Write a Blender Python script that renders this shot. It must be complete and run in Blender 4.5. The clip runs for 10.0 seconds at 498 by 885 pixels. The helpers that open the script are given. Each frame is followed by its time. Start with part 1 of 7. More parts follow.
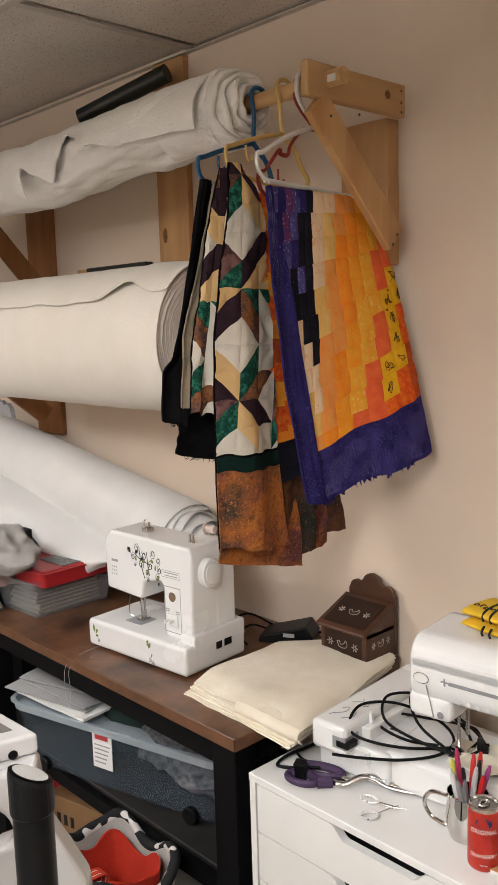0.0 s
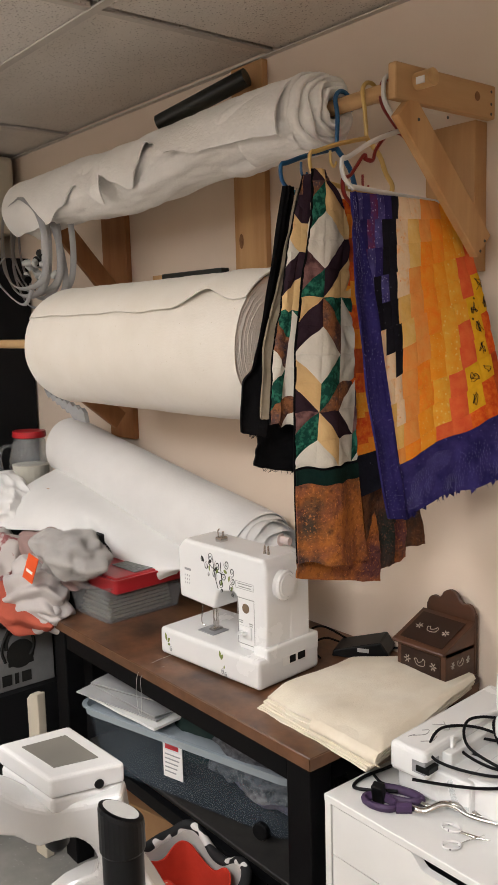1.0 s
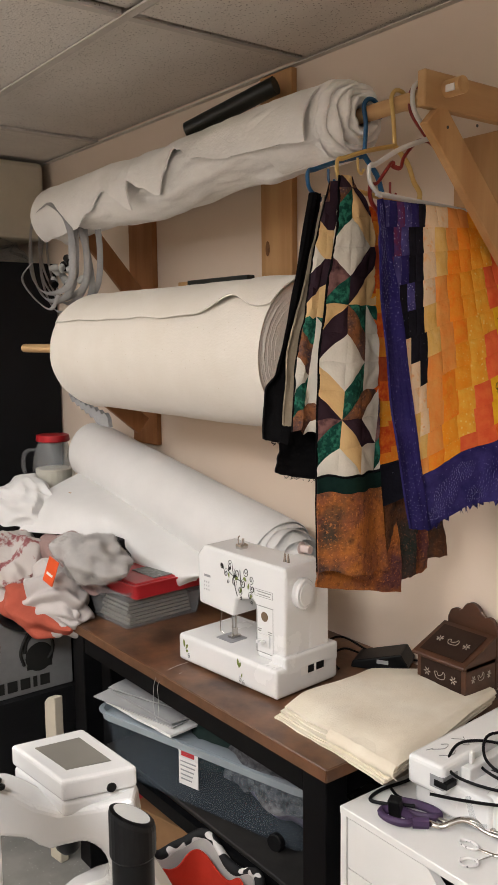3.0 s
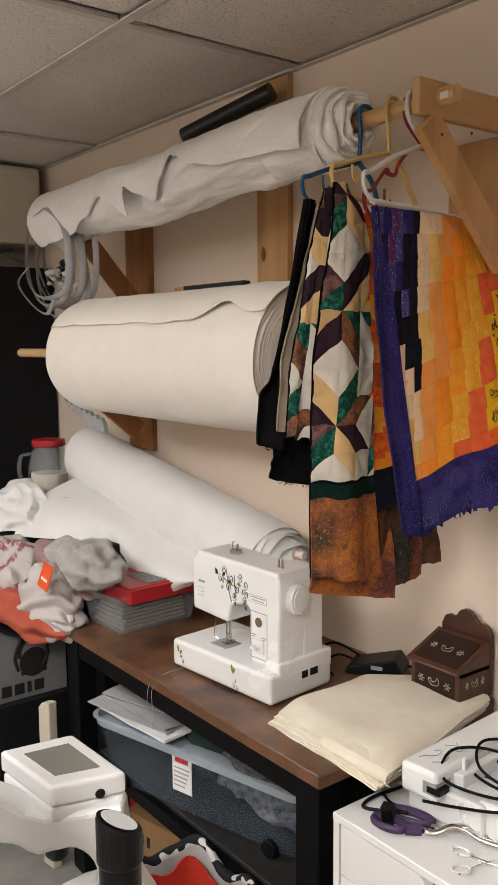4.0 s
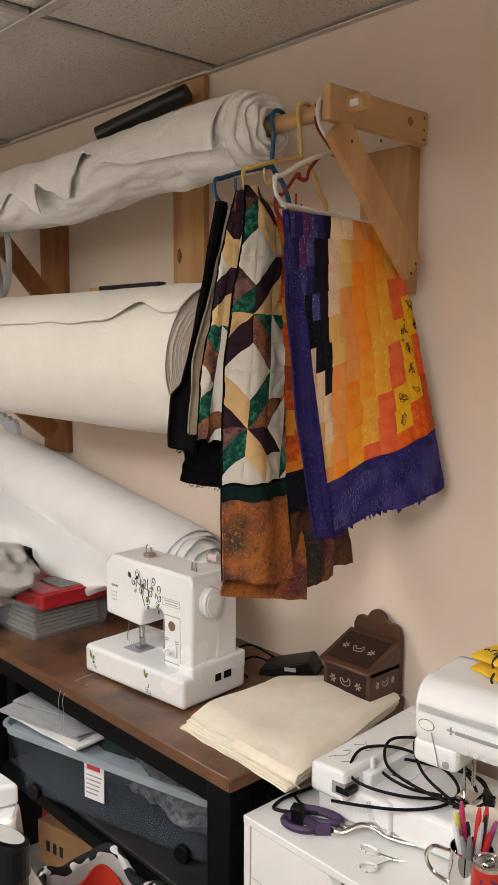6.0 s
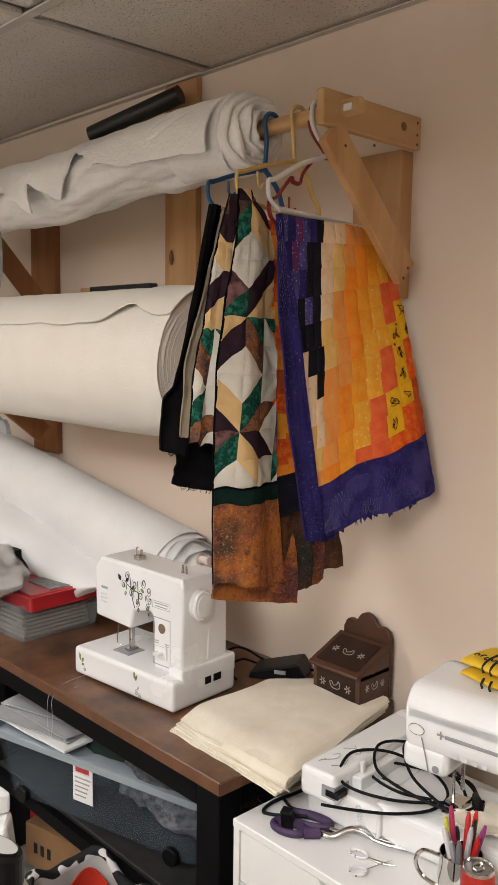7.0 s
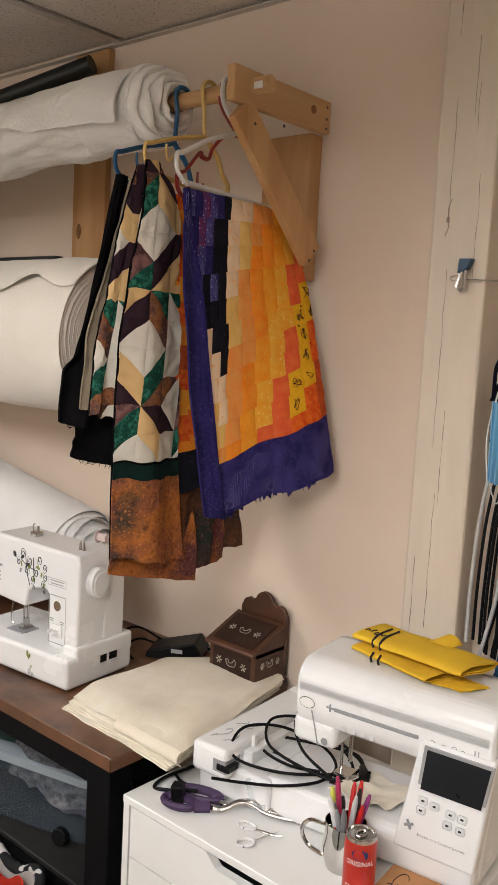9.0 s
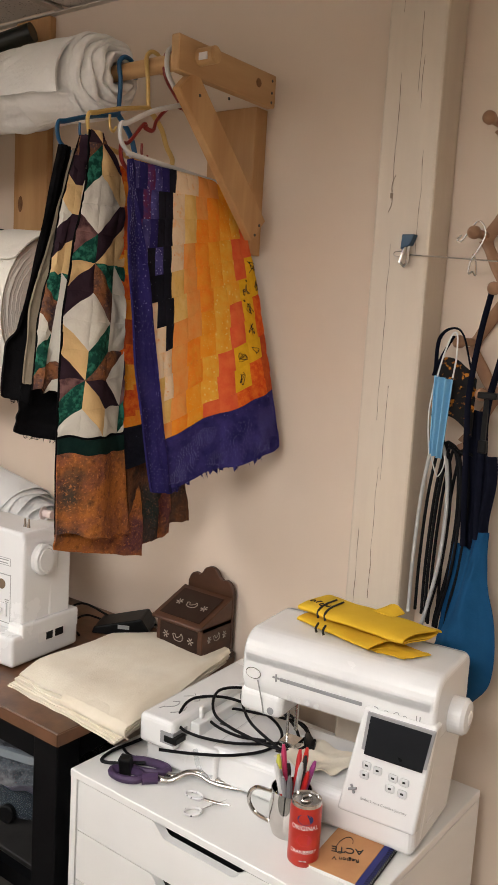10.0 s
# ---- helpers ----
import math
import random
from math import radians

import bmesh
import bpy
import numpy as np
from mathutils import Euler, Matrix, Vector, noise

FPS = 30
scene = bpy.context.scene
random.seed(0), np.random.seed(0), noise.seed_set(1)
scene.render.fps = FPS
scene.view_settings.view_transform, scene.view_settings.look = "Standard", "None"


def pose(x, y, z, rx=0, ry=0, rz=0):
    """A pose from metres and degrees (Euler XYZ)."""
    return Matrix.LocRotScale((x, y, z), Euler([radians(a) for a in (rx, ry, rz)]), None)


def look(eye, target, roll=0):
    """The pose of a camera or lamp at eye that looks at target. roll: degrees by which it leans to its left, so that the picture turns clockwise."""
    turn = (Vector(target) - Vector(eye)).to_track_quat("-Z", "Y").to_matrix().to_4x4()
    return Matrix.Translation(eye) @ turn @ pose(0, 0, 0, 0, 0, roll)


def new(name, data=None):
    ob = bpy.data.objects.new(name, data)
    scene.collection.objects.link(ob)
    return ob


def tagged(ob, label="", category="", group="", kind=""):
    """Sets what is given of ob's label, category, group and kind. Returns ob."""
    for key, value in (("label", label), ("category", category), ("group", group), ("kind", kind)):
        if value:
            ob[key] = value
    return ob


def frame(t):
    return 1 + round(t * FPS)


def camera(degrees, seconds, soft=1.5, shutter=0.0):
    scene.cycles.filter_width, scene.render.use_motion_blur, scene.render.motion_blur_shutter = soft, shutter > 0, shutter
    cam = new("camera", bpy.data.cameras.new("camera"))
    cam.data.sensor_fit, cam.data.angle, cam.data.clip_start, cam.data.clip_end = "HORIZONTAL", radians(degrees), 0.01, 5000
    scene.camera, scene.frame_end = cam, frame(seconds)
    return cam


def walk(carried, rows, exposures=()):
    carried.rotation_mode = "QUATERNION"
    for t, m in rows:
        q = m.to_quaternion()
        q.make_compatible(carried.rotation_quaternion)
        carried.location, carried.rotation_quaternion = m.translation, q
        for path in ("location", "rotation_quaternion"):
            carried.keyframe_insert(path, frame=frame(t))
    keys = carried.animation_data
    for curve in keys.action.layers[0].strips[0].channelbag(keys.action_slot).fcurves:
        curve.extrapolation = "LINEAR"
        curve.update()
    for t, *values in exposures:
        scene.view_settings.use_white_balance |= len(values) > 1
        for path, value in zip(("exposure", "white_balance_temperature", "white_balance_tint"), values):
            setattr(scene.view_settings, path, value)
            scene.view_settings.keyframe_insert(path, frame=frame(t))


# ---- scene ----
cam = camera(32.7, 10.0, 1.15)
PATH = [
    (0, (0.035, 0.053, 1.625), (-1.409, 1.409, 1.348), -1.7),
    (0.5, (-0.007, 0.05, 1.645), (-1.503, 1.348, 1.369), -1.8),
    (1, (-0.015, 0.054, 1.643), (-1.557, 1.299, 1.372), -1.5),
    (1.5, (-0.02, 0.052, 1.64), (-1.578, 1.278, 1.372), -1.3),
    (2, (-0.021, 0.052, 1.636), (-1.592, 1.262, 1.375), -1.1),
    (3.5, (-0.016, 0.065, 1.636), (-1.594, 1.27, 1.394), -0.5),
    (4, (-0.013, 0.066, 1.637), (-1.589, 1.275, 1.401), -0.4),
    (4.5, (-0.006, 0.07, 1.637), (-1.577, 1.288, 1.411), -0.2),
    (5, (-0.001, 0.08, 1.635), (-1.557, 1.316, 1.409), -0.2),
    (5.5, (-0.003, 0.086, 1.634), (-1.491, 1.403, 1.407), 0.1),
    (6, (-0.001, 0.09, 1.637), (-1.463, 1.435, 1.406), 0.3),
    (7.5, (-0.01, 0.085, 1.646), (-1.439, 1.465, 1.417), 1.3),
    (8, (-0.011, 0.085, 1.639), (-1.428, 1.479, 1.417), 2.1),
    (8.5, (-0.011, 0.089, 1.629), (-1.413, 1.498, 1.404), 2.5),
    (9, (0.008, 0.097, 1.615), (-1.28, 1.607, 1.37), 3.1),
    (9.5, (0.022, 0.085, 1.61), (-1.175, 1.665, 1.34), 3.5),
    (10, (0.014, 0.093, 1.605), (-1.171, 1.679, 1.32), 3.4),
]
walk(cam, [(t, look(eye, target, roll)) for t, eye, target, roll in PATH])

# ---- light ----
world = bpy.data.worlds.new("world")
scene.world = world
world.use_nodes = True
world.node_tree.nodes["Background"].inputs[0].default_value = (0.9, 0.85, 0.8, 1)
world.node_tree.nodes["Background"].inputs[1].default_value = 0.02

WALL_Y, CEIL, TABLE, CAB = 1.70, 2.398, 0.785, 0.722


LAMPS = ((-2.5, -0.2, 1.15, 0.4, 40), (-0.3, -0.6, 1.15, 0.4, 94), (-2.6, -1.9, 1.15, 0.4, 30))
LAMP_DROP = 0.24


def assumed_strip_lamp(x, y, sx, sy, watts):
    """An assumed, unseen hanging strip: half its light goes down, half up to brighten the ceiling."""
    # the upward lamp is added to lift the ceiling and upper wall
    for share, lift, flip in ((0.48, -0.012, 0.0), (0.52, 0.012, math.pi)):
        data = bpy.data.lights.new("strip_light", "AREA")
        data.shape, data.size, data.size_y, data.energy = "RECTANGLE", sx, sy, watts * share
        data.color = (0.965, 0.975, 1.0)
        ob = new("strip_light", data)
        ob.matrix_basis = Matrix.Translation((x, y, CEIL - LAMP_DROP + lift)) @ Matrix.Rotation(flip, 4, "X")


for lamp in LAMPS:
    assumed_strip_lamp(*lamp)
scene.view_settings.exposure = 0.0


# ---- materials ----
def node(nt, kind, **values):
    n = nt.nodes.new(kind)
    for k, v in values.items():
        n.inputs[k.replace("_", " ")].default_value = v
    return n


def rgba(c):
    return (*c, 1.0)


def mat(name, c1, c2=None, scale=8.0, rough=0.6, metal=0.0, bump=0.15, bump_scale=60.0, spread=0.15, detail=5.0,
        stretch=(1, 1, 1), coat=0.0, spec=None, dist=0.002, sheen=0.0, lo=0.35, hi=0.65, speck=None, trans=0.0, rand=0.0):
    """A principled surface: two colours mixed by noise, fine relief, uneven gloss."""
    m = bpy.data.materials.new(name)
    m.use_nodes = True
    nt = m.node_tree
    b = nt.nodes["Principled BSDF"]
    c2 = c2 or tuple(x * 0.86 for x in c1)
    tc = node(nt, "ShaderNodeTexCoord")
    mp = nt.nodes.new("ShaderNodeMapping")
    mp.inputs["Scale"].default_value = stretch
    nt.links.new(tc.outputs["Object"], mp.inputs[0])
    n1 = node(nt, "ShaderNodeTexNoise", Scale=scale, Detail=detail, Roughness=0.6)
    nt.links.new(mp.outputs[0], n1.inputs["Vector"])
    ramp = nt.nodes.new("ShaderNodeValToRGB")
    ramp.color_ramp.elements[0].position, ramp.color_ramp.elements[1].position = lo, hi
    ramp.color_ramp.elements[0].color, ramp.color_ramp.elements[1].color = rgba(c1), rgba(c2)
    nt.links.new(n1.outputs["Fac"], ramp.inputs[0])
    out = ramp.outputs[0]
    n2 = node(nt, "ShaderNodeTexNoise", Scale=bump_scale, Detail=4.0)
    nt.links.new(mp.outputs[0], n2.inputs["Vector"])
    if speck:
        vor = node(nt, "ShaderNodeTexVoronoi", Scale=speck[1])
        nt.links.new(mp.outputs[0], vor.inputs["Vector"])
        r2 = nt.nodes.new("ShaderNodeValToRGB")
        r2.color_ramp.elements[0].position, r2.color_ramp.elements[1].position = speck[2], speck[2] + 0.04
        r2.color_ramp.elements[0].color, r2.color_ramp.elements[1].color = (1, 1, 1, 1), (0, 0, 0, 1)
        nt.links.new(vor.outputs["Distance"], r2.inputs[0])
        mx = nt.nodes.new("ShaderNodeMix")
        mx.data_type = "RGBA"
        nt.links.new(r2.outputs[0], mx.inputs[0])
        nt.links.new(out, mx.inputs[6])
        mx.inputs[7].default_value = rgba(speck[0])
        out = mx.outputs[2]
    if rand:
        oi = nt.nodes.new("ShaderNodeObjectInfo")
        mr = nt.nodes.new("ShaderNodeMapRange")
        mr.inputs[3].default_value, mr.inputs[4].default_value = 1 - rand, 1 + rand
        nt.links.new(oi.outputs["Random"], mr.inputs[0])
        hs = nt.nodes.new("ShaderNodeHueSaturation")
        nt.links.new(mr.outputs[0], hs.inputs["Value"])
        nt.links.new(out, hs.inputs["Color"])
        out = hs.outputs[0]
    nt.links.new(out, b.inputs["Base Color"])
    rr = nt.nodes.new("ShaderNodeMapRange")
    rr.inputs[3].default_value, rr.inputs[4].default_value = max(0.02, rough - spread / 2), min(1, rough + spread / 2)
    nt.links.new(n1.outputs["Fac"], rr.inputs[0])
    nt.links.new(rr.outputs[0], b.inputs["Roughness"])
    b.inputs["Metallic"].default_value = metal
    b.inputs["Specular IOR Level"].default_value = spec if spec is not None else (0.5 if rough < 0.45 else 0.25)
    b.inputs["Coat Weight"].default_value = coat
    b.inputs["Sheen Weight"].default_value = sheen
    b.inputs["Transmission Weight"].default_value = trans
    if bump:
        bp = nt.nodes.new("ShaderNodeBump")
        bp.inputs["Strength"].default_value, bp.inputs["Distance"].default_value = bump, dist
        nt.links.new(n2.outputs["Fac"], bp.inputs["Height"])
        nt.links.new(bp.outputs[0], b.inputs["Normal"])
    return m


def clear_plastic(name, tint, alpha=0.35, rough=0.25):
    """Thin cloudy plastic: part see-through, part milky gloss."""
    m = bpy.data.materials.new(name)
    m.use_nodes = True
    nt = m.node_tree
    b = nt.nodes["Principled BSDF"]
    b.inputs["Base Color"].default_value, b.inputs["Roughness"].default_value = rgba(tint), rough
    tr = nt.nodes.new("ShaderNodeBsdfTransparent")
    tr.inputs[0].default_value = (0.94, 0.96, 0.97, 1)
    mx = nt.nodes.new("ShaderNodeMixShader")
    n = node(nt, "ShaderNodeTexNoise", Scale=9.0, Detail=4.0)
    mr = nt.nodes.new("ShaderNodeMapRange")
    mr.inputs[3].default_value, mr.inputs[4].default_value = alpha - 0.03, alpha + 0.03
    nt.links.new(n.outputs["Fac"], mr.inputs[0])
    nt.links.new(mr.outputs[0], mx.inputs[0])
    nt.links.new(tr.outputs[0], mx.inputs[1])
    nt.links.new(b.outputs[0], mx.inputs[2])
    nt.links.new(mx.outputs[0], nt.nodes["Material Output"].inputs[0])
    return m


M_WALL = mat("wall_paint", (0.75, 0.622, 0.505), (0.71, 0.588, 0.475), 1.3, 0.62, bump=0.12, bump_scale=220, dist=0.001)
M_POST = mat("post_paint", (0.68, 0.59, 0.48), (0.62, 0.53, 0.43), 5, 0.45, bump=0.25, bump_scale=40, stretch=(3, 3, 0.4))
M_CRACK = mat("timber_crack", (0.25, 0.19, 0.14), rough=0.9)
M_TILE = mat("ceiling_tile", (0.74, 0.69, 0.63), (0.67, 0.62, 0.56), 3, 0.9, bump=0.6, bump_scale=160, dist=0.002,
             speck=((0.33, 0.29, 0.25), 110.0, 0.2))
M_TEE = mat("ceiling_tee", (0.6, 0.55, 0.49), rough=0.5, bump=0)
M_FLOOR = mat("concrete_floor", (0.24, 0.23, 0.21), (0.17, 0.165, 0.15), 6, 0.6, bump=0.3, bump_scale=50, speck=((0.34, 0.33, 0.31), 60.0, 0.09))
M_PINE = mat("pine", (0.62, 0.37, 0.17), (0.47, 0.25, 0.1), 14, 0.5, bump=0.2, bump_scale=90, stretch=(1, 1, 0.12), rand=0.12)
M_PINE_Y = mat("pine_arm", (0.64, 0.4, 0.2), (0.5, 0.29, 0.125), 14, 0.5, bump=0.2, bump_scale=90, stretch=(1, 0.12, 1), rand=0.12)
M_PINE_X = mat("pine_dowel", (0.7, 0.46, 0.23), (0.52, 0.31, 0.14), 18, 0.5, bump=0.2, bump_scale=90, stretch=(0.08, 1, 1))
M_REDWOOD = mat("stained_pine", (0.35, 0.155, 0.06), (0.24, 0.1, 0.035), 14, 0.5, bump=0.2, bump_scale=90, stretch=(1, 1, 0.12))
M_KNOT = mat("knot", (0.13, 0.055, 0.02), (0.25, 0.12, 0.05), 60, 0.6, bump=0)
M_SCREW = mat("screw_steel", (0.1, 0.09, 0.08), rough=0.4, metal=0.8, bump=0)
M_BAT = mat("batting", (0.86, 0.84, 0.81), (0.8, 0.78, 0.75), 7, 0.95, bump=0.5, bump_scale=120, sheen=0.3, dist=0.003)
M_BAT2 = mat("cotton_batting", (0.8, 0.745, 0.66), (0.755, 0.695, 0.6), 5, 0.95, bump=0.4, bump_scale=180, sheen=0.3, dist=0.002, speck=((0.62, 0.53, 0.4), 60.0, 0.045))
M_INTER = mat("interfacing", (0.78, 0.77, 0.75), (0.72, 0.71, 0.69), 4, 0.6, bump=0.2, bump_scale=140, sheen=0.2)
M_THIN = clear_plastic("thin_interfacing", (0.8, 0.79, 0.77), 0.8, 0.7)
M_TABLE = mat("rustic_tabletop", (0.19, 0.085, 0.038), (0.045, 0.02, 0.011), 7, 0.32, bump=0.15, bump_scale=40, detail=9, spread=0.2, lo=0.38, hi=0.66)
M_EDGE = mat("tabletop_edge", (0.15, 0.065, 0.03), (0.1, 0.045, 0.02), 20, 0.4, bump=0)
M_BLACK = mat("black_steel", (0.003, 0.003, 0.0035), (0.005, 0.005, 0.0055), 20, 0.5, bump=0.1, spec=0.08)
M_WHITE = mat("white_lacquer", (0.78, 0.77, 0.745), (0.74, 0.73, 0.705), 3, 0.35, bump=0.03, bump_scale=200)
M_PLASTIC = mat("white_plastic", (0.8, 0.8, 0.79), (0.77, 0.77, 0.76), 5, 0.25, bump=0.02, bump_scale=300, coat=0.25)
M_GREY = mat("grey_plastic", (0.3, 0.3, 0.31), rough=0.4, bump=0)
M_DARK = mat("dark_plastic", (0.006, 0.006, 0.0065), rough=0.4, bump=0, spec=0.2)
M_SCREEN = mat("screen_glass", (0.012, 0.013, 0.015), (0.016, 0.017, 0.02), rough=0.3, bump=0, coat=0.0, spec=0.2)
M_LCD = mat("lcd_grey", (0.2, 0.19, 0.165), (0.17, 0.16, 0.14), 4, 0.2, bump=0)
M_STEEL = mat("steel", (0.6, 0.58, 0.55), (0.5, 0.48, 0.46), 30, 0.22, metal=1.0, bump=0.05)
M_CHROME = mat("polished_mug", (0.62, 0.6, 0.57), (0.55, 0.53, 0.5), 30, 0.07, metal=1.0, bump=0.0, spread=0.04)
M_CANVAS = mat("canvas", (0.77, 0.71, 0.59), (0.69, 0.61, 0.48), 7, 0.9, bump=0.35, bump_scale=260, sheen=0.2)
M_BOXWOOD = mat("stained_box", (0.085, 0.032, 0.014), (0.045, 0.018, 0.009), 14, 0.4, bump=0.15, stretch=(0.3, 1, 1))
M_BOXDARK = mat("painted_panel", (0.03, 0.014, 0.009), rough=0.45, bump=0.05)
M_CHALK = mat("white_motif", (0.38, 0.33, 0.28), rough=0.8, bump=0)
M_TUB = clear_plastic("tub_plastic", (0.3, 0.36, 0.43), 0.06, 0.3)
M_RIM = clear_plastic("tub_rim", (0.6, 0.66, 0.71), 0.38, 0.3)
M_TUBCLEAR = clear_plastic("clear_plastic", (0.7, 0.7, 0.7), 0.13)
M_RED = mat("red_plastic", (0.5, 0.022, 0.03), (0.42, 0.018, 0.024), 6, 0.35, bump=0)
M_REDCLOTH = mat("red_canvas", (0.52, 0.035, 0.015), (0.4, 0.025, 0.012), 9, 0.85, bump=0.3, bump_scale=200)
M_YELLOW = mat("yellow_cloth", (0.74, 0.47, 0.03), (0.68, 0.41, 0.025), 9, 0.75, bump=0.25, bump_scale=150)
M_BLUE = mat("blue_cotton", (0.006, 0.07, 0.17), (0.004, 0.05, 0.125), 8, 0.9, bump=0.3, bump_scale=240)
M_NAVY = mat("navy_cloth", (0.005, 0.006, 0.012), (0.008, 0.009, 0.018), 9, 0.9, spec=0.05, bump=0.3, bump_scale=200)
M_MASK = mat("mask_blue", (0.2, 0.45, 0.66), (0.24, 0.5, 0.7), 8, 0.85, bump=0.2, bump_scale=260)
M_CORD = mat("black_cord", (0.006, 0.006, 0.007), rough=0.5, bump=0, spec=0.12)
M_CORDW = mat("pale_cord", (0.5, 0.5, 0.48), rough=0.5, bump=0)
M_PURPLE = mat("purple_grip", (0.055, 0.03, 0.075), (0.07, 0.04, 0.095), 20, 0.5, bump=0.1)
M_FOAM = mat("foam", (0.55, 0.5, 0.4), (0.5, 0.45, 0.36), 6, 0.9, bump=0.3)
M_STRAP = mat("grey_strap", (0.4, 0.4, 0.4), (0.34, 0.34, 0.34), 9, 0.5, bump=0.1)
M_PEG = mat("peg_wood", (0.38, 0.22, 0.13), (0.31, 0.17, 0.1), 18, 0.5, bump=0.1)


# ---- helpers for building ----
def thing(name, at, rz=0.0, label="", category="", group="", kind=""):
    ob = new(name)
    ob.empty_display_size = 0.05
    ob.matrix_basis = pose(*at, 0, 0, rz)
    return tagged(ob, label, category, group, kind)


def part(name, bm, material, parent=None, label="", smooth=False, mats=()):
    """One bmesh as one mesh object, under its thing or part."""
    me = bpy.data.meshes.new(name)
    bm.normal_update()
    bm.to_mesh(me)
    bm.free()
    for m in (mats or (material,)):
        me.materials.append(m)
    if smooth:
        me.polygons.foreach_set("use_smooth", [True] * len(me.polygons))
        me.set_sharp_from_angle(angle=radians(42))
    ob = new(name, me)
    ob.parent = parent
    return tagged(ob, label)


def box(bm, x0, x1, y0, y1, z0, z1, bevel=0.0, seg=2):
    r = bmesh.ops.create_cube(bm, size=1.0, matrix=Matrix.LocRotScale(((x0 + x1) / 2, (y0 + y1) / 2, (z0 + z1) / 2), None, (abs(x1 - x0), abs(y1 - y0), abs(z1 - z0))))
    if bevel:
        edges = list({e for v in r["verts"] for e in v.link_edges})
        bmesh.ops.bevel(bm, geom=edges, offset=bevel, segments=seg, profile=0.5, affect="EDGES")
    return bm


def boxm(*a, **k):
    return box(bmesh.new(), *a, **k)


def prism(bm, pts, d0, d1, axis="y", bevel=0.0, seg=2):
    """A polygon of (a, b) pairs pushed from d0 to d1 along an axis."""
    def at(p, d):
        return {"x": (d, p[0], p[1]), "y": (p[0], d, p[1]), "z": (p[0], p[1], d)}[axis]
    lo = [bm.verts.new(at(p, d0)) for p in pts]
    hi = [bm.verts.new(at(p, d1)) for p in pts]
    faces = [bm.faces.new(lo), bm.faces.new(hi[::-1])]
    n = len(pts)
    faces += [bm.faces.new((lo[i], hi[i], hi[(i + 1) % n], lo[(i + 1) % n])) for i in range(n)]
    bmesh.ops.recalc_face_normals(bm, faces=faces)
    if bevel:
        edges = list({e for f in faces for e in f.edges})
        bmesh.ops.bevel(bm, geom=edges, offset=bevel, segments=seg, profile=0.5, affect="EDGES")
    return bm


def prismm(*a, **k):
    return prism(bmesh.new(), *a, **k)


def spline(pts, n=8):
    """Smooth curve through points."""
    pts = [Vector(p) for p in pts]
    q = [pts[0] * 2 - pts[1]] + pts + [pts[-1] * 2 - pts[-2]]
    out = []
    for i in range(1, len(q) - 2):
        for k in range(n):
            t = k / n
            a, b, c, d = q[i - 1:i + 3]
            out.append(0.5 * (2 * b + (c - a) * t + (2 * a - 5 * b + 4 * c - d) * t * t + (3 * b - a - 3 * c + d) * t ** 3))
    return out + [pts[-1]]


def tube(bm, pts, r, seg=8, closed=False, flat=1.0, radii=None):
    """A round (or flattened) bar along points."""
    pts = [Vector(p) for p in pts]
    n = len(pts)
    rings, up = [], None
    for i, p in enumerate(pts):
        d = (pts[(i + 1) % n] - pts[i - 1]) if closed else (pts[min(i + 1, n - 1)] - pts[max(i - 1, 0)])
        d = d.normalized() if d.length > 1e-9 else Vector((0, 0, 1))
        if up is None:
            up = d.orthogonal().normalized()
        up = (up - d * up.dot(d))
        up = up.normalized() if up.length > 1e-6 else d.orthogonal().normalized()
        side = d.cross(up)
        rr = radii[i] if radii else r
        rings.append([bm.verts.new(p + up * (rr * math.cos(2 * math.pi * k / seg)) + side * (rr * flat * math.sin(2 * math.pi * k / seg))) for k in range(seg)])
    m = n if closed else n - 1
    for i in range(m):
        a, b = rings[i], rings[(i + 1) % n]
        for k in range(seg):
            bm.faces.new((a[k], a[(k + 1) % seg], b[(k + 1) % seg], b[k]))
    if not closed:
        bm.faces.new(rings[0][::-1]), bm.faces.new(rings[-1])
    return bm


def tubem(*a, **k):
    return tube(bmesh.new(), *a, **k)


def lathe(bm, prof, at=(0, 0, 0), seg=24, axis="z"):
    """A profile of (radius, height) turned round an axis."""
    rings = []
    for r, h in prof:
        ring = []
        for k in range(seg):
            c, s = r * math.cos(2 * math.pi * k / seg), r * math.sin(2 * math.pi * k / seg)
            v = {"z": (c, s, h), "y": (c, h, s), "x": (h, c, s)}[axis]
            ring.append(bm.verts.new(Vector(v) + Vector(at)))
        rings.append(ring)
    faces = []
    for a, b in zip(rings, rings[1:]):
        faces += [bm.faces.new((a[k], a[(k + 1) % seg], b[(k + 1) % seg], b[k])) for k in range(seg)]
    if prof[0][0] > 1e-6:
        faces.append(bm.faces.new(rings[0][::-1]))
    if prof[-1][0] > 1e-6:
        faces.append(bm.faces.new(rings[-1]))
    bmesh.ops.recalc_face_normals(bm, faces=faces)
    return bm


def lathem(*a, **k):
    return lathe(bmesh.new(), *a, **k)


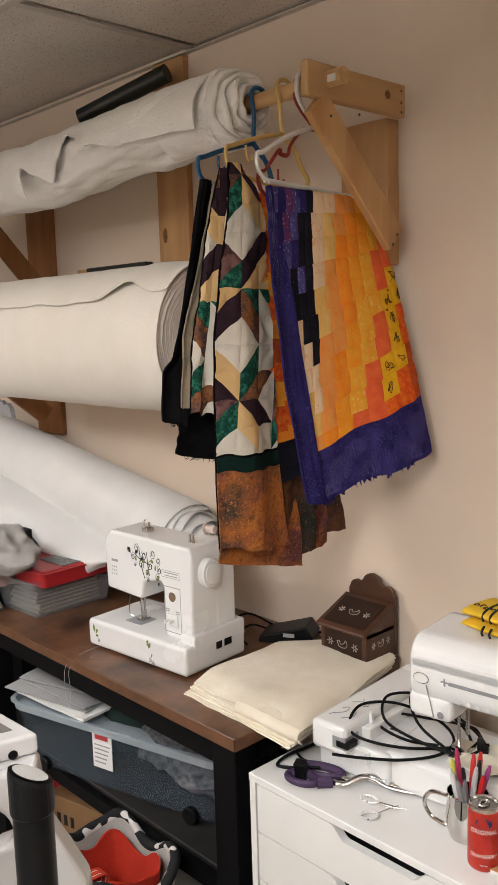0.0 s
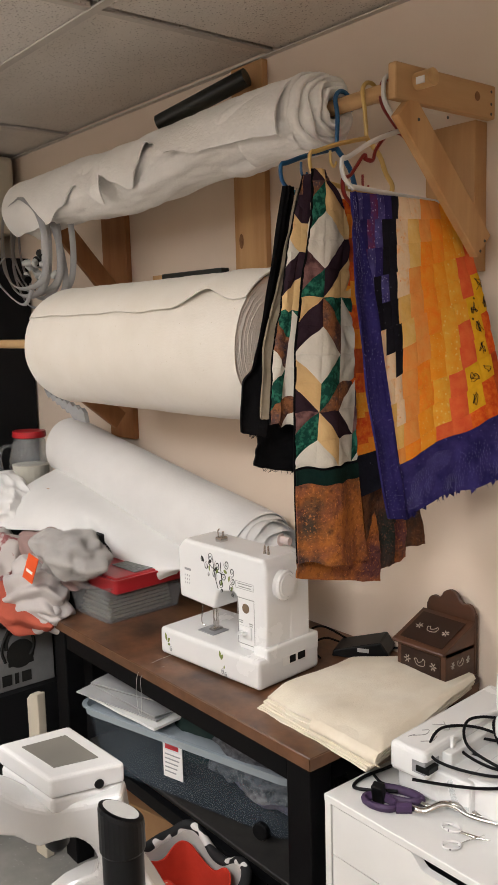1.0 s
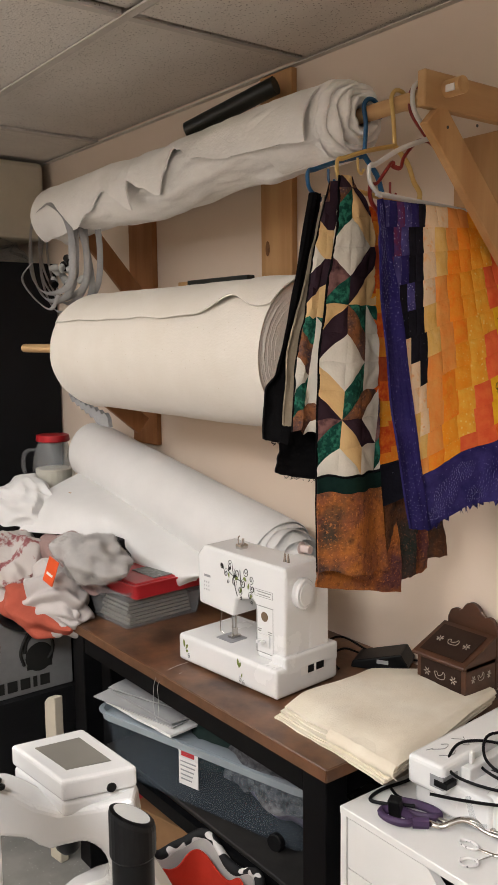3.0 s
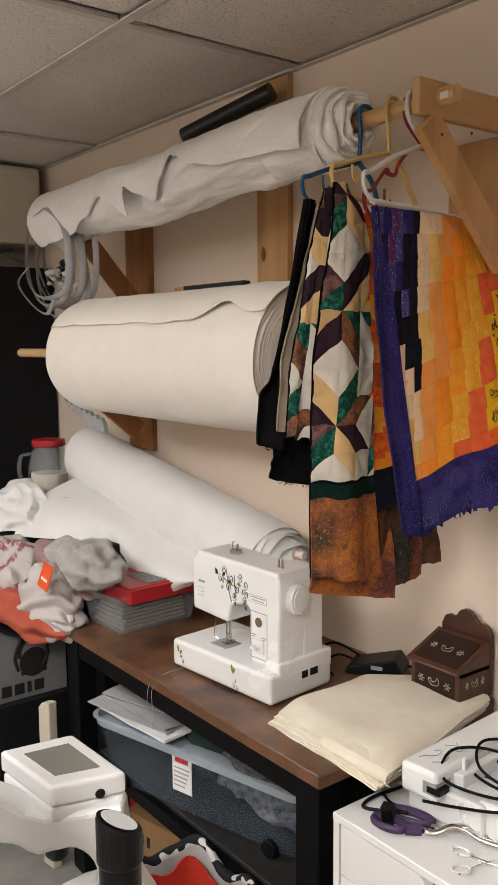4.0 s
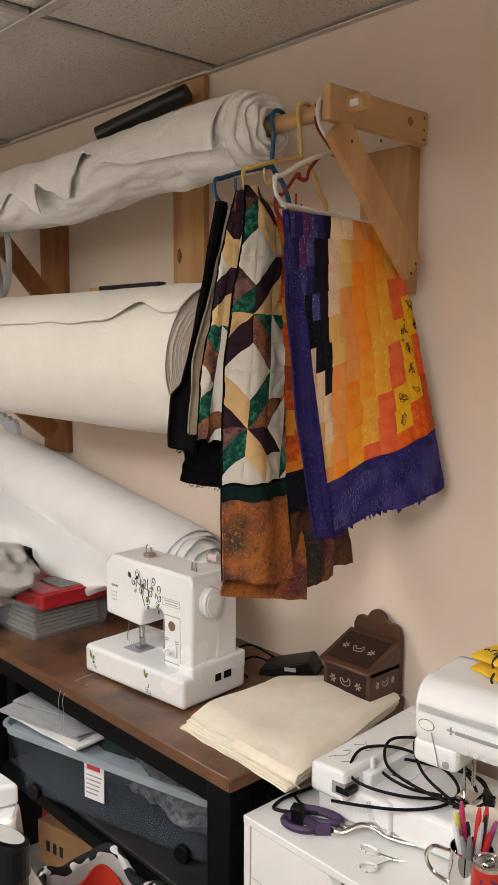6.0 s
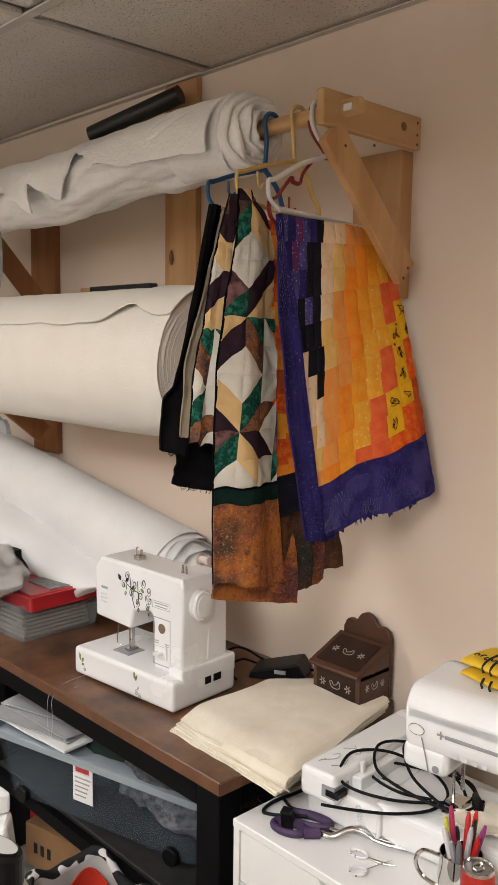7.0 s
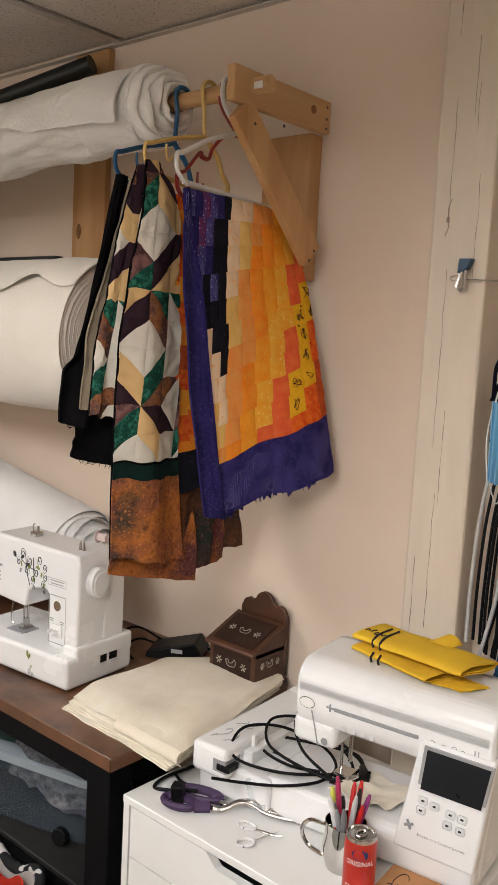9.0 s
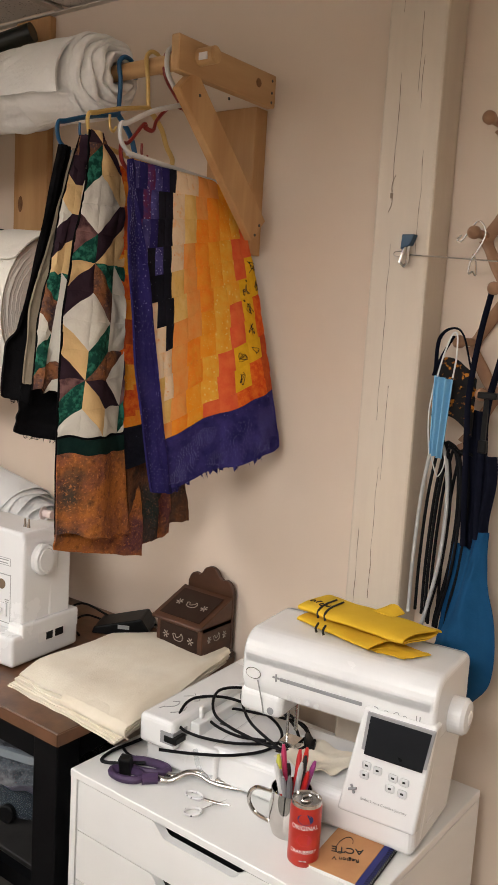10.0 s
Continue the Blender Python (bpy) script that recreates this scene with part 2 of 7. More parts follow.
def sheet(fn, nu, nv, thick=0.0, pick=None):
    """A sheet fn(u, v) for u, v in 0..1; pick(u, v) gives a face's material slot; thick gives it a back."""
    bm = bmesh.new()
    rows = [[bm.verts.new(fn(i / nu, j / nv)) for i in range(nu + 1)] for j in range(nv + 1)]
    for j in range(nv):
        for i in range(nu):
            f = bm.faces.new((rows[j][i], rows[j + 1][i], rows[j + 1][i + 1], rows[j][i + 1]))
            if pick:
                f.material_index = pick((i + 0.5) / nu, (j + 0.5) / nv)
    if thick:
        bm.normal_update()
        bmesh.ops.solidify(bm, geom=list(bm.faces), thickness=thick)
    return bm


def lerp(a, b, t):
    return a + (b - a) * t


def wob(x, y, z=0.0):
    return noise.noise(Vector((x, y, z)))


# ---- the room ----
X0, X1, Y0 = -4.6, 1.6, -2.6
part("wall_north", boxm(X0, X1, WALL_Y, WALL_Y + 0.12, 0, CEIL + 0.1), M_WALL)
part("wall_south", boxm(X0, X1, Y0 - 0.12, Y0, 0, CEIL + 0.1), M_WALL)
part("wall_west", boxm(X0 - 0.12, X0, Y0, WALL_Y, 0, CEIL + 0.1), M_WALL)
part("wall_east", boxm(X1, X1 + 0.12, Y0, WALL_Y, 0, CEIL + 0.1), M_WALL)
part("floor", boxm(X0, X1, Y0, WALL_Y, -0.1, 0), M_FLOOR)
for o in list(scene.objects):
    if o.name.startswith(("wall", "floor")):
        tagged(o, "peach painted plaster wall" if o.name.startswith("wall") else "bare grey concrete floor", "wall" if o.name.startswith("wall") else "floor", kind="structure")

# ceiling: tiles in a metal grid, one mesh for the tiles
TEE_X = [-1.895 - 1.22 * k for k in (-2, -1, 0, 1, 2)]
TEE_Y = [1.13 - 0.61 * k for k in range(7)]
bm = bmesh.new()
xs = sorted([X0] + [x for x in TEE_X if X0 < x < X1] + [X1])
ys = sorted([Y0] + [y for y in TEE_Y if y > Y0] + [WALL_Y])
for i in range(len(xs) - 1):
    for j in range(len(ys) - 1):
        dz = 0.003 * wob(i * 3.1, j * 2.7) + 0.007 * ((i + j) % 2)
        gap = 0.026 if abs(xs[i] + 1.895) < 0.03 and ys[j] > 0.5 else 0.004
        box(bm, xs[i] + gap, xs[i + 1] - 0.004, ys[j] + gap, ys[j + 1] - 0.004, CEIL + 0.004 + dz, CEIL + 0.02 + dz)
box(bm, X0, X1, Y0, WALL_Y, CEIL + 0.03, CEIL + 0.1)
tagged(part("ceiling", bm, M_TILE), "speckled white drop-ceiling tiles in a grid", "ceiling", kind="structure")
bm = bmesh.new()
for x in xs[1:-1]:
    box(bm, x - 0.012, x + 0.012, Y0, WALL_Y, CEIL - 0.002, CEIL + 0.003)
for y in ys[1:-1]:
    box(bm, X0, X1, y - 0.012, y + 0.012, CEIL - 0.0045, CEIL + 0.0005)
box(bm, X0, X1, WALL_Y - 0.02, WALL_Y - 0.001, CEIL - 0.006, CEIL - 0.003)
tagged(part("trim", bm, M_TEE), "painted metal ceiling grid tees", "ceiling grid", kind="structure")

# assumed hanging strip lights, added above the room out of the camera's sight
for lx, ly, sx, sy, _ in LAMPS:
    tr = thing("ceiling_light", (lx, ly, CEIL - LAMP_DROP), 0, "assumed white framed fluorescent strip light, unseen, hanging from the ceiling", "ceiling light", "ceiling lights")
    bm = bmesh.new()
    for a, b, c, d in ((-1, 1, -1, -0.94), (-1, 1, 0.94, 1), (-1, -0.94, -0.94, 0.94), (0.94, 1, -0.94, 0.94)):
        box(bm, a * (sx / 2 + 0.03), b * (sx / 2 + 0.03), c * (sy / 2 + 0.03), d * (sy / 2 + 0.03), -0.02, 0.02)
    part("frame", bm, M_WHITE, tr)
    for a in (-1, 1):
        part("hanging_rod", tubem([(a * (sx / 2 + 0.02), 0, 0.02), (a * (sx / 2 + 0.02), 0, LAMP_DROP - 0.007)], 0.004, 8), M_STEEL, tr)

# timber post, boxed out from the wall, with drying cracks
post = thing("post", (-0.783, 1.655, 0), 0, "cream painted rough timber post against the wall", "post", kind="structure")
part("beam", boxm(-0.062, 0.062, -0.044, 0.045, 0, CEIL - 0.006, bevel=0.006), M_POST, post)
bm = bmesh.new()
for cx, z0, z1 in ((-0.025, 1.85, 2.1), (-0.02, 1.42, 1.78), (-0.008, 1.05, 1.33), (0.02, 2.02, 2.12), (0.012, 2.05, 2.2), (-0.04, 1.0, 1.2), (0.035, 1.75, 1.95), (0.0, 1.3, 1.5), (-0.03, 2.2, 2.36)):
    z, pts = z0, []
    while z < z1:
        pts.append((cx + 0.0025 * wob(z * 20, cx * 90), -0.0445, z))
        z += 0.012
    tube(bm, pts, 0.0009, 5, radii=[0.0002 + 0.0009 * abs(wob(k * 0.9, z0 * 7)) for k in range(len(pts))])
tube(bm, spline([(-0.03, -0.0445, 1.83), (-0.024, -0.0445, 1.85), (-0.027, -0.0445, 1.88), (-0.02, -0.0445, 1.90)], 6), 0.0007, 4)
box(bm, -0.029, -0.023, -0.0452, -0.0442, 1.856, 1.866)
part("crack", bm, M_CRACK, post, "dark drying cracks and a knot")

# ---- the timber rack with its rolls ----
rack = thing("wall_rack", (-2.0, WALL_Y, 1.2), 0, "wall rack of pine brackets carrying wooden dowels", "rack")


def rel(bm, ob):
    """World places into the space of an unturned thing."""
    bmesh.ops.translate(bm, verts=list(bm.verts), vec=-ob.matrix_basis.translation)
    return bm


def bar(bm, p, q, half, d0, d1):
    """A plank in the plane of y and z from p to q, thick along x."""
    d = (Vector(q) - Vector(p)).normalized() * 1.0
    n = Vector((-d.y, d.x)) * half
    p, q = Vector(p), Vector(q)
    return prism(bm, [tuple(p + n), tuple(q + n), tuple(q - n), tuple(p - n)], d0, d1, "x", bevel=0.0025, seg=1)


def bracket(x, wood_y, wood_z, z, z_low, reach=1.343):
    part("arm", rel(boxm(x - 0.021, x, reach, WALL_Y - 0.04, z - 0.068, z, bevel=0.0025, seg=1), rack), wood_y, rack, "pine arm with a knot")
    part("brace", rel(bar(bmesh.new(), (reach + 0.03, z - 0.074), (WALL_Y - 0.072, z_low + 0.045), 0.034, x - 0.0205, x - 0.0005), rack), wood_z, rack)


bracket(-1.14, M_PINE_Y, M_PINE, 2.134, 1.755)
bracket(-2.70, M_REDWOOD, M_REDWOOD, 2.134, 1.72)
bracket(-2.70, M_REDWOOD, M_REDWOOD, 1.63, 1.27, 1.30)
part("upright", rel(boxm(-1.325, -1.188, WALL_Y - 0.044, WALL_Y, 1.752, 2.075, bevel=0.002, seg=1), rack), M_PINE, rack)
part("upright", rel(boxm(-2.068, -1.925, WALL_Y - 0.022, WALL_Y, 1.45, CEIL - 0.01, bevel=0.002, seg=1), rack), M_PINE, rack, "pale knotty pine board")
part("upright", rel(boxm(-2.87, -2.70, WALL_Y - 0.022, WALL_Y, 1.24, 2.12, bevel=0.002, seg=1), rack), M_REDWOOD, rack, "red-brown stained pine board")
bm = lathem([(0.0, 0), (0.014, 0), (0.011, 0.0015), (0, 0.0015)], (0, 0, 0), 14, "y")
bmesh.ops.scale(bm, vec=(0.75, 1, 1.6), verts=list(bm.verts))
bmesh.ops.translate(bm, vec=(-2.035, WALL_Y - 0.0235, 1.895), verts=list(bm.verts))
part("knot", rel(bm, rack), M_KNOT, rack, "dark oval knot")
bm = lathem([(0, 0), (0.011, 0), (0.008, 0.001), (0, 0.001)], (-1.1405, 1.597, 2.105), 12, "x")
part("knot", rel(bm, rack), M_KNOT, rack, "dark oval knot")
for y, z in ((1.645, 2.12), (1.645, 2.095), (1.645, 2.075), (1.628, 1.812), (1.613, 1.79), (1.41, 2.035), (1.50, 2.05)):
    part("screw", rel(lathem([(0, 0), (0.0035, 0), (0.003, 0.0012), (0, 0.0012)], (-1.1405, y, z), 8, "x"), rack), M_SCREW, rack)
part("dowel", rel(tubem([(-2.95, 1.40, 2.085), (-1.10, 1.405, 2.105)], 0.0165, 16), rack), M_PINE_X, rack, smooth=True)
part("dowel", rel(tubem([(-3.22, 1.40, 1.60), (-1.46, 1.40, 1.60)], 0.0165, 16), rack), M_PINE_X, rack, smooth=True)
part("sticker", rel(boxm(-1.128, -1.108, 1.3865, 1.3895, 2.094, 2.107), rack), M_WHITE, rack, "small white price sticker")


def roll(x0, x1, y, zf, r0, r1, seed, amp, nu=64, nv=90, lift=None):
    """The outside of a wound roll along x, uneven and sagging."""
    def fn(u, v):
        a = 2 * math.pi * u
        x = lerp(x0, x1, v)
        r = lerp(r0, r1, v) * (1 + amp * wob(math.cos(a) * 1.3 + seed, math.sin(a) * 1.3, x * 4) + amp * 0.4 * wob(math.cos(a) * 4, math.sin(a) * 4 + seed, x * 13))
        if lift:
            r += lift(a, v)
        return (x + 0.008 * wob(a, seed, v), y + r * math.cos(a), zf(v) + r * math.sin(a))
    return sheet(fn, nu, nv)


def spiral(bm, x, y, z, r0, r1, turns, w, step=0.06):
    """The wound edge seen at a roll's end: a thin raised spiral."""
    pts = []
    n = int(turns * 26)
    for k in range(n + 1):
        a = 2 * math.pi * turns * k / n
        r = lerp(r0, r1, k / n) * (1 + 0.03 * wob(math.cos(a), math.sin(a), r0 * 9))
        pts.append((x + 0.004 * wob(a, r0), y + r * math.cos(a), z + r * math.sin(a)))
    return tube(bm, pts, w, 6)


def end_disc(bm, x, y, z, r):
    bmesh.ops.create_circle(bm, cap_ends=True, segments=48, radius=r, matrix=Matrix.Translation((x, y, z)) @ Matrix.Rotation(math.pi / 2, 4, "Y"))


# the thin crumpled roll on the upper dowel
ra = thing("batting_roll", (-2.15, 1.40, 2.0), 0, "crumpled white batting loosely rolled on a dowel", "fabric roll", "rolls on the rack")
ZA = lambda v: lerp(2.06, 2.098, v) + 0.004 * math.sin(9 * v)
part("roll", rel(roll(-2.83, -1.42, 1.40, ZA, 0.088, 0.076, 3.0, 0.16, 72, 150,
     lambda a, v: 0.012 * max(0, math.sin(3 * a + 14 * v + 2 * wob(v * 5, a))) * (0.4 + 0.6 * wob(v * 3, 9) + 0.5)), ra), M_BAT, ra, smooth=True)


LOOSE_EDGE = ((-2.86, 237), (-2.58, 226), (-2.46, 208), (-2.36, 183), (-2.27, 198), (-2.185, 219), (-2.165, 182), (-2.11, 196), (-2.055, 214), (-1.99, 182),
              (-1.955, 157), (-1.9, 166), (-1.83, 185), (-1.69, 199), (-1.55, 203), (-1.43, 207))


def loose(u, v):
    """The loose outer end, with a wavy edge that lifts and points downward."""
    x = lerp(-2.86, -1.431, v)
    k = max(i for i in range(len(LOOSE_EDGE) - 1) if LOOSE_EDGE[i][0] <= x + 1e-6)
    (xa, aa), (xb, ab) = LOOSE_EDGE[k], LOOSE_EDGE[k + 1]
    t = min(max((x - xa) / (xb - xa), 0), 1)
    t = t * t * (3 - 2 * t)
    a = lerp(math.radians(70), math.radians(lerp(aa, ab, t) + 2 * wob(v * 30, 1.0)), u)
    lift = 0.020 * u ** 3 + 0.016 * u * u * math.sin(23 * v + 4 * u) * (1 - 0.6 * v) + 0.012 * u * wob(v * 9, u * 2, 5)
    r = lerp(0.096, 0.084, v) + max(lift, -0.002) + 0.003 * wob(v * 25, u * 4)
    return (x + 0.015 * u * math.sin(6 * v), 1.40 + r * math.cos(a), ZA(v) + r * math.sin(a))


part("flap", rel(sheet(loose, 36, 220, 0.004), ra), M_BAT, ra, "loose folded outer end", smooth=True)
# soft turns that slip past one another at the open end
for k, (rr, xa, xb) in enumerate(((0.087, -1.60, -1.425), (0.082, -1.56, -1.395), (0.072, -1.52, -1.378), (0.058, -1.46, -1.365), (0.043, -1.42, -1.355))):
    def turn_end(u, v, k=k, rr=rr, xa=xa, xb=xb):
        a = 2 * math.pi * u
        lip = xb + 0.016 * wob(math.cos(a) * 1.4 + k, math.sin(a) * 1.4, 3.0 * k)
        t = min(1.0, v / 0.8)
        roundoff = max(0.0, (v - 0.8) / 0.2)
        r = rr * (1 + 0.07 * wob(math.cos(a) * 1.6, math.sin(a) * 1.6, k + 2.0 * v) + 0.025 * wob(math.cos(a) * 5, math.sin(a) * 5, k + 5 * v))
        r -= 0.02 * roundoff ** 1.6
        return (lerp(xa, lip, t) + 0.006 * math.sin(math.pi * roundoff) - 0.012 * max(0.0, roundoff - 0.5), 1.40 + r * math.cos(a), 2.097 + r * math.sin(a) + 0.003)
    part("wound_layer", rel(sheet(turn_end, 64, 26), ra), M_BAT, ra, "soft turn at the roll's end", smooth=True)

# the thick cotton roll
rb = thing("batting_roll", (-2.3, 1.40, 1.4), 0, "thick roll of cream cotton batting on a dowel", "fabric roll", "rolls on the rack")
ZB = lambda v: 1.592
part("roll", rel(roll(-2.625, -1.50, 1.40, ZB, 0.181, 0.183, 8.0, 0.022, 80, 110,
     lambda a, v: -0.02 * max(0, 1 - v * 22) ** 2), rb), M_BAT2, rb, smooth=True)
bm = bmesh.new()
end_disc(bm, -1.5045, 1.40, 1.592, 0.18)
spiral(bm, -1.5102, 1.40, 1.592, 0.02, 0.178, 15, 0.0066)
part("wound_end", rel(bm, rb), M_BAT2, rb, "wound layers at the open end", smooth=True)
bm = bmesh.new()
spiral(bm, -2.618, 1.40, 1.592, 0.02, 0.165, 10, 0.0085)
part("wound_end", rel(bm, rb), M_BAT2, rb, smooth=True)


def flap_b(u, v):
    x = lerp(-2.612, -1.495, v)
    edge = math.radians(149 + 2.5 * wob(v * 9, 4) - 14 * math.exp(-((v - 0.86) / 0.07) ** 2) - 7 * max(0, v - 0.9) * 10)
    a = lerp(math.radians(60), edge, u)
    r = 0.1845 + 0.003 * u - 0.02 * max(0, 1 - v * 22) ** 2 + 0.014 * u * u * math.exp(-((v - 0.87) / 0.06) ** 2) + 0.003 * wob(v * 12, u * 3)
    return (x, 1.40 + r * math.cos(a), 1.592 + r * math.sin(a))


part("flap", rel(sheet(flap_b, 20, 120, 0.0028), rb), M_BAT2, rb, "outer end with a wavy cut edge", smooth=True)

# the slanting roll of interfacing that leans on the pile
rc = thing("interfacing_roll", (-2.3, 1.45, 0.95), 0, "slanting roll of translucent white interfacing", "fabric roll", "rolls on the rack")
ZC = lambda v: lerp(1.199, 1.002, v)
part("roll", rel(roll(-2.97, -1.84, 1.575, ZC, 0.106, 0.104, 5.0, 0.05, 64, 60), rc), M_INTER, rc, smooth=True)
bm = bmesh.new()
end_disc(bm, -1.832, 1.575, 1.0, 0.103)
spiral(bm, -1.838, 1.575, 1.002, 0.03, 0.098, 2.2, 0.004)
part("wound_end", rel(bm, rc), M_INTER, rc, smooth=True)


def skin(u, v):
    """The outer turn, which ends along the lower front of the roll."""
    a = lerp(0.4, 3.75 + 0.05 * wob(v * 5, 3), u)
    r = 0.1095 + 0.006 * u ** 4 + 0.002 * wob(v * 6, u * 3)
    return (lerp(-2.99, -1.86, v) + 0.03 * math.sin(a) * v, 1.575 + r * math.cos(a), ZC(v) + r * math.sin(a))


part("flap", rel(sheet(skin, 36, 60, 0.002), rc), M_INTER, rc, "outer turn of the roll", smooth=True)
for k, (rr, xa, xb) in enumerate(((0.107, -1.98, -1.825), (0.1, -1.93, -1.79), (0.088, -1.9, -1.765), (0.07, -1.87, -1.75), (0.05, -1.85, -1.74), (0.028, -1.84, -1.735))):
    def slipped(u, v, k=k, rr=rr, xa=xa, xb=xb):
        a = 2 * math.pi * u
        x = lerp(xa, xb + 0.028 * wob(math.cos(a) * 1.3 + k, math.sin(a) * 1.3, 2.0 * k), v)
        r = rr * (1 + 0.08 * wob(math.cos(a) * 1.5, math.sin(a) * 1.5, k + v)) - 0.016 * max(0.0, v - 0.7) ** 1.3
        return (x, 1.575 + r * math.cos(a), ZC((x + 2.97) / 1.13) + r * math.sin(a))
    part("wound_layer", rel(sheet(slipped, 56, 16), rc), M_INTER if k in (0, 3, 5) else M_THIN, rc, "thin turn slipping out of the roll", smooth=True)


APRON_LOW = spline([(-2.90, 1.215, 0.95), (-2.56, 1.29, 0.985), (-2.47, 1.36, 0.99), (-2.38, 1.37, 0.955), (-2.29, 1.357, 0.905), (-2.15, 1.377, 0.885), (-2.08, 1.43, 0.915)], 10)


def apron_c(u, v):
    """The loose end that falls forward over the clutter on the table."""
    top = Vector((lerp(-2.94, -1.92, v), 1.515, ZC(v) - 0.06))
    i = min(int(v * (len(APRON_LOW) - 1)), len(APRON_LOW) - 2)
    low = APRON_LOW[i].lerp(APRON_LOW[i + 1], v * (len(APRON_LOW) - 1) - i)
    p = top.lerp(low, u)
    p.y -= 0.05 * math.sin(math.pi * u)
    p.z += 0.010 * wob(v * 6, u * 3, 2) * u + 0.02 * math.sin(math.pi * u)
    return p


part("flap", rel(sheet(apron_c, 24, 60, 0.002), rc), M_INTER, rc, "loose end falling over the table", smooth=True)

# dark stick ends behind the rolls
sk = thing("curtain_rod", (-2.2, 1.6, 2.2), 0, "dark green metal rod resting on the rack's uprights", "rod")
M_DKGREEN = mat("dark_green_paint", (0.008, 0.012, 0.009), rough=0.4, bump=0.05)
part("shaft", rel(tubem([(-1.93, 1.625, 2.33), (-2.2, 1.51, 2.244)], 0.026, 12), sk), M_DKGREEN, sk, smooth=True)
sk2 = thing("roller_stick", (-2.2, 1.6, 1.79), 0, "green stick with a bare wooden end", "stick")
part("stick", rel(boxm(-2.29, -1.98, 1.555, 1.585, 1.785, 1.812, bevel=0.003), sk2), M_DKGREEN, sk2)
part("tip", rel(boxm(-2.345, -2.29, 1.557, 1.583, 1.787, 1.81, bevel=0.002), sk2), M_PINE, sk2)

# ---- table with its shelf ----
tb = thing("work_table", (-1.77, 1.41, 0), 0, "rustic dark brown work table on a black steel frame", "table")
part("tabletop", rel(boxm(-2.352, -1.187, 1.135, WALL_Y - 0.012, TABLE - 0.028, TABLE, bevel=0.0015, seg=1), tb), M_TABLE, tb, "mottled brown rustic top")
part("edge_band", rel(boxm(-2.352, -1.187, 1.1325, 1.1345, TABLE - 0.026, TABLE - 0.001), tb), M_EDGE, tb)
part("edge_band", rel(boxm(-1.1865, -1.1845, 1.135, WALL_Y - 0.012, TABLE - 0.026, TABLE - 0.001), tb), M_EDGE, tb)
for x, y in ((-1.235, 1.175), (-2.305, 1.175), (-1.235, 1.64), (-2.305, 1.64)):
    part("leg", rel(boxm(x - 0.036, x + 0.036, y - 0.03, y + 0.03, 0, TABLE - 0.029, bevel=0.003), tb), M_BLACK, tb)
for y in (1.155, 1.66):
    part("rail", rel(boxm(-2.265, -1.275, y - 0.006, y + 0.02, TABLE - 0.085, TABLE - 0.03), tb), M_BLACK, tb)
    part("rail", rel(boxm(-2.265, -1.275, y + 0.022, y + 0.045, 0.355, 0.392), tb), M_BLACK, tb)
part("side_rail", rel(boxm(-1.262, -1.21, 1.21, 1.605, TABLE - 0.085, TABLE - 0.03), tb), M_BLACK, tb)
M_SHELF = mat("grey_shelf", (0.03, 0.028, 0.026), (0.018, 0.017, 0.016), 9, 0.5)
part("shelf", rel(boxm(-2.26, -1.275, 1.205, 1.63, 0.385, 0.398, bevel=0.002, seg=1), tb), M_SHELF, tb)

# ---- white drawer unit ----
cb = thing("drawer_unit", (-0.834, 1.385, 0), 0, "white lacquered drawer unit with slot handles", "drawer unit")
part("top", rel(boxm(-1.158, -0.52, 1.144, 1.632, CAB - 0.016, CAB, bevel=0.0015, seg=1), cb), M_WHITE, cb)
for x in (-1.158, -0.536):
    part("side_panel", rel(boxm(x, x + 0.016, 1.147, 1.630, 0, CAB - 0.0165), cb), M_WHITE, cb)
part("back_panel", rel(boxm(-1.141, -0.537, 1.62, 1.63, 0.01, CAB - 0.018), cb), M_WHITE, cb)
zt = CAB - 0.02
for h in (0.105, 0.105, 0.15, 0.15, 0.16):
    zb = zt - h
    xc, w = -0.834, 0.075
    pts = [(-1.139, zb + 0.003), (-0.539, zb + 0.003), (-0.539, zt)]
    for k in range(9):
        t = k / 8
        pts.append((lerp(xc + w + 0.035, xc + w, t), zt - 0.024 * (3 * t * t - 2 * t ** 3)))
    for k in range(9):
        t = k / 8
        pts.append((lerp(xc - w, xc - w - 0.035, t), zt - 0.024 * (1 - (3 * t * t - 2 * t ** 3))))
    pts.append((-1.139, zt))
    part("drawer_front", rel(prismm(pts, 1.149, 1.166, "y"), cb), M_WHITE, cb)
    # solid dark block: its colour stands for the shade inside the drawer
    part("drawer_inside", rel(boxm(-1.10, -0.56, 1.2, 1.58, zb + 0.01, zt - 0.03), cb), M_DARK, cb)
    zt = zb

# ---- quilts on hangers ----
def cotton(name, c, c2=None, scale=25, **k):
    return mat(name, c, c2 or tuple(x * 0.75 for x in c), scale, 0.85, bump=0.55, bump_scale=110, dist=0.0018, spec=0.08, **k)


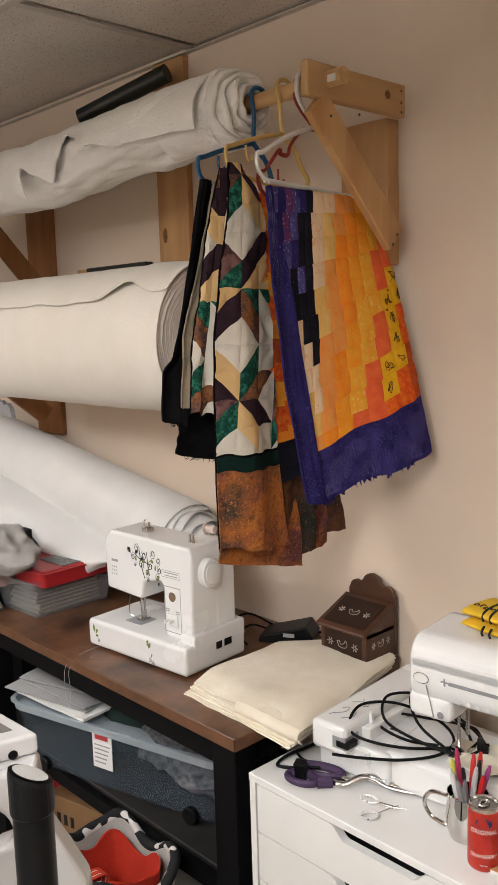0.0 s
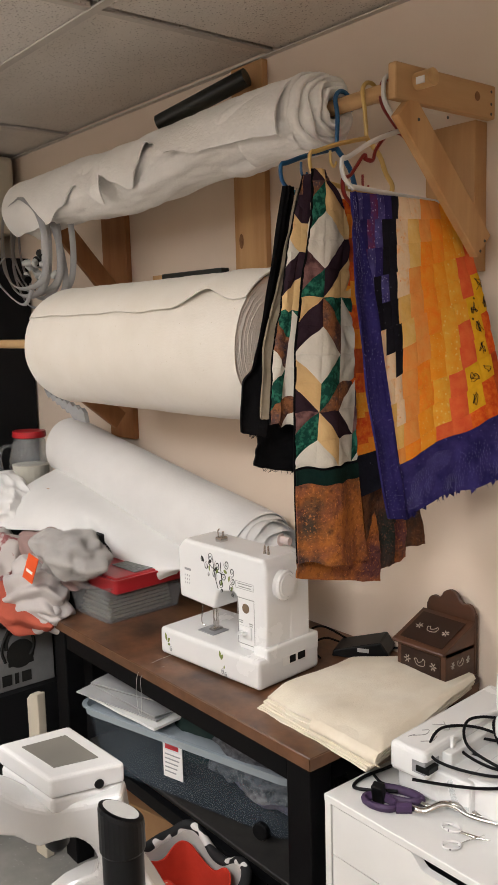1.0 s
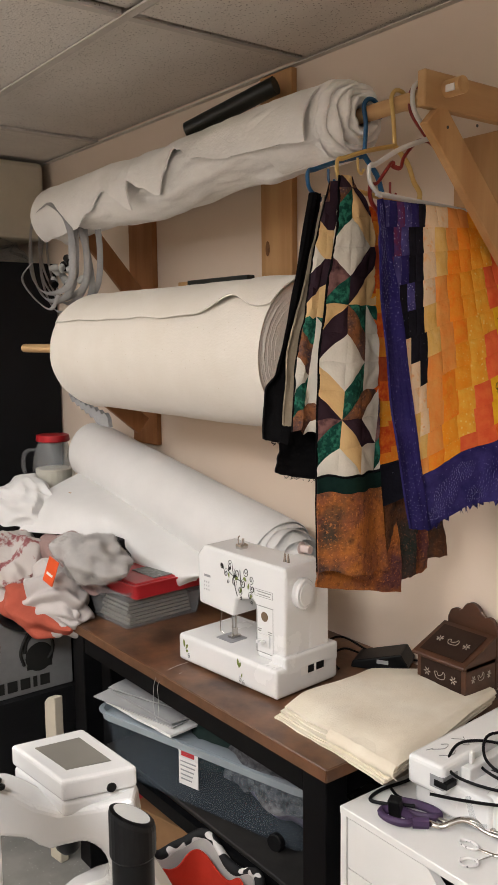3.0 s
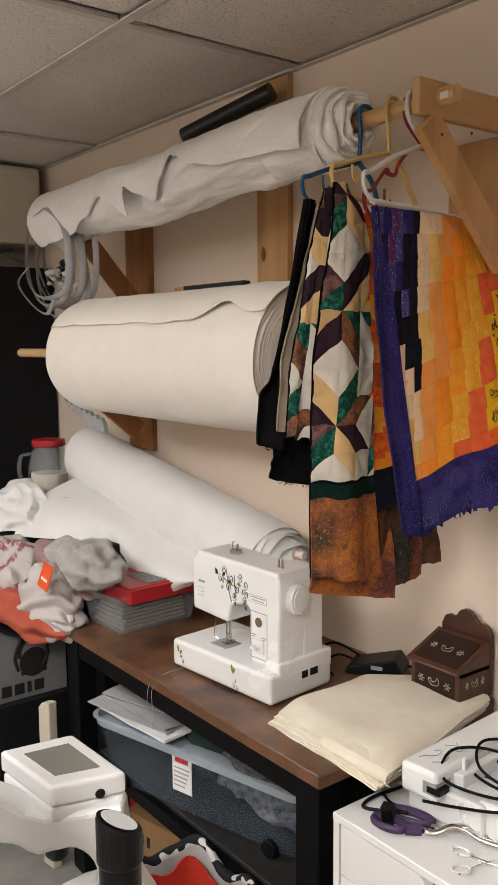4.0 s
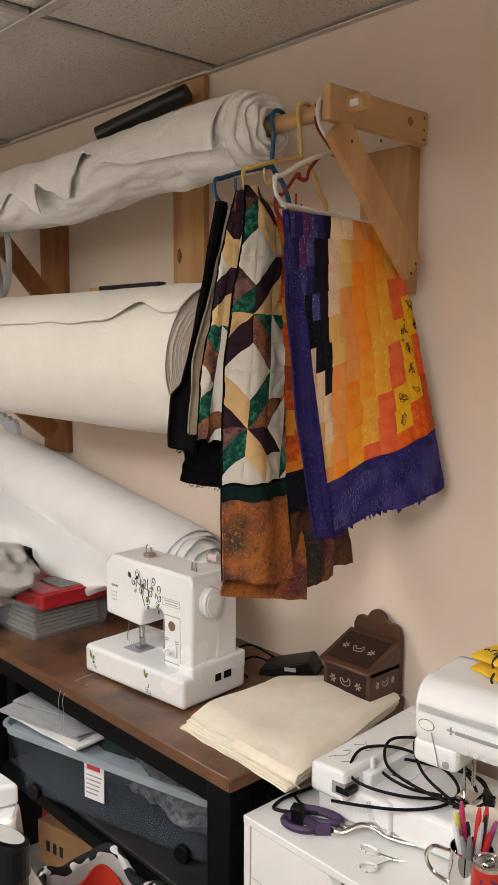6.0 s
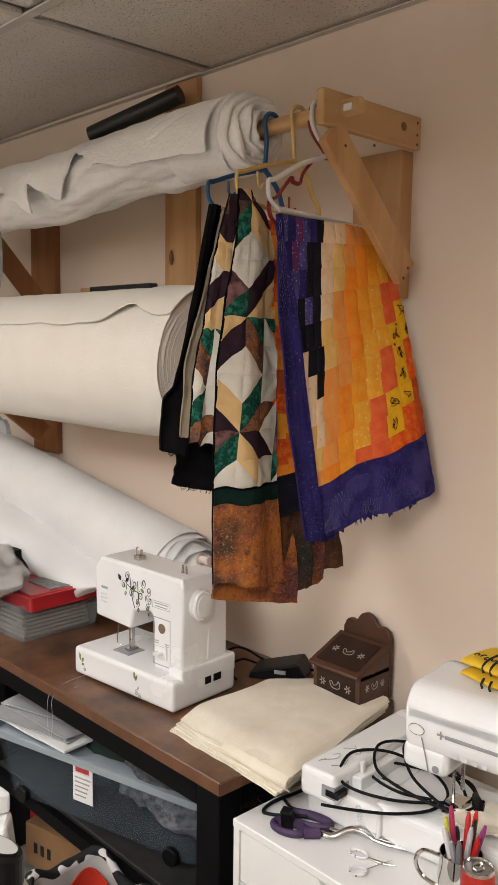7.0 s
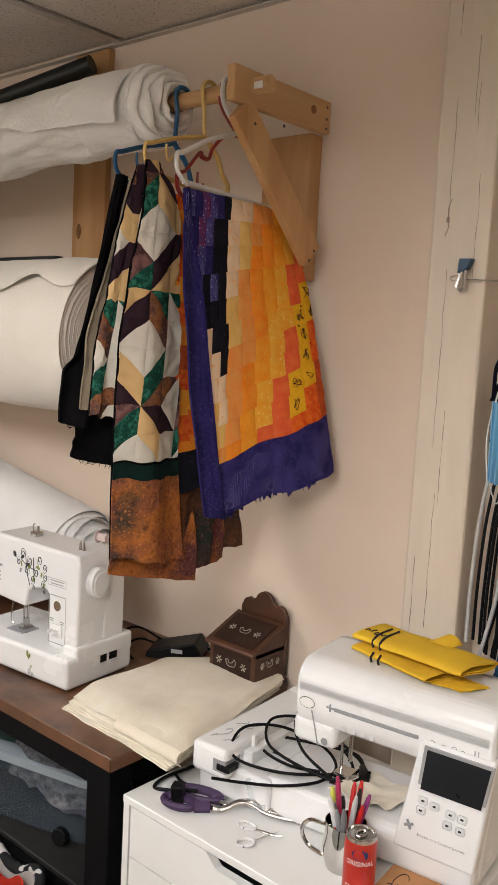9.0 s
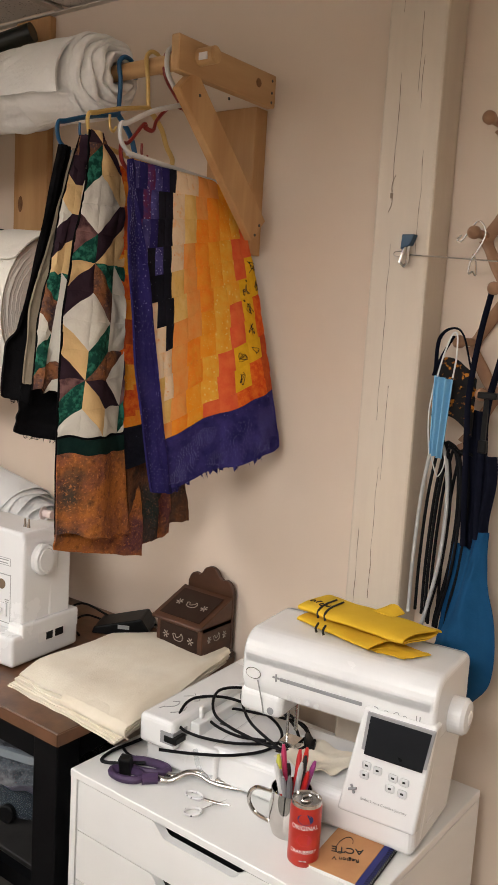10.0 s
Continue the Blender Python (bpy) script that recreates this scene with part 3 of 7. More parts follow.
PALE = (0.36, 0.36, 0.62)
Q2 = [cotton("purple_print", (0.03, 0.023, 0.125), (0.017, 0.013, 0.08), 12, speck=((0.16, 0.15, 0.36), 130.0, 0.11)),
      cotton("violet_red", (0.15, 0.025, 0.07), (0.07, 0.04, 0.16), 60, speck=((0.34, 0.28, 0.42), 150.0, 0.2)),
      cotton("black_print", (0.008, 0.008, 0.012), (0.014, 0.013, 0.02), 30, speck=((0.12, 0.12, 0.15), 70.0, 0.06)),
      cotton("cream_print", (0.8, 0.6, 0.4), (0.82, 0.45, 0.2), 55, lo=0.52, hi=0.7, speck=((0.75, 0.38, 0.2), 60.0, 0.1)),
      cotton("light_yellow", (0.76, 0.45, 0.12), (0.78, 0.52, 0.2), 30),
      cotton("light_peach", (0.8, 0.27, 0.06), (0.78, 0.34, 0.09), 35),
      cotton("orange_batik", (0.85, 0.22, 0.018), (0.82, 0.3, 0.03), 45, speck=((0.84, 0.32, 0.05), 150.0, 0.16)),
      cotton("gold_batik", (0.82, 0.28, 0.016), (0.83, 0.36, 0.04), 35, speck=((0.82, 0.46, 0.09), 150.0, 0.16)),
      cotton("gold_ring", (0.8, 0.33, 0.025), (0.8, 0.42, 0.06), 50, speck=((0.82, 0.5, 0.13), 90.0, 0.2)),
      cotton("coral", (0.72, 0.1, 0.035), (0.78, 0.16, 0.05), 35),
      cotton("bee_yellow", (0.8, 0.45, 0.02), (0.72, 0.38, 0.015), 60, speck=((0.1, 0.06, 0.01), 42.0, 0.12)),
      cotton("red_batik", (0.62, 0.055, 0.012), (0.78, 0.17, 0.02), 70, speck=((0.75, 0.17, 0.03), 140.0, 0.16)),
      cotton("dark_red", (0.4, 0.05, 0.015), (0.5, 0.09, 0.02), 60),
      cotton("indigo_border", (0.045, 0.036, 0.16), (0.016, 0.013, 0.075), 22, lo=0.35, hi=0.65, speck=((0.2, 0.19, 0.42), 120.0, 0.1)),
      cotton("blue_violet", (0.09, 0.08, 0.26), (0.035, 0.03, 0.13), 40, speck=((0.28, 0.27, 0.5), 150.0, 0.2))]
BLACK_FROM, BLACK_TO = [4, 4, 3, 1, 0], [4, 5, 5, 6, 7]


def bargello(col, row):
    """Slot of the fabric for a patch of the stepped quilt."""
    if col < 5:
        c = max(col, 0)
        if row < BLACK_FROM[c]:
            return (0, 1, 14)[(row // 2 + col) % 3]
        if row < BLACK_TO[c]:
            return 14 if (c == 3 and row == 3) else 2
        return min(3 + int((row - BLACK_TO[c]) * 0.7), 8)
    return 3 + min(int(0.95 * (col - 5) + (0.4 if col > 6 else 0.33) * row + 0.3 * ((col + row) % 2)), 9)


def patches(owner, mats, surface, cells, nmax, y_of, z_of, puff=0.0022):
    """Sewn patches: each cell, cut by its seam, becomes puffed pieces on the surface, trimmed at the cloth's edges."""
    for ci, ri, seam, up, lo in cells:
        n = nmax
        grid = []
        for j in range(n + 1):
            for i in range(n + 1):
                a, b = i / n, j / n
                z = z_of(ri + b)
                p, inside = surface(y_of(ci + a, z, ri), z)
                edge = min(a, 1 - a, b, 1 - b)
                if seam:
                    edge = min(edge, abs(b - a) * 0.7 if seam == "/" else abs(b - 1 + a) * 0.7)
                p.x += puff * min(1, edge * 5)
                grid.append((p, inside))
        sides = {0: [], 1: []}
        for j in range(n):
            for i in range(n):
                q = (j * (n + 1) + i, j * (n + 1) + i + 1, (j + 1) * (n + 1) + i + 1, (j + 1) * (n + 1) + i)
                if not any(grid[k][1] for k in q):
                    continue
                tris = ((q[0], q[1], q[2]), (q[0], q[2], q[3])) if seam != "\\" else ((q[0], q[1], q[3]), (q[1], q[2], q[3]))
                for k, t in enumerate(tris):
                    if seam == "/":
                        above = (j > i) or (j == i and k == 1)
                    elif seam:
                        above = (i + j > n - 1) or (i + j == n - 1 and k == 1)
                    else:
                        above = True
                    sides[int(above)].append(t)
        if seam and up == lo:
            sides = {0: [], 1: sides[0] + sides[1]}
        for side, slot in ((1, up), (0, lo)):
            if not sides[side]:
                continue
            bm = bmesh.new()
            made = {}
            for t in sides[side]:
                for k in t:
                    if k not in made:
                        made[k] = bm.verts.new(grid[k][0])
                vs = [made[k] for k in t]
                if min((vs[0].co - vs[1].co).length, (vs[1].co - vs[2].co).length, (vs[2].co - vs[0].co).length) > 1e-5:
                    bm.faces.new(vs)
            if len(bm.faces):
                bmesh.ops.delete(bm, geom=[v for v in bm.verts if not v.link_faces], context="VERTS")
                part("patch", rel(bm, owner), mats[slot], owner, smooth=True)
            else:
                bm.free()


def by_yz(fn):
    """The sheet's place for a wanted y and z, held inside its edges."""
    def at(y, z):
        lo, hi = 0.0, 1.0
        for _ in range(22):
            mid = (lo + hi) / 2
            if fn(0.5, mid).z > z:
                lo = mid
            else:
                hi = mid
        v = (lo + hi) / 2
        l, r = fn(0.0, v), fn(1.0, v)
        u = (y - l.y) / (r.y - l.y)
        inside = -0.001 < u < 1.001 and 0.0005 < v < 0.9995
        return fn(min(max(u, 0.0), 1.0), v), inside
    return at


def quilt_face(left, right, top_drop, n, thick, bulge, seed):
    """A hanging sheet between a left and a right line of places from top to bottom."""
    ls, rs = spline(left, 12), spline(right, 12)

    def at(c, t):
        f = t * (len(c) - 1)
        i = min(int(f), len(c) - 2)
        return c[i].lerp(c[i + 1], f - i)

    def fn(u, v):
        p = at(ls, v).lerp(at(rs, v), u)
        p.x += bulge * math.sin(math.pi * u) * (0.3 + v) + 0.012 * v * math.sin(7 * u + seed) + 0.004 * wob(u * 9, v * 12, seed)
        p.z += top_drop * math.sin(math.pi * u) + 0.012 * v * wob(u * 4, seed)
        return p
    return fn


q2 = thing("quilt", (-1.17, 1.45, 1.23), 0, "orange and purple stepped patchwork quilt with indigo border on hanger", "quilt", "hanging quilts")
f2 = quilt_face([(-1.193, 1.277, 1.895), (-1.189, 1.330, 1.68), (-1.187, 1.376, 1.41), (-1.182, 1.395, 1.240)],
                [(-1.205, 1.60, 1.897), (-1.175, 1.648, 1.75), (-1.118, 1.655, 1.52), (-1.078, 1.66, 1.325)], 0.0, 14, 0, 0.012, 2.0)
STEPS = (0.006, -0.003, -0.005, -0.009, -0.006, 0.001, 0.003, 0.0, 0.004, 0.0, 0.003)


ROW_TOP, ROW_BOT = 1.90, 1.385
CELLS2 = [(c, r, "", k, k) for c in range(-7, 13) for r in range(0, 11) for k in (bargello(c, r),)]
patches(q2, Q2, by_yz(f2), CELLS2, 5, lambda c, z, r: 1.404 + STEPS[r] + (c - 5) * (0.6 if c < 5 else 1.0) * lerp(0.039, 0.035, (z - 1.385) / 0.515), lambda r: lerp(ROW_TOP, ROW_BOT, r / 11.0), 0.0019)
part("backing", rel(sheet(lambda u, v: f2(u, v) - Vector((0.004, 0, 0)), 40, 60, 0.002), q2), Q2[13], q2)
part("lower_border", rel(sheet(lambda u, v: f2(u, lerp(0.775, 1.0, v)) + Vector((0.0025, 0, 0)), 60, 24, 0.005), q2), Q2[13], q2, "indigo border with pale rosettes", smooth=True)


SIDE_FN = []


def strip(name, pts_l, pts_r, m, parent, label="", wave=0.006, nv=60, nu=12, seed=0.0, pick=None, mats=(), thick=0.004):
    ls, rs = spline(pts_l, 10), spline(pts_r, 10)

    def fn(u, v):
        i = min(int(v * (len(ls) - 1)), len(ls) - 2)
        f = v * (len(ls) - 1) - i
        p = ls[i].lerp(ls[i + 1], f).lerp(rs[i].lerp(rs[i + 1], f), u)
        p.x += wave * math.sin(5 * u + 4 * v + seed) + 0.004 * wob(u * 5, v * 9, seed)
        p.z += 0.004 * v * v * wob(u * 7 + seed, 1.7)
        return p
    SIDE_FN.append(fn)
    return part(name, rel(sheet(fn, nu, nv, thick, pick), parent), m, parent, label, True, mats)


strip("side_border", [(-1.185, 1.262, 1.89), (-1.184, 1.265, 1.80), (-1.182, 1.273, 1.69), (-1.175, 1.305, 1.47), (-1.165, 1.352, 1.242)],
      [(-1.18, 1.278, 1.895), (-1.179, 1.296, 1.80), (-1.178, 1.325, 1.68), (-1.175, 1.374, 1.41), (-1.165, 1.408, 1.234)], Q2[0], q2, "purple dotted border folded forward", 0.005)
strip("back_half", [(-1.25, 1.285, 1.89), (-1.25, 1.295, 1.7), (-1.25, 1.312, 1.5), (-1.245, 1.325, 1.27)],
      [(-1.235, 1.60, 1.89), (-1.225, 1.60, 1.7), (-1.2, 1.61, 1.5), (-1.17, 1.62, 1.36)], None, q2, "back half of the folded quilt",
      pick=lambda u, v: 2 if v > 0.86 else (11, 6, 12, 11, 7)[int(v * 13 + 2 * u) % 5], mats=Q2)
strip("side_border", [(-1.10, 1.625, 1.43), (-1.09, 1.63, 1.37), (-1.075, 1.635, 1.33)], [(-1.095, 1.655, 1.445), (-1.085, 1.658, 1.38), (-1.075, 1.66, 1.325)], Q2[0], q2, nv=20)
bm = bmesh.new()
at2 = by_yz(f2)
random.seed(9)
for c, r in [(c, r) for c in range(5, 13) for r in range(11) if bargello(c, r) == 10]:
    z = lerp(ROW_TOP, ROW_BOT, (r + 0.5) / 11.0)
    y = 1.404 + STEPS[r] + (c - 4.5) * lerp(0.039, 0.035, (z - 1.385) / 0.515)
    loop = []
    for k in range(9):
        p, inside = at2(y + random.uniform(-0.012, 0.012), z + random.uniform(-0.014, 0.014))
        if inside:
            loop.append(p + Vector((0.0035, 0, 0)))
    if len(loop) > 3:
        tube(bm, spline(loop, 5), 0.0007, 4)
tagged(part("line_drawing", rel(bm, q2), Q2[2], q2, "black line drawings on the yellow patches"), kind="stuff")
# white dotted rosettes and frayed hem of the indigo border
M_DOT = mat("pale_dot", (0.36, 0.36, 0.66), rough=0.9, bump=0)
random.seed(5)
bm = bmesh.new()
for cu, cv, big in ((0.62, 0.9, 1.0), (0.2, 0.9, 0.8), (0.36, 0.84, 0.7), (0.9, 0.88, 0.8), (0.1, 0.97, 0.6), (0.45, 0.97, 0.6), (0.8, 0.97, 0.6)):
    for ring in range(2, 7):
        for k in range(10 + ring * 2):
            a = 2 * math.pi * k / (10 + ring * 2) + ring
            u, v = cu + 0.022 * big * ring * math.cos(a), cv + 0.0118 * big * ring * math.sin(a)
            if 0.03 < u < 0.98 and 0.815 < v < 0.985:
                p = f2(u, v) + Vector((0.0025, 0, 0))
                s = 0.0011 + 0.0008 * random.random()
                q = [p + Vector((0, s * 0.7 * math.cos(t) * 1.0, s * 1.5 * math.sin(t))) for t in (0, 1.57, 3.14, 4.71)]
                bm.faces.new([bm.verts.new(x) for x in q])
tagged(part("print_dots", rel(bm, q2), M_DOT, q2, "pale dotted rosettes"), kind="stuff")
bm = bmesh.new()
side = SIDE_FN[0]
for j in range(9):
    cu, cv = 0.3 + 0.4 * (j % 2), 0.06 + 0.11 * j
    for ring in range(1, 5):
        for k in range(7 + ring * 2):
            a = 2 * math.pi * k / (7 + ring * 2) + ring
            u, v = cu + 0.17 * ring * math.cos(a), cv + 0.0125 * ring * math.sin(a)
            if 0.05 < u < 0.95 and 0.02 < v < 0.98:
                p = side(u, v) + Vector((0.0012, 0, 0))
                s = 0.0007 + 0.0005 * random.random()
                bm.faces.new([bm.verts.new(p + Vector((0, s * 0.7 * math.cos(t), s * 1.5 * math.sin(t)))) for t in (0, 1.57, 3.14, 4.71)])
tagged(part("print_dots", rel(bm, q2), M_DOT, q2, "pale dotted rosettes"), kind="stuff")
bm = bmesh.new()
for k in range(34):
    u = 0.02 + 0.8 * random.random()
    p = f2(u, 1.0)
    tube(bm, [p, p + Vector((0.002, 0.006 * random.uniform(-1, 1), -0.004 - 0.009 * random.random()))], 0.0013, 4, radii=[0.001 + 0.005 * (k % 3 == 0), 0.0002])
tagged(part("frayed_hem", rel(bm, q2), Q2[13], q2), kind="stuff")

def batik(name, c1, c2, c3, scale):
    """Hand-dyed cloth: wide pools of three dyes, broken up by fine crackle."""
    m = cotton(name, c1, c2, scale, detail=4.0, lo=0.42, hi=0.6)
    nt = m.node_tree
    b = nt.nodes["Principled BSDF"]
    base = b.inputs["Base Color"].links[0].from_socket
    tc = node(nt, "ShaderNodeTexCoord")
    for size, colour, lo, hi, amount in ((scale * 0.8, c3, 0.52, 0.66, 0.9), (95.0, tuple(x * 0.3 for x in c2), 0.5, 0.68, 0.6), (190.0, tuple(min(1, x * 1.9 + 0.02) for x in c1), 0.56, 0.66, 0.5)):
        n = node(nt, "ShaderNodeTexNoise", Scale=size, Detail=6.0, Roughness=0.65)
        sh = nt.nodes.new("ShaderNodeMapping")
        sh.inputs["Location"].default_value = (size * 0.37, 1.7, 4.1)
        nt.links.new(tc.outputs["Object"], sh.inputs[0])
        nt.links.new(sh.outputs[0], n.inputs["Vector"])
        mr = nt.nodes.new("ShaderNodeMapRange")
        mr.inputs[1].default_value, mr.inputs[2].default_value, mr.inputs[4].default_value = lo, hi, amount
        nt.links.new(n.outputs["Fac"], mr.inputs[0])
        mx = nt.nodes.new("ShaderNodeMix")
        mx.data_type = "RGBA"
        nt.links.new(mr.outputs[0], mx.inputs[0])
        nt.links.new(base, mx.inputs[6])
        mx.inputs[7].default_value = rgba(colour)
        base = mx.outputs[2]
    nt.links.new(base, b.inputs["Base Color"])
    return m


# the star quilt
WHT, TAN, PUR, GRN, BRN, MAU, BORD, GDK, BLK, LIN, VELV = range(11)
Q1 = [cotton("star_white", (0.66, 0.62, 0.54), (0.6, 0.55, 0.47), 6), cotton("star_tan", (0.68, 0.46, 0.22), (0.62, 0.4, 0.18), 8),
      cotton("star_plum", (0.024, 0.012, 0.019), (0.036, 0.019, 0.026), 14), cotton("star_green", (0.008, 0.05, 0.035), (0.03, 0.17, 0.11), 75, lo=0.47, hi=0.62),
      batik("star_brown", (0.25, 0.1, 0.04), (0.1, 0.05, 0.04), (0.07, 0.05, 0.06), 30), cotton("star_mauve", (0.07, 0.03, 0.035), (0.22, 0.11, 0.1), 42, lo=0.4, hi=0.62),
      batik("batik_border", (0.38, 0.13, 0.03), (0.14, 0.05, 0.05), (0.03, 0.035, 0.03), 8), cotton("dark_green_strip", (0.004, 0.014, 0.012), (0.007, 0.022, 0.018), 20),
      cotton("black_border", (0.005, 0.0045, 0.005)), cotton("linen_edge", (0.3, 0.24, 0.17), (0.24, 0.19, 0.13), 40),
      batik("batik_dark", (0.14, 0.055, 0.025), (0.05, 0.035, 0.03), (0.025, 0.032, 0.028), 10)]
# each cell: slope of the seam, colour above it, colour below it; rows from the bottom up
STAR = [(("/", GRN, WHT), ("\\", TAN, WHT), ("\\", WHT, WHT)), (("/", MAU, GRN), ("\\", PUR, TAN), ("\\", WHT, PUR)),
        (("\\", TAN, PUR), ("/", GRN, BRN), ("/", BRN, WHT)), (("\\", WHT, TAN), ("/", WHT, GRN), ("/", WHT, WHT)),
        (("/", PUR, WHT), ("\\", BRN, WHT), ("\\", WHT, WHT)), (("/", TAN, PUR), ("\\", GRN, BRN), ("\\", GRN, WHT)),
        (("/", MAU, GRN), ("/", PUR, TAN), ("/", TAN, TAN)), (("\\", WHT, MAU), ("/", WHT, PUR), ("/", PUR, TAN)),
        (("/", GRN, WHT), ("\\", TAN, WHT), ("\\", TAN, TAN)), (("/", BRN, GRN), ("\\", PUR, TAN), ("\\", PUR, PUR)),
        (("\\", TAN, PUR), ("/", PUR, BRN), ("/", PUR, PUR))]


q1 = thing("quilt", (-1.25, 1.3, 1.06), 0, "folded star patchwork quilt with brown batik border on hanger", "quilt", "hanging quilts")
f1 = quilt_face([(-1.245, 1.222, 1.942), (-1.24, 1.215, 1.85), (-1.24, 1.190, 1.72), (-1.24, 1.170, 1.56), (-1.24, 1.167, 1.36), (-1.24, 1.172, 1.165)],
                [(-1.245, 1.254, 1.942), (-1.24, 1.308, 1.86), (-1.24, 1.318, 1.72), (-1.238, 1.330, 1.56), (-1.238, 1.336, 1.36), (-1.235, 1.362, 1.14)], 0.0, 12, 0, 0.010, 5.0)


CELLS1 = [(c, r, *STAR[r][c % 3]) for c in range(0, 4) for r in range(0, 11)]
patches(q1, Q1, by_yz(f1), CELLS1, 8, lambda c, z, r: 1.213 + (c - 1) * 0.058 + 0.085 * (z - 1.472), lambda r: 1.36 + r * 0.056, 0.0035)
part("backing", rel(sheet(lambda u, v: f1(u, v) - Vector((0.004, 0, 0)), 24, 60, 0.002), q1), Q1[BLK], q1)
ZV = lambda z: next(k / 400 for k in range(401) if f1(0.5, k / 400).z <= z or k == 400)
part("green_strip", rel(sheet(lambda u, v: f1(u, lerp(ZV(1.357), ZV(1.325), v)) + Vector((0.003, 0, 0)), 24, 6, 0.004), q1), Q1[GDK], q1, "dark green strip", smooth=True)
part("batik_border", rel(sheet(lambda u, v: f1(u, lerp(ZV(1.325), 1.0, v)) + Vector((0.002, 0, 0)), 30, 24, 0.004), q1), Q1[BORD], q1, "rust and plum batik border", smooth=True)
f1b = quilt_face([(-1.275, 1.226, 1.935), (-1.275, 1.184, 1.81), (-1.278, 1.160, 1.685), (-1.28, 1.136, 1.593), (-1.28, 1.122, 1.45)],
                 [(-1.262, 1.242, 1.935), (-1.26, 1.215, 1.81), (-1.262, 1.198, 1.685), (-1.262, 1.188, 1.593), (-1.262, 1.186, 1.443)], 0.0, 12, 0, 0.012, 1.0)
patches(q1, Q1, by_yz(f1b), [(c, r, *STAR[(r + 2) % 11][(c + 1) % 3]) for c in range(0, 3) for r in range(0, 10)], 6, lambda c, z, r: 1.092 + c * 0.05 + 0.17 * (z - 1.45), lambda r: 1.447 + r * 0.056, 0.003)
part("backing", rel(sheet(lambda u, v: f1b(u, v) - Vector((0.004, 0, 0)), 12, 50, 0.002), q1), Q1[BLK], q1)
strip("border_layer", [(-1.27, 1.20, 1.3), (-1.262, 1.18, 1.20), (-1.262, 1.182, 1.128)], [(-1.27, 1.40, 1.3), (-1.262, 1.415, 1.20), (-1.262, 1.425, 1.075)], Q1[BORD], q1, "brown batik border layer", 0.006)
strip("border_layer", [(-1.255, 1.35, 1.33), (-1.255, 1.365, 1.22), (-1.26, 1.385, 1.10)], [(-1.265, 1.46, 1.33), (-1.265, 1.47, 1.22), (-1.265, 1.475, 1.105)], Q1[10], q1, "dark batik border layer", 0.006)
strip("border_layer", [(-1.275, 1.44, 1.33), (-1.275, 1.455, 1.22), (-1.275, 1.46, 1.135)], [(-1.28, 1.56, 1.33), (-1.28, 1.575, 1.22), (-1.28, 1.60, 1.125)], Q1[10], q1, "", 0.008)
strip("border_layer", [(-1.28, 1.36, 1.33), (-1.28, 1.40, 1.22), (-1.28, 1.43, 1.085)], [(-1.285, 1.52, 1.33), (-1.285, 1.53, 1.22), (-1.285, 1.535, 1.105)], Q1[BORD], q1, "", 0.008)

# the dark backed quilt
q3 = thing("quilt", (-1.33, 1.2, 1.33), 0, "folded quilt with black velvety backing on blue hanger", "quilt", "hanging quilts")
strip("backing", [(-1.33, 1.218, 1.92), (-1.33, 1.162, 1.70), (-1.33, 1.130, 1.574), (-1.33, 1.105, 1.525), (-1.33, 1.103, 1.432)], [(-1.315, 1.243, 1.92), (-1.31, 1.20, 1.70), (-1.312, 1.172, 1.574), (-1.312, 1.158, 1.525), (-1.31, 1.15, 1.42)], Q1[BLK], q3, "", 0.008, 60, 16)
strip("edge_strip", [(-1.30, 1.228, 1.912), (-1.30, 1.172, 1.727), (-1.30, 1.14, 1.62), (-1.30, 1.126, 1.46)], [(-1.29, 1.244, 1.912), (-1.29, 1.194, 1.727), (-1.29, 1.165, 1.62), (-1.29, 1.15, 1.46)], Q1[LIN], q3, "tan linen edge", 0.003, 50, 8)
strip("lower_fold", [(-1.325, 1.132, 1.50), (-1.322, 1.128, 1.42), (-1.322, 1.127, 1.362)], [(-1.29, 1.24, 1.50), (-1.29, 1.242, 1.40), (-1.29, 1.245, 1.335)], Q1[BLK], q3, "", 0.008, 30, 16)
bm = bmesh.new()
random.seed(40)
for k in range(26):
    p = Vector((-1.318, 1.104 + 0.13 * random.random(), 0))
    p.z = 1.43 if p.y < 1.135 else lerp(1.363, 1.34, (p.y - 1.127) / 0.118)
    tube(bm, spline([p, p + Vector((0.002, random.uniform(-0.004, 0.004), -0.004)), p + Vector((0.003, random.uniform(-0.008, 0.008), -0.006 - 0.004 * random.random()))], 4), 0.0005, 4)
tagged(part("frayed_hem", rel(bm, q3), Q1[BLK], q3, "loose black threads"), kind="stuff")


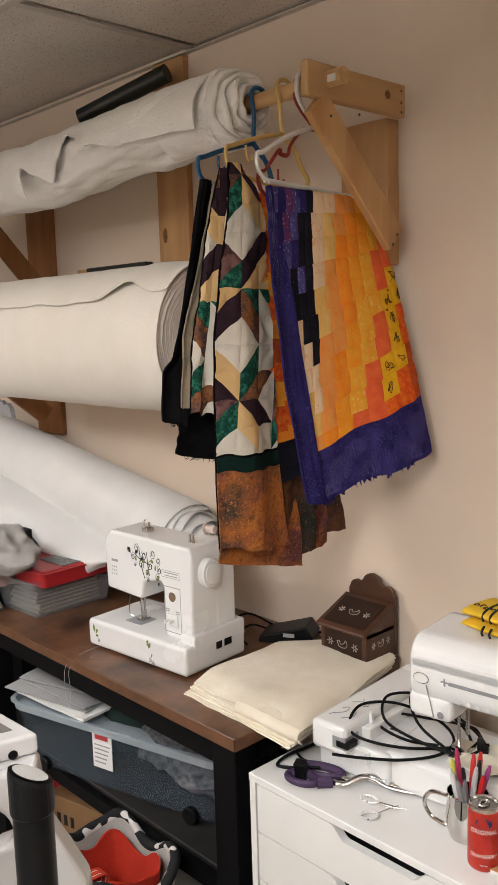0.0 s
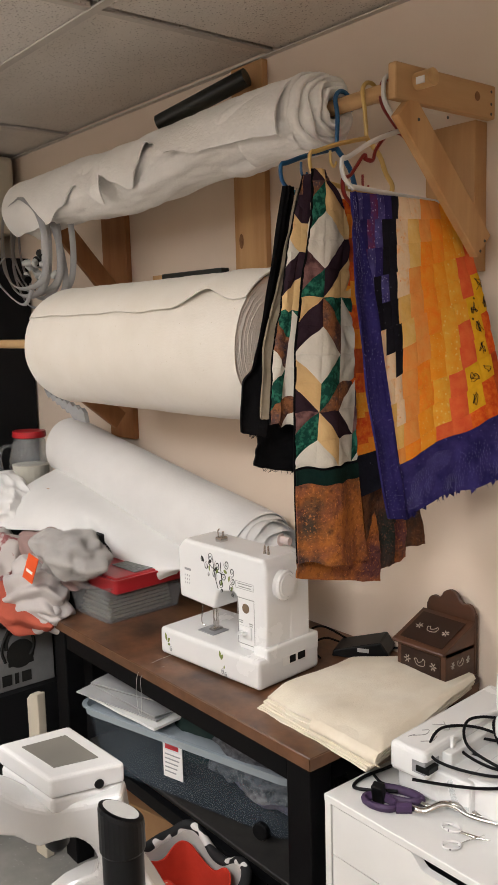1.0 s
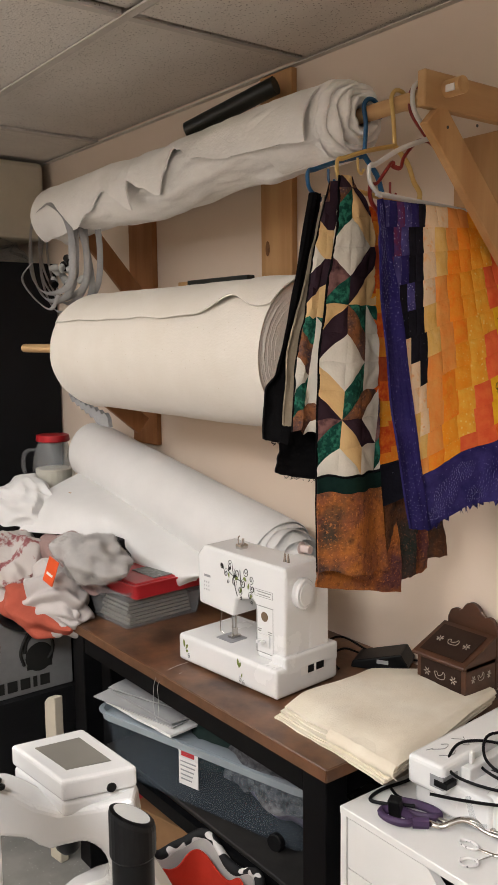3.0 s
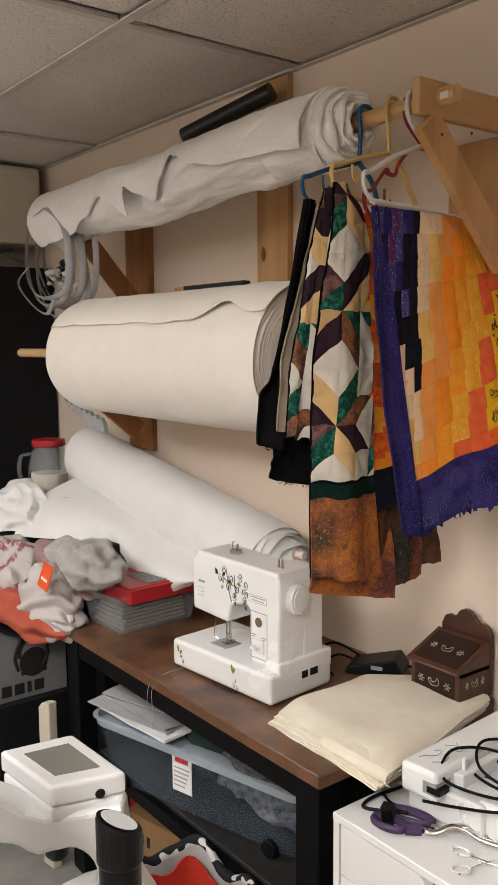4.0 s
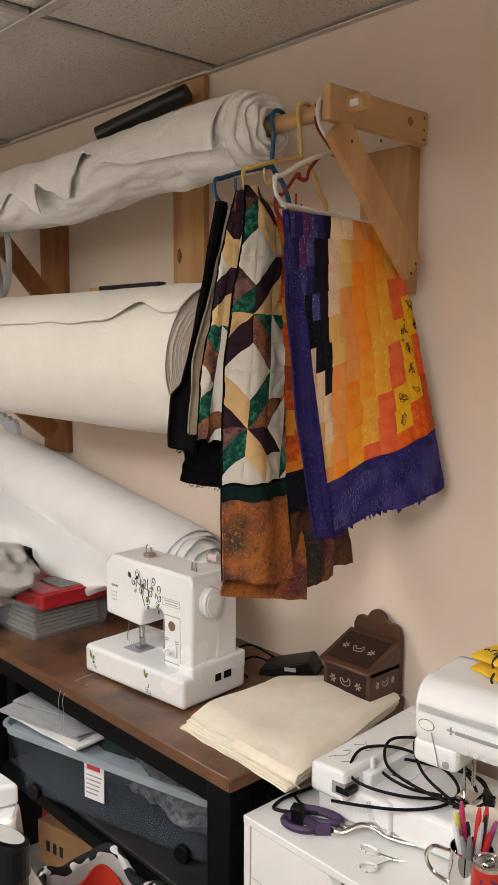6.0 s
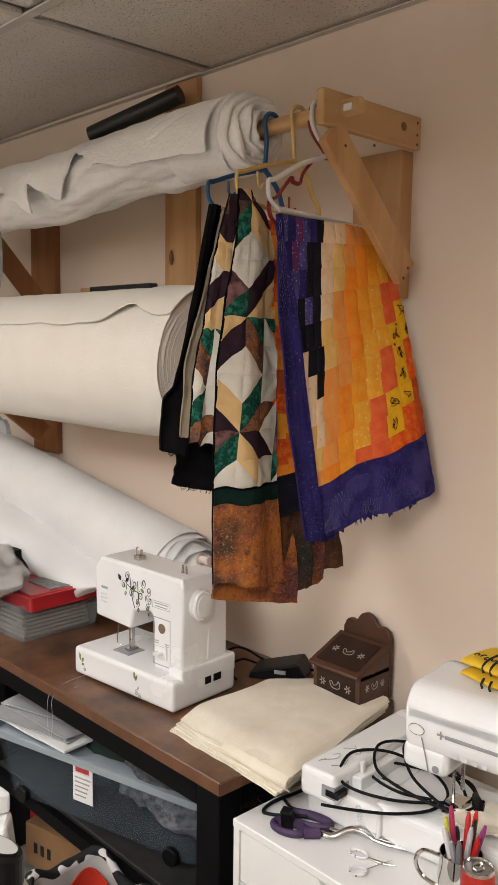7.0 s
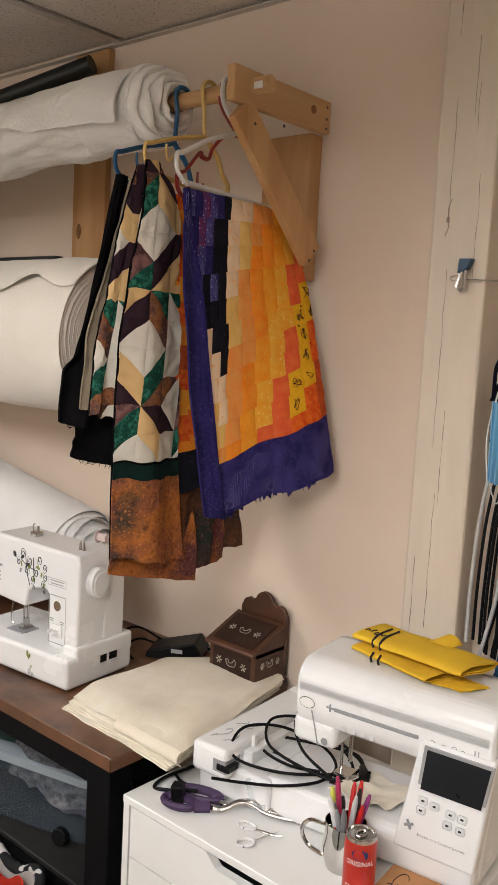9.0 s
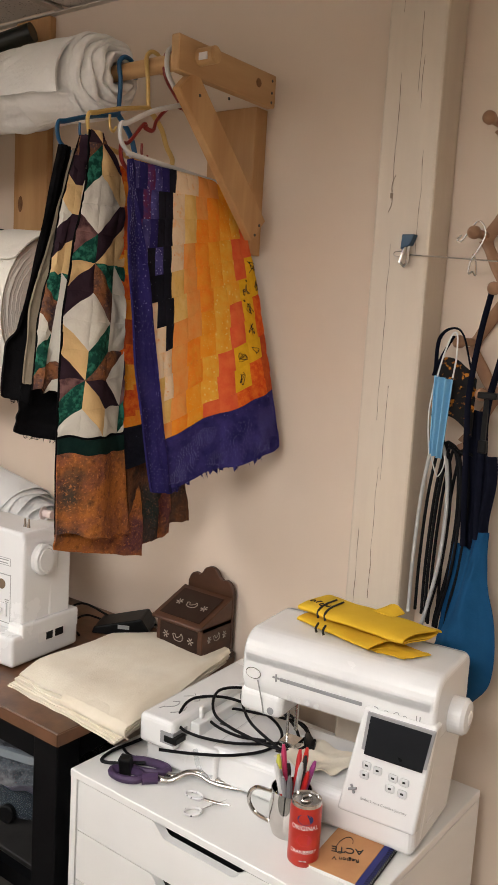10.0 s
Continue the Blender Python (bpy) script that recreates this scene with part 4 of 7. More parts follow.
def hanger(name, x, m, near, far, neck, label, r=0.0048, hook=(1.403, 2.105), bar_far=True, notch=False):
    h = thing(name, (x, hook[0], hook[1]), 0, label, "hanger", "hangers on the rod")
    hy, hz = hook
    pts = [(x, hy + 0.026, hz - 0.012), (x, hy + 0.023, hz + 0.010), (x, hy + 0.008, hz + 0.0235), (x, hy - 0.011, hz + 0.0225), (x, hy - 0.022, hz + 0.006), (x, hy - 0.016, hz - 0.03), (x, neck[0], neck[1])]
    part("hook", rel(tubem(spline(pts, 7), r * 0.85, 8), h), m, h, smooth=True)
    ny, nz = near
    sh = [(x, neck[0], neck[1]), (x, lerp(neck[0], ny, 0.5), lerp(neck[1], nz, 0.42)), (x, ny + 0.02, nz + 0.008), (x, ny, nz), (x, ny + 0.003, nz - 0.03), (x, ny + 0.03, nz - 0.052)]
    if notch:
        sh[1:2] = [(x, lerp(neck[0], ny, 0.22), neck[1] - 0.006), (x, lerp(neck[0], ny, 0.44), neck[1] - 0.04), (x, lerp(neck[0], ny, 0.5), neck[1] - 0.062), (x, lerp(neck[0], ny, 0.62), neck[1] - 0.062), (x, lerp(neck[0], ny, 0.66), neck[1] - 0.056)]
    bm = bmesh.new()
    tube(bm, spline(sh, 7), r, 8, flat=0.75)
    part("shoulder", rel(bm, h), m, h, smooth=True)
    fy, fz = far
    part("shoulder", rel(tubem(spline([(x, neck[0], neck[1]), (x, lerp(neck[0], fy, 0.5), lerp(neck[1], fz + 0.05, 0.45)), (x, fy - 0.02, fz + 0.055), (x, fy, fz + 0.03), (x, fy - 0.01, fz)], 7), r, 8, flat=0.75), h), m, h, smooth=True)
    part("bar", rel(tubem([(x, ny + 0.02, nz - 0.048), (x, fy - 0.005, fz)], r, 8, flat=0.75), h), m, h, smooth=True)
    if r < 0.0057:
        part("notch_hook", rel(tubem(spline([(x, ny + 0.055, nz + 0.012), (x, ny + 0.056, nz - 0.01), (x, ny + 0.065, nz - 0.018), (x, ny + 0.072, nz - 0.008)], 5), r * 0.5, 6), h), m, h, smooth=True)


def plastic(name, c):
    return mat(name, c, rough=0.35, bump=0)


hanger("coat_hanger", -1.205, plastic("hanger_white", (0.75, 0.73, 0.7)), (1.262, 1.955), (1.60, 1.893), (1.435, 2.03), "white plastic hanger on the dowel", 0.0058)
hanger("coat_hanger", -1.225, plastic("hanger_red", (0.25, 0.015, 0.01)), (1.285, 1.925), (1.60, 1.90), (1.455, 2.03), "dark red plastic hanger on the dowel", 0.005, hook=(1.418, 2.105), notch=True)
hanger("coat_hanger", -1.262, plastic("hanger_yellow", (0.7, 0.47, 0.15)), (1.232, 1.972), (1.47, 1.90), (1.392, 2.02), "pale yellow plastic hanger on the dowel", 0.0052)
hanger("coat_hanger", -1.34, plastic("hanger_blue", (0.01, 0.1, 0.24)), (1.225, 1.962), (1.46, 1.88), (1.383, 2.012), "blue plastic hanger on the dowel", 0.0056)

# ---- on the table ----
def words(body, size, depth=0.0004):
    """Flat raised lettering, lying in x and y."""
    cu = bpy.data.curves.new("lettering", "FONT")
    cu.body, cu.size, cu.extrude, cu.align_x, cu.align_y = body, size, depth, "CENTER", "CENTER"
    ob = new("lettering", cu)
    me = ob.to_mesh()
    bm = bmesh.new()
    bm.from_mesh(me)
    ob.to_mesh_clear()
    bpy.data.objects.remove(ob)
    return bm


def moved(bm, m):
    bmesh.ops.transform(bm, matrix=m, verts=list(bm.verts))
    return bm


def arc(cx, cz, r, a0, a1, n=8):
    return [(cx + r * math.cos(math.radians(lerp(a0, a1, k / n))), cz + r * math.sin(math.radians(lerp(a0, a1, k / n)))) for k in range(n + 1)]


M_INK = mat("black_print_ink", (0.02, 0.02, 0.018), rough=0.6, bump=0)
M_LEAF = mat("green_print_ink", (0.25, 0.3, 0.08), (0.12, 0.16, 0.04), 80, 0.6, bump=0)
M_SEAM = mat("seam_grey", (0.36, 0.36, 0.35), rough=0.6, bump=0)


def curl(bm, x, z, r, turns, y, a0=0.0, w=0.0009, sx=1.0):
    pts = []
    for k in range(int(22 * turns) + 1):
        t = k / (22 * turns)
        a = a0 + 2 * math.pi * turns * t
        pts.append((x + sx * r * (1 - 0.85 * t) * math.cos(a), y, z + r * (1 - 0.85 * t) * math.sin(a)))
    return tube(bm, pts, w, 5, radii=[w * (1.5 - abs(2 * k / len(pts) - 1)) for k in range(len(pts))])


def leaf(bm, x, z, s, a, y):
    pts = [(0, 0), (0.35, 0.28), (0.75, 0.26), (1.0, 0), (0.7, -0.2), (0.3, -0.18)]
    c, n = math.cos(a), math.sin(a)
    vs = [bm.verts.new((x + s * (p * c - q * n), y, z + s * (p * n + q * c))) for p, q in pts]
    bm.faces.new(vs)


m1 = thing("sewing_machine", (-1.858, 1.222, TABLE), 5, "white sewing machine with black scroll and leaf decals", "sewing machine", "sewing machines")
part("base", boxm(0, 0.525, 0, 0.25, 0.004, 0.076, bevel=0.011, seg=4), M_PLASTIC, m1)
part("plinth", boxm(0.455, 0.5255, 0.035, 0.251, 0.05, 0.098, bevel=0.008, seg=3), M_PLASTIC, m1)
prof = [(0.06, 0.16), (0.25, 0.152), (0.268, 0.2)] + arc(0.348, 0.19, 0.022, 90, 0, 5) + [(0.372, 0.074), (0.508, 0.074), (0.516, 0.292), (0.502, 0.312), (0.09, 0.318), (0.054, 0.292)]
part("body", prismm(prof, 0.045, 0.178, "y", bevel=0.009, seg=3), M_PLASTIC, m1, "arm, head and pillar")
part("pillar_back", boxm(0.37, 0.512, 0.14, 0.225, 0.074, 0.306, bevel=0.009, seg=3), M_PLASTIC, m1)
part("foot", boxm(0.02, 0.5, 0.02, 0.23, 0, 0.004), M_DARK, m1)
wh = part("hand_wheel", lathem([(0.0, 0), (0.03, 0), (0.037, 0.004), (0.038, 0.024), (0.034, 0.031), (0.0, 0.032)], (0.510, 0.105, 0.245), 36, "x"), M_PLASTIC, m1, smooth=False)
part("cap", lathem([(0, 0), (0.028, 0), (0.026, 0.003), (0, 0.0034)], (0.542, 0.105, 0.245), 30, "x"), M_PLASTIC, wh)
bm = bmesh.new()
for x0, x1, z0, z1 in ((0.372, 0.374, 0.09, 0.205), (0.453, 0.455, 0.09, 0.205), (0.372, 0.455, 0.089, 0.091), (0.372, 0.455, 0.204, 0.206)):
    box(bm, x0, x1, 0.0443, 0.0455, z0, z1)
for x0, x1, z0, z1 in ((0.365, 0.366, 0.228, 0.245), (0.452, 0.453, 0.228, 0.245), (0.365, 0.453, 0.2275, 0.2285), (0.365, 0.453, 0.2445, 0.2455)):
    box(bm, x0, x1, 0.0443, 0.0455, z0, z1)
for k, (x, z, w) in enumerate(((0.41, 0.24, 0.07), (0.41, 0.233, 0.06), (0.388, 0.148, 0.02), (0.388, 0.143, 0.016), (0.438, 0.145, 0.02), (0.438, 0.14, 0.016))):
    box(bm, x - w / 2, x + w / 2, 0.0443, 0.0452, z - 0.0012, z + 0.0012)
part("printed_frame", bm, M_SEAM, m1, "thin printed frame lines and unreadable bars")
bm = lathem([(0, 0), (0.017, 0), (0.016, 0.0015), (0, 0.0015)], (0, 0, 0), 20, "y")
moved(bm, Matrix.Translation((0.414, 0.0435, 0.181)) @ Matrix.Diagonal((1, 1, 0.72, 1)))
part("window", bm, mat("brown_window", (0.2, 0.14, 0.09), rough=0.2, bump=0), m1, "oval brown window")
lv = part("lever_plate", boxm(0.384, 0.44, 0.040, 0.046, 0.105, 0.137, bevel=0.002), M_PLASTIC, m1)
for x in (0.402, 0.42):
    part("lever", boxm(x - 0.007, x + 0.004, 0.022, 0.041, 0.117, 0.125, bevel=0.002), M_PLASTIC, lv)
bm = bmesh.new()
for k, (x, z, r, t, a) in enumerate(((0.245, 0.285, 0.013, 1.6, 0), (0.262, 0.268, 0.014, 1.7, 2), (0.235, 0.262, 0.011, 1.5, 1), (0.285, 0.278, 0.013, 1.6, 3), (0.298, 0.262, 0.012, 1.5, 4), (0.255, 0.245, 0.014, 1.6, 5),
                                     (0.278, 0.246, 0.013, 1.7, 1), (0.3, 0.24, 0.011, 1.5, 2), (0.27, 0.226, 0.012, 1.6, 4), (0.295, 0.221, 0.011, 1.6, 0), (0.272, 0.209, 0.006, 1.3, 3), (0.298, 0.204, 0.006, 1.3, 5), (0.225, 0.278, 0.009, 1.4, 2), (0.24, 0.24, 0.006, 1.2, 0))):
    curl(bm, 0.195 + 2.1 * (x - 0.225), z, r, t, 0.0445, a)
for x, z, s, a in ((0.222, 0.285, 0.022, -0.8), (0.24, 0.272, 0.02, 0.3), (0.255, 0.262, 0.024, -0.4)):
    leaf(bm, 0.195 + 2.1 * (x - 0.225), z, s, a, 0.0437)
for a0, b0 in (((0.225, 0.27), (0.3, 0.25)), ((0.25, 0.285), (0.275, 0.21)), ((0.29, 0.28), (0.3, 0.22))):
    tube(bm, spline([(a0[0], 0.0445, a0[1]), (lerp(a0[0], b0[0], 0.4), 0.0445, lerp(a0[1], b0[1], 0.6)), (b0[0], 0.0445, b0[1])], 6), 0.0012, 5)
part("scroll_decal", bm, M_INK, m1, "black scroll ornament")
bm = bmesh.new()
for x, z, s, a in ((0.258, 0.25, 0.018, 0.5), (0.278, 0.262, 0.02, -0.3), (0.29, 0.235, 0.018, 1.2), (0.27, 0.22, 0.018, 1.0), (0.243, 0.25, 0.016, 1.6), (0.295, 0.215, 0.015, 0.8)):
    leaf(bm, 0.195 + 2.1 * (x - 0.225), z, s, a, 0.0434)
for x, z, s, a in ((0.04, 0.042, 0.024, 1.9), (0.043, 0.04, 0.02, 0.7), (0.043, 0.034, 0.016, 0.1), (0.338, 0.05, 0.022, 1.8), (0.338, 0.048, 0.02, 0.9), (0.352, 0.026, 0.012, 1.2)):
    leaf(bm, x, z, s, a, -0.0006)
tagged(part("leaf_decal", bm, M_LEAF, m1, "green leaf and butterfly ornaments"), kind="stuff")
bm = bmesh.new()
for x, z, r in ((0.062, 0.024, 0.007), (0.346, 0.02, 0.008), (0.362, 0.014, 0.007)):
    curl(bm, x, z, r, 1.5, -0.0006, 1.0)
box(bm, 0.093, 0.128, 0.0443, 0.0452, 0.236, 0.242)
for k in range(9):
    box(bm, 0.093 + 0.012 * (k % 3), 0.096 + 0.012 * (k % 3), 0.0443, 0.0452, 0.2 + 0.01 * (k // 3), 0.204 + 0.01 * (k // 3))
tagged(part("small_marks", bm, M_GREY, m1, "small curls and unreadable bars"), kind="stuff")
part("stitch_plate", boxm(0.14, 0.225, 0.055, 0.12, 0.0755, 0.0785, bevel=0.001, seg=1), M_GREY, m1, "grey metal stitch plate")
bm = bmesh.new()
tube(bm, [(0.185, 0.09, 0.158), (0.185, 0.09, 0.088)], 0.003, 8)
tube(bm, [(0.197, 0.095, 0.158), (0.197, 0.095, 0.1)], 0.004, 8)
box(bm, 0.178, 0.204, 0.075, 0.11, 0.0795, 0.085)
box(bm, 0.19, 0.2, 0.085, 0.1, 0.085, 0.105)
tube(bm, spline([(0.17, 0.06, 0.158), (0.165, 0.055, 0.105), (0.178, 0.06, 0.095)], 5), 0.0015, 6)
part("presser_foot", bm, M_STEEL, m1, "steel needle bar and presser foot", smooth=True)
for x in (0.445, 0.462):
    part("spool_pin", lathem([(0.006, 0), (0.004, 0.01), (0.003, 0.022), (0, 0.023)], (x, 0.1, 0.310), 10), M_STEEL, m1, smooth=True)
bm = lathem([(0.004, 0), (0.016, 0.001), (0.016, 0.004), (0.01, 0.006), (0.01, 0.045), (0.0, 0.045)], (0.44, 0.17, 0.335), 18, "x")
part("spool_holder", bm, mat("pinkish_plastic", (0.62, 0.5, 0.46), rough=0.4, bump=0), m1, smooth=True)
bm = bmesh.new()
box(bm, 0.205, 0.235, 0.09, 0.12, 0.314, 0.328, bevel=0.003)
tube(bm, spline([(0.21, 0.1, 0.326), (0.208, 0.1, 0.342), (0.216, 0.1, 0.348)], 5), 0.002, 6)
tube(bm, [(0.228, 0.105, 0.326), (0.228, 0.105, 0.342)], 0.004, 8)
part("thread_guide", bm, M_STEEL, m1, smooth=True)
part("socket_plate", boxm(0.5255, 0.5265, 0.095, 0.19, 0.043, 0.066), M_WHITE, m1)
for y0, y1 in ((0.123, 0.147), (0.157, 0.188)):
    part("socket", boxm(0.5262, 0.5275, y0, y1, 0.045, 0.063), M_DARK, m1, "black socket")
part("thread", tubem(spline([(0.068, -0.003, 0.01), (0.05, -0.06, 0.002), (0.03, -0.11, -0.02), (0.02, -0.112, -0.10), (0.04, -0.112, -0.13), (0.05, -0.112, -0.08), (0.055, -0.11, -0.02), (0.11, -0.06, 0.002)], 8), 0.0007, 5), M_CORDW, m1, "loose thread")

for o in m1.children_recursive:
    o.data.transform(Matrix.Diagonal((0.709, 0.85, 1.0, 1)))

# power brick and cords behind the machine
pb = thing("power_brick", (-1.50, 1.615, TABLE), 30, "black sewing machine foot control with cords", "foot control")
part("body", prismm([(-0.07, 0.0), (0.075, 0.0), (0.08, 0.02), (0.06, 0.05), (-0.065, 0.018)], -0.045, 0.045, "y", bevel=0.004), M_DARK, pb)
part("label_bar", boxm(0.0, 0.03, -0.0465, -0.0455, 0.02, 0.03), M_CORDW, pb)
bm = bmesh.new()
tube(bm, spline([(0.06, 0.03, 0.01), (0.12, 0.05, 0.006), (0.18, 0.02, 0.006), (0.24, -0.06, 0.006), (0.2, -0.1, 0.006)], 6), 0.003, 6)
tube(bm, spline([(-0.06, 0.03, 0.01), (-0.1, 0.0, 0.03), (-0.13, -0.03, 0.012), (-0.09, -0.08, 0.006)], 6), 0.003, 6)
tube(bm, spline([(-0.05, 0.04, 0.02), (-0.12, 0.03, 0.05), (-0.17, -0.02, 0.03)], 6), 0.003, 6)
part("cord", bm, M_CORD, pb, smooth=True)

# folded canvas
cv = thing("folded_canvas", (-1.29, 1.4, TABLE), 0, "folded piece of unbleached cream canvas on the table", "cloth")
CORN = [Vector(p) for p in ((-1.422, 1.222, 0), (-1.078, 1.21, 0), (-1.165, 1.645, 0), (-1.315, 1.68, 0))]
for k in range(6):
    def layer(u, v, k=k):
        sh = 0.007 * wob(k * 3.3, 1.0), 0.007 * wob(k * 2.1, 7.0)
        a, b = CORN[0].lerp(CORN[1], u), CORN[3].lerp(CORN[2], u)
        p = a.lerp(b, v)
        p.x -= 0.075 * min(v / 0.62, (1 - v) / 0.38) * (1 - u)
        edge = min(1.0, 9 * min(v, 1 - v + 0.2), 12 * (1 - u) + 0.3)
        h = TABLE + 0.003 + 0.006 * k * (0.55 + 0.45 * edge) + 0.006 * math.sin(math.pi * u) * math.sin(math.pi * v) * (k / 5)
        h += (0.003 + 0.0014 * k) * wob(u * 3 + k * 0.4, v * 3, 0.5 * k) + 0.0012 * wob(u * 11, v * 9, k)
        if p.x > -1.19:
            h -= 0.004 * max(0, (p.x + 1.19) / 0.1) ** 1.5
        q = Vector((p.x + sh[0] - 0.006 * (5 - k) * 0.3, p.y + sh[1] - 0.007 * (v < 0.02) * (5 - k) * 0.6 + 0.004 * wob(u * 6, k) * (v < 0.1), h))
        if h < TABLE + 0.002 and p.x < -1.187:
            q.z = TABLE + 0.002
        return q
    part("fold", rel(sheet(layer, 44, 40, -0.004), cv), M_CANVAS, cv, smooth=True)
part("fold_edge", rel(sheet(lambda u, v: (CORN[1].lerp(CORN[0], u * 0.55) + Vector((0.01 - 0.004 * u, -0.012 * math.cos(math.pi * (v - 0.5)) - 0.002, 0)) + Vector((0, 0, TABLE + 0.003 + 0.032 * v + 0.003 * wob(u * 9, v * 2)))), 40, 10, 0.0025), cv), M_CANVAS, cv, "rounded fold", smooth=True)

# painted recipe box
bx = thing("recipe_box", (-1.255, 1.61, TABLE), 0, "dark stained wooden recipe box painted with white hens and flowers", "wooden box")
part("plinth", boxm(-0.105, 0.09, -0.07, 0.085, 0, 0.022, bevel=0.006), M_BOXWOOD, bx)
part("body", boxm(-0.09, 0.078, -0.055, 0.075, 0.022, 0.112, bevel=0.002, seg=1), M_BOXWOOD, bx)
part("lid", prismm([(-0.07, 0.107), (0.07, 0.165), (0.07, 0.172), (-0.072, 0.116)], -0.097, 0.083, "x", bevel=0.002, seg=1), M_BOXWOOD, bx)
part("side_panel", prismm([(-0.054, 0.1), (0.074, 0.1), (0.074, 0.1665), (-0.054, 0.1135)], -0.09, 0.078, "x"), M_BOXWOOD, bx)
back = [(-0.09, 0.022), (-0.09, 0.185)] + arc(-0.062, 0.188, 0.024, 170, 60, 6) + arc(-0.006, 0.205, 0.034, 160, 20, 8) + arc(0.05, 0.188, 0.024, 120, 10, 6) + [(0.078, 0.185), (0.078, 0.022)]
part("back_board", prismm(back, 0.0755, 0.09, "y", bevel=0.002, seg=1), M_BOXWOOD, bx, "scalloped back board")
part("front_panel", boxm(-0.075, 0.062, -0.0565, -0.0552, 0.035, 0.1), M_BOXDARK, bx)
part("lid_panel", prismm([(-0.055, 0.1235), (0.05, 0.167), (0.05, 0.168), (-0.055, 0.1245)], -0.08, 0.066, "x"), M_BOXDARK, bx)


def motif(m):
    bm = bmesh.new()
    for cx in (-0.045, 0.045):
        for k in range(6):
            a = k * math.pi / 3
            tube(bm, [(cx + 0.003 * math.cos(a), 0, 0.003 * math.sin(a)), (cx + 0.011 * math.cos(a), 0, 0.011 * math.sin(a))], 0.0018, 5)
    tube(bm, spline([(-0.02, 0, 0.006), (-0.013, 0, -0.007), (0.0, 0, -0.01), (0.014, 0, -0.006), (0.016, 0, 0.006), (0.01, 0, 0.012), (0.006, 0, 0.004), (-0.006, 0, -0.001), (-0.012, 0, 0.008), (-0.02, 0, 0.006)], 5), 0.0011, 5)
    return moved(bm, m)


part("motif", motif(Matrix.Translation((-0.007, -0.057, 0.068))), M_CHALK, bx, "white hen and flowers")
part("motif", motif(Matrix.Translation((-0.007, -0.003, 0.1465)) @ Matrix.Rotation(math.radians(-67), 4, "X")), M_CHALK, bx, "white hen and flowers")
part("motif", motif(Matrix.Translation((0.0787, 0.01, 0.075)) @ Matrix.Rotation(math.radians(90), 4, "Z") @ Matrix.Diagonal((0.75, 1, 0.9, 1))), M_CHALK, bx, "white hen and flowers")

for o in bx.children:
    o.data.transform(Matrix.Diagonal((0.86, 0.84, 0.89, 1)))

# clear lidded box with a red lid
lb = thing("storage_box", (-2.25, 1.355, TABLE), 3, "clear plastic box of patterns with a red lid", "storage box")


def tub(bm, w0, d0, w1, d1, h, t, r=0.012):
    """An open tub: floor size, rim size, height, wall."""
    def ring(w, d, z, rad):
        return [bm.verts.new((sx * (w / 2 - rad) + rad * math.cos(a), sy * (d / 2 - rad) + rad * math.sin(a), z))
                for sx, sy, a0 in ((1, 1, 0), (-1, 1, 90), (-1, -1, 180), (1, -1, 270)) for a in [math.radians(a0 + 22.5 * k) for k in range(5)]]
    rings = [ring(w0, d0, 0, r), ring(w1, d1, h, r), ring(w1 + 0.012, d1 + 0.012, h, r), ring(w1 + 0.012, d1 + 0.012, h + 0.004, r), ring(w1 - 2 * t, d1 - 2 * t, h + 0.004, r), ring(w0 - 2 * t, d0 - 2 * t, t, r)]
    for a, b in zip(rings, rings[1:]):
        n = len(a)
        for k in range(n):
            bm.faces.new((a[k], a[(k + 1) % n], b[(k + 1) % n], b[k]))
    bm.faces.new(rings[0][::-1]), bm.faces.new(rings[-1])
    return bm


bt = part("body", tub(bmesh.new(), 0.19, 0.26, 0.22, 0.30, 0.085, 0.002), M_TUBCLEAR, lb, "cloudy clear plastic")
part("lid", tub(bmesh.new(), 0.205, 0.285, 0.215, 0.295, 0.03, 0.002), M_RED, lb, "translucent red lid").location = (0.03, 0.02, 0.075)
part("lid_top", boxm(-0.075, 0.135, -0.125, 0.165, 0.1, 0.112, bevel=0.006), M_RED, lb)
part("latch", boxm(-0.085, -0.02, -0.15, -0.125, 0.092, 0.118, bevel=0.005), M_RED, lb)
bm = bmesh.new()
for k in range(6):
    box(bm, -0.085 + 0.004 * k, 0.08 - 0.003 * k, -0.115 + 0.005 * (k % 3), 0.11, 0.005 + 0.008 * k, 0.0115 + 0.008 * k)
part("papers", bm, mat("pattern_paper", (0.3, 0.26, 0.2), (0.2, 0.18, 0.15), 12, 0.8), lb, "stack of paper patterns")
part("leaflet", boxm(0.0, 0.12, -0.05, 0.06, 0.1125, 0.114), mat("grey_print", (0.32, 0.33, 0.32), (0.15, 0.16, 0.16), 120, 0.6, bump=0), lb)

for o in lb.children_recursive:
    o.data.transform(Matrix.Diagonal((1, 1, 1.3, 1)))
    o.location.z *= 1.3

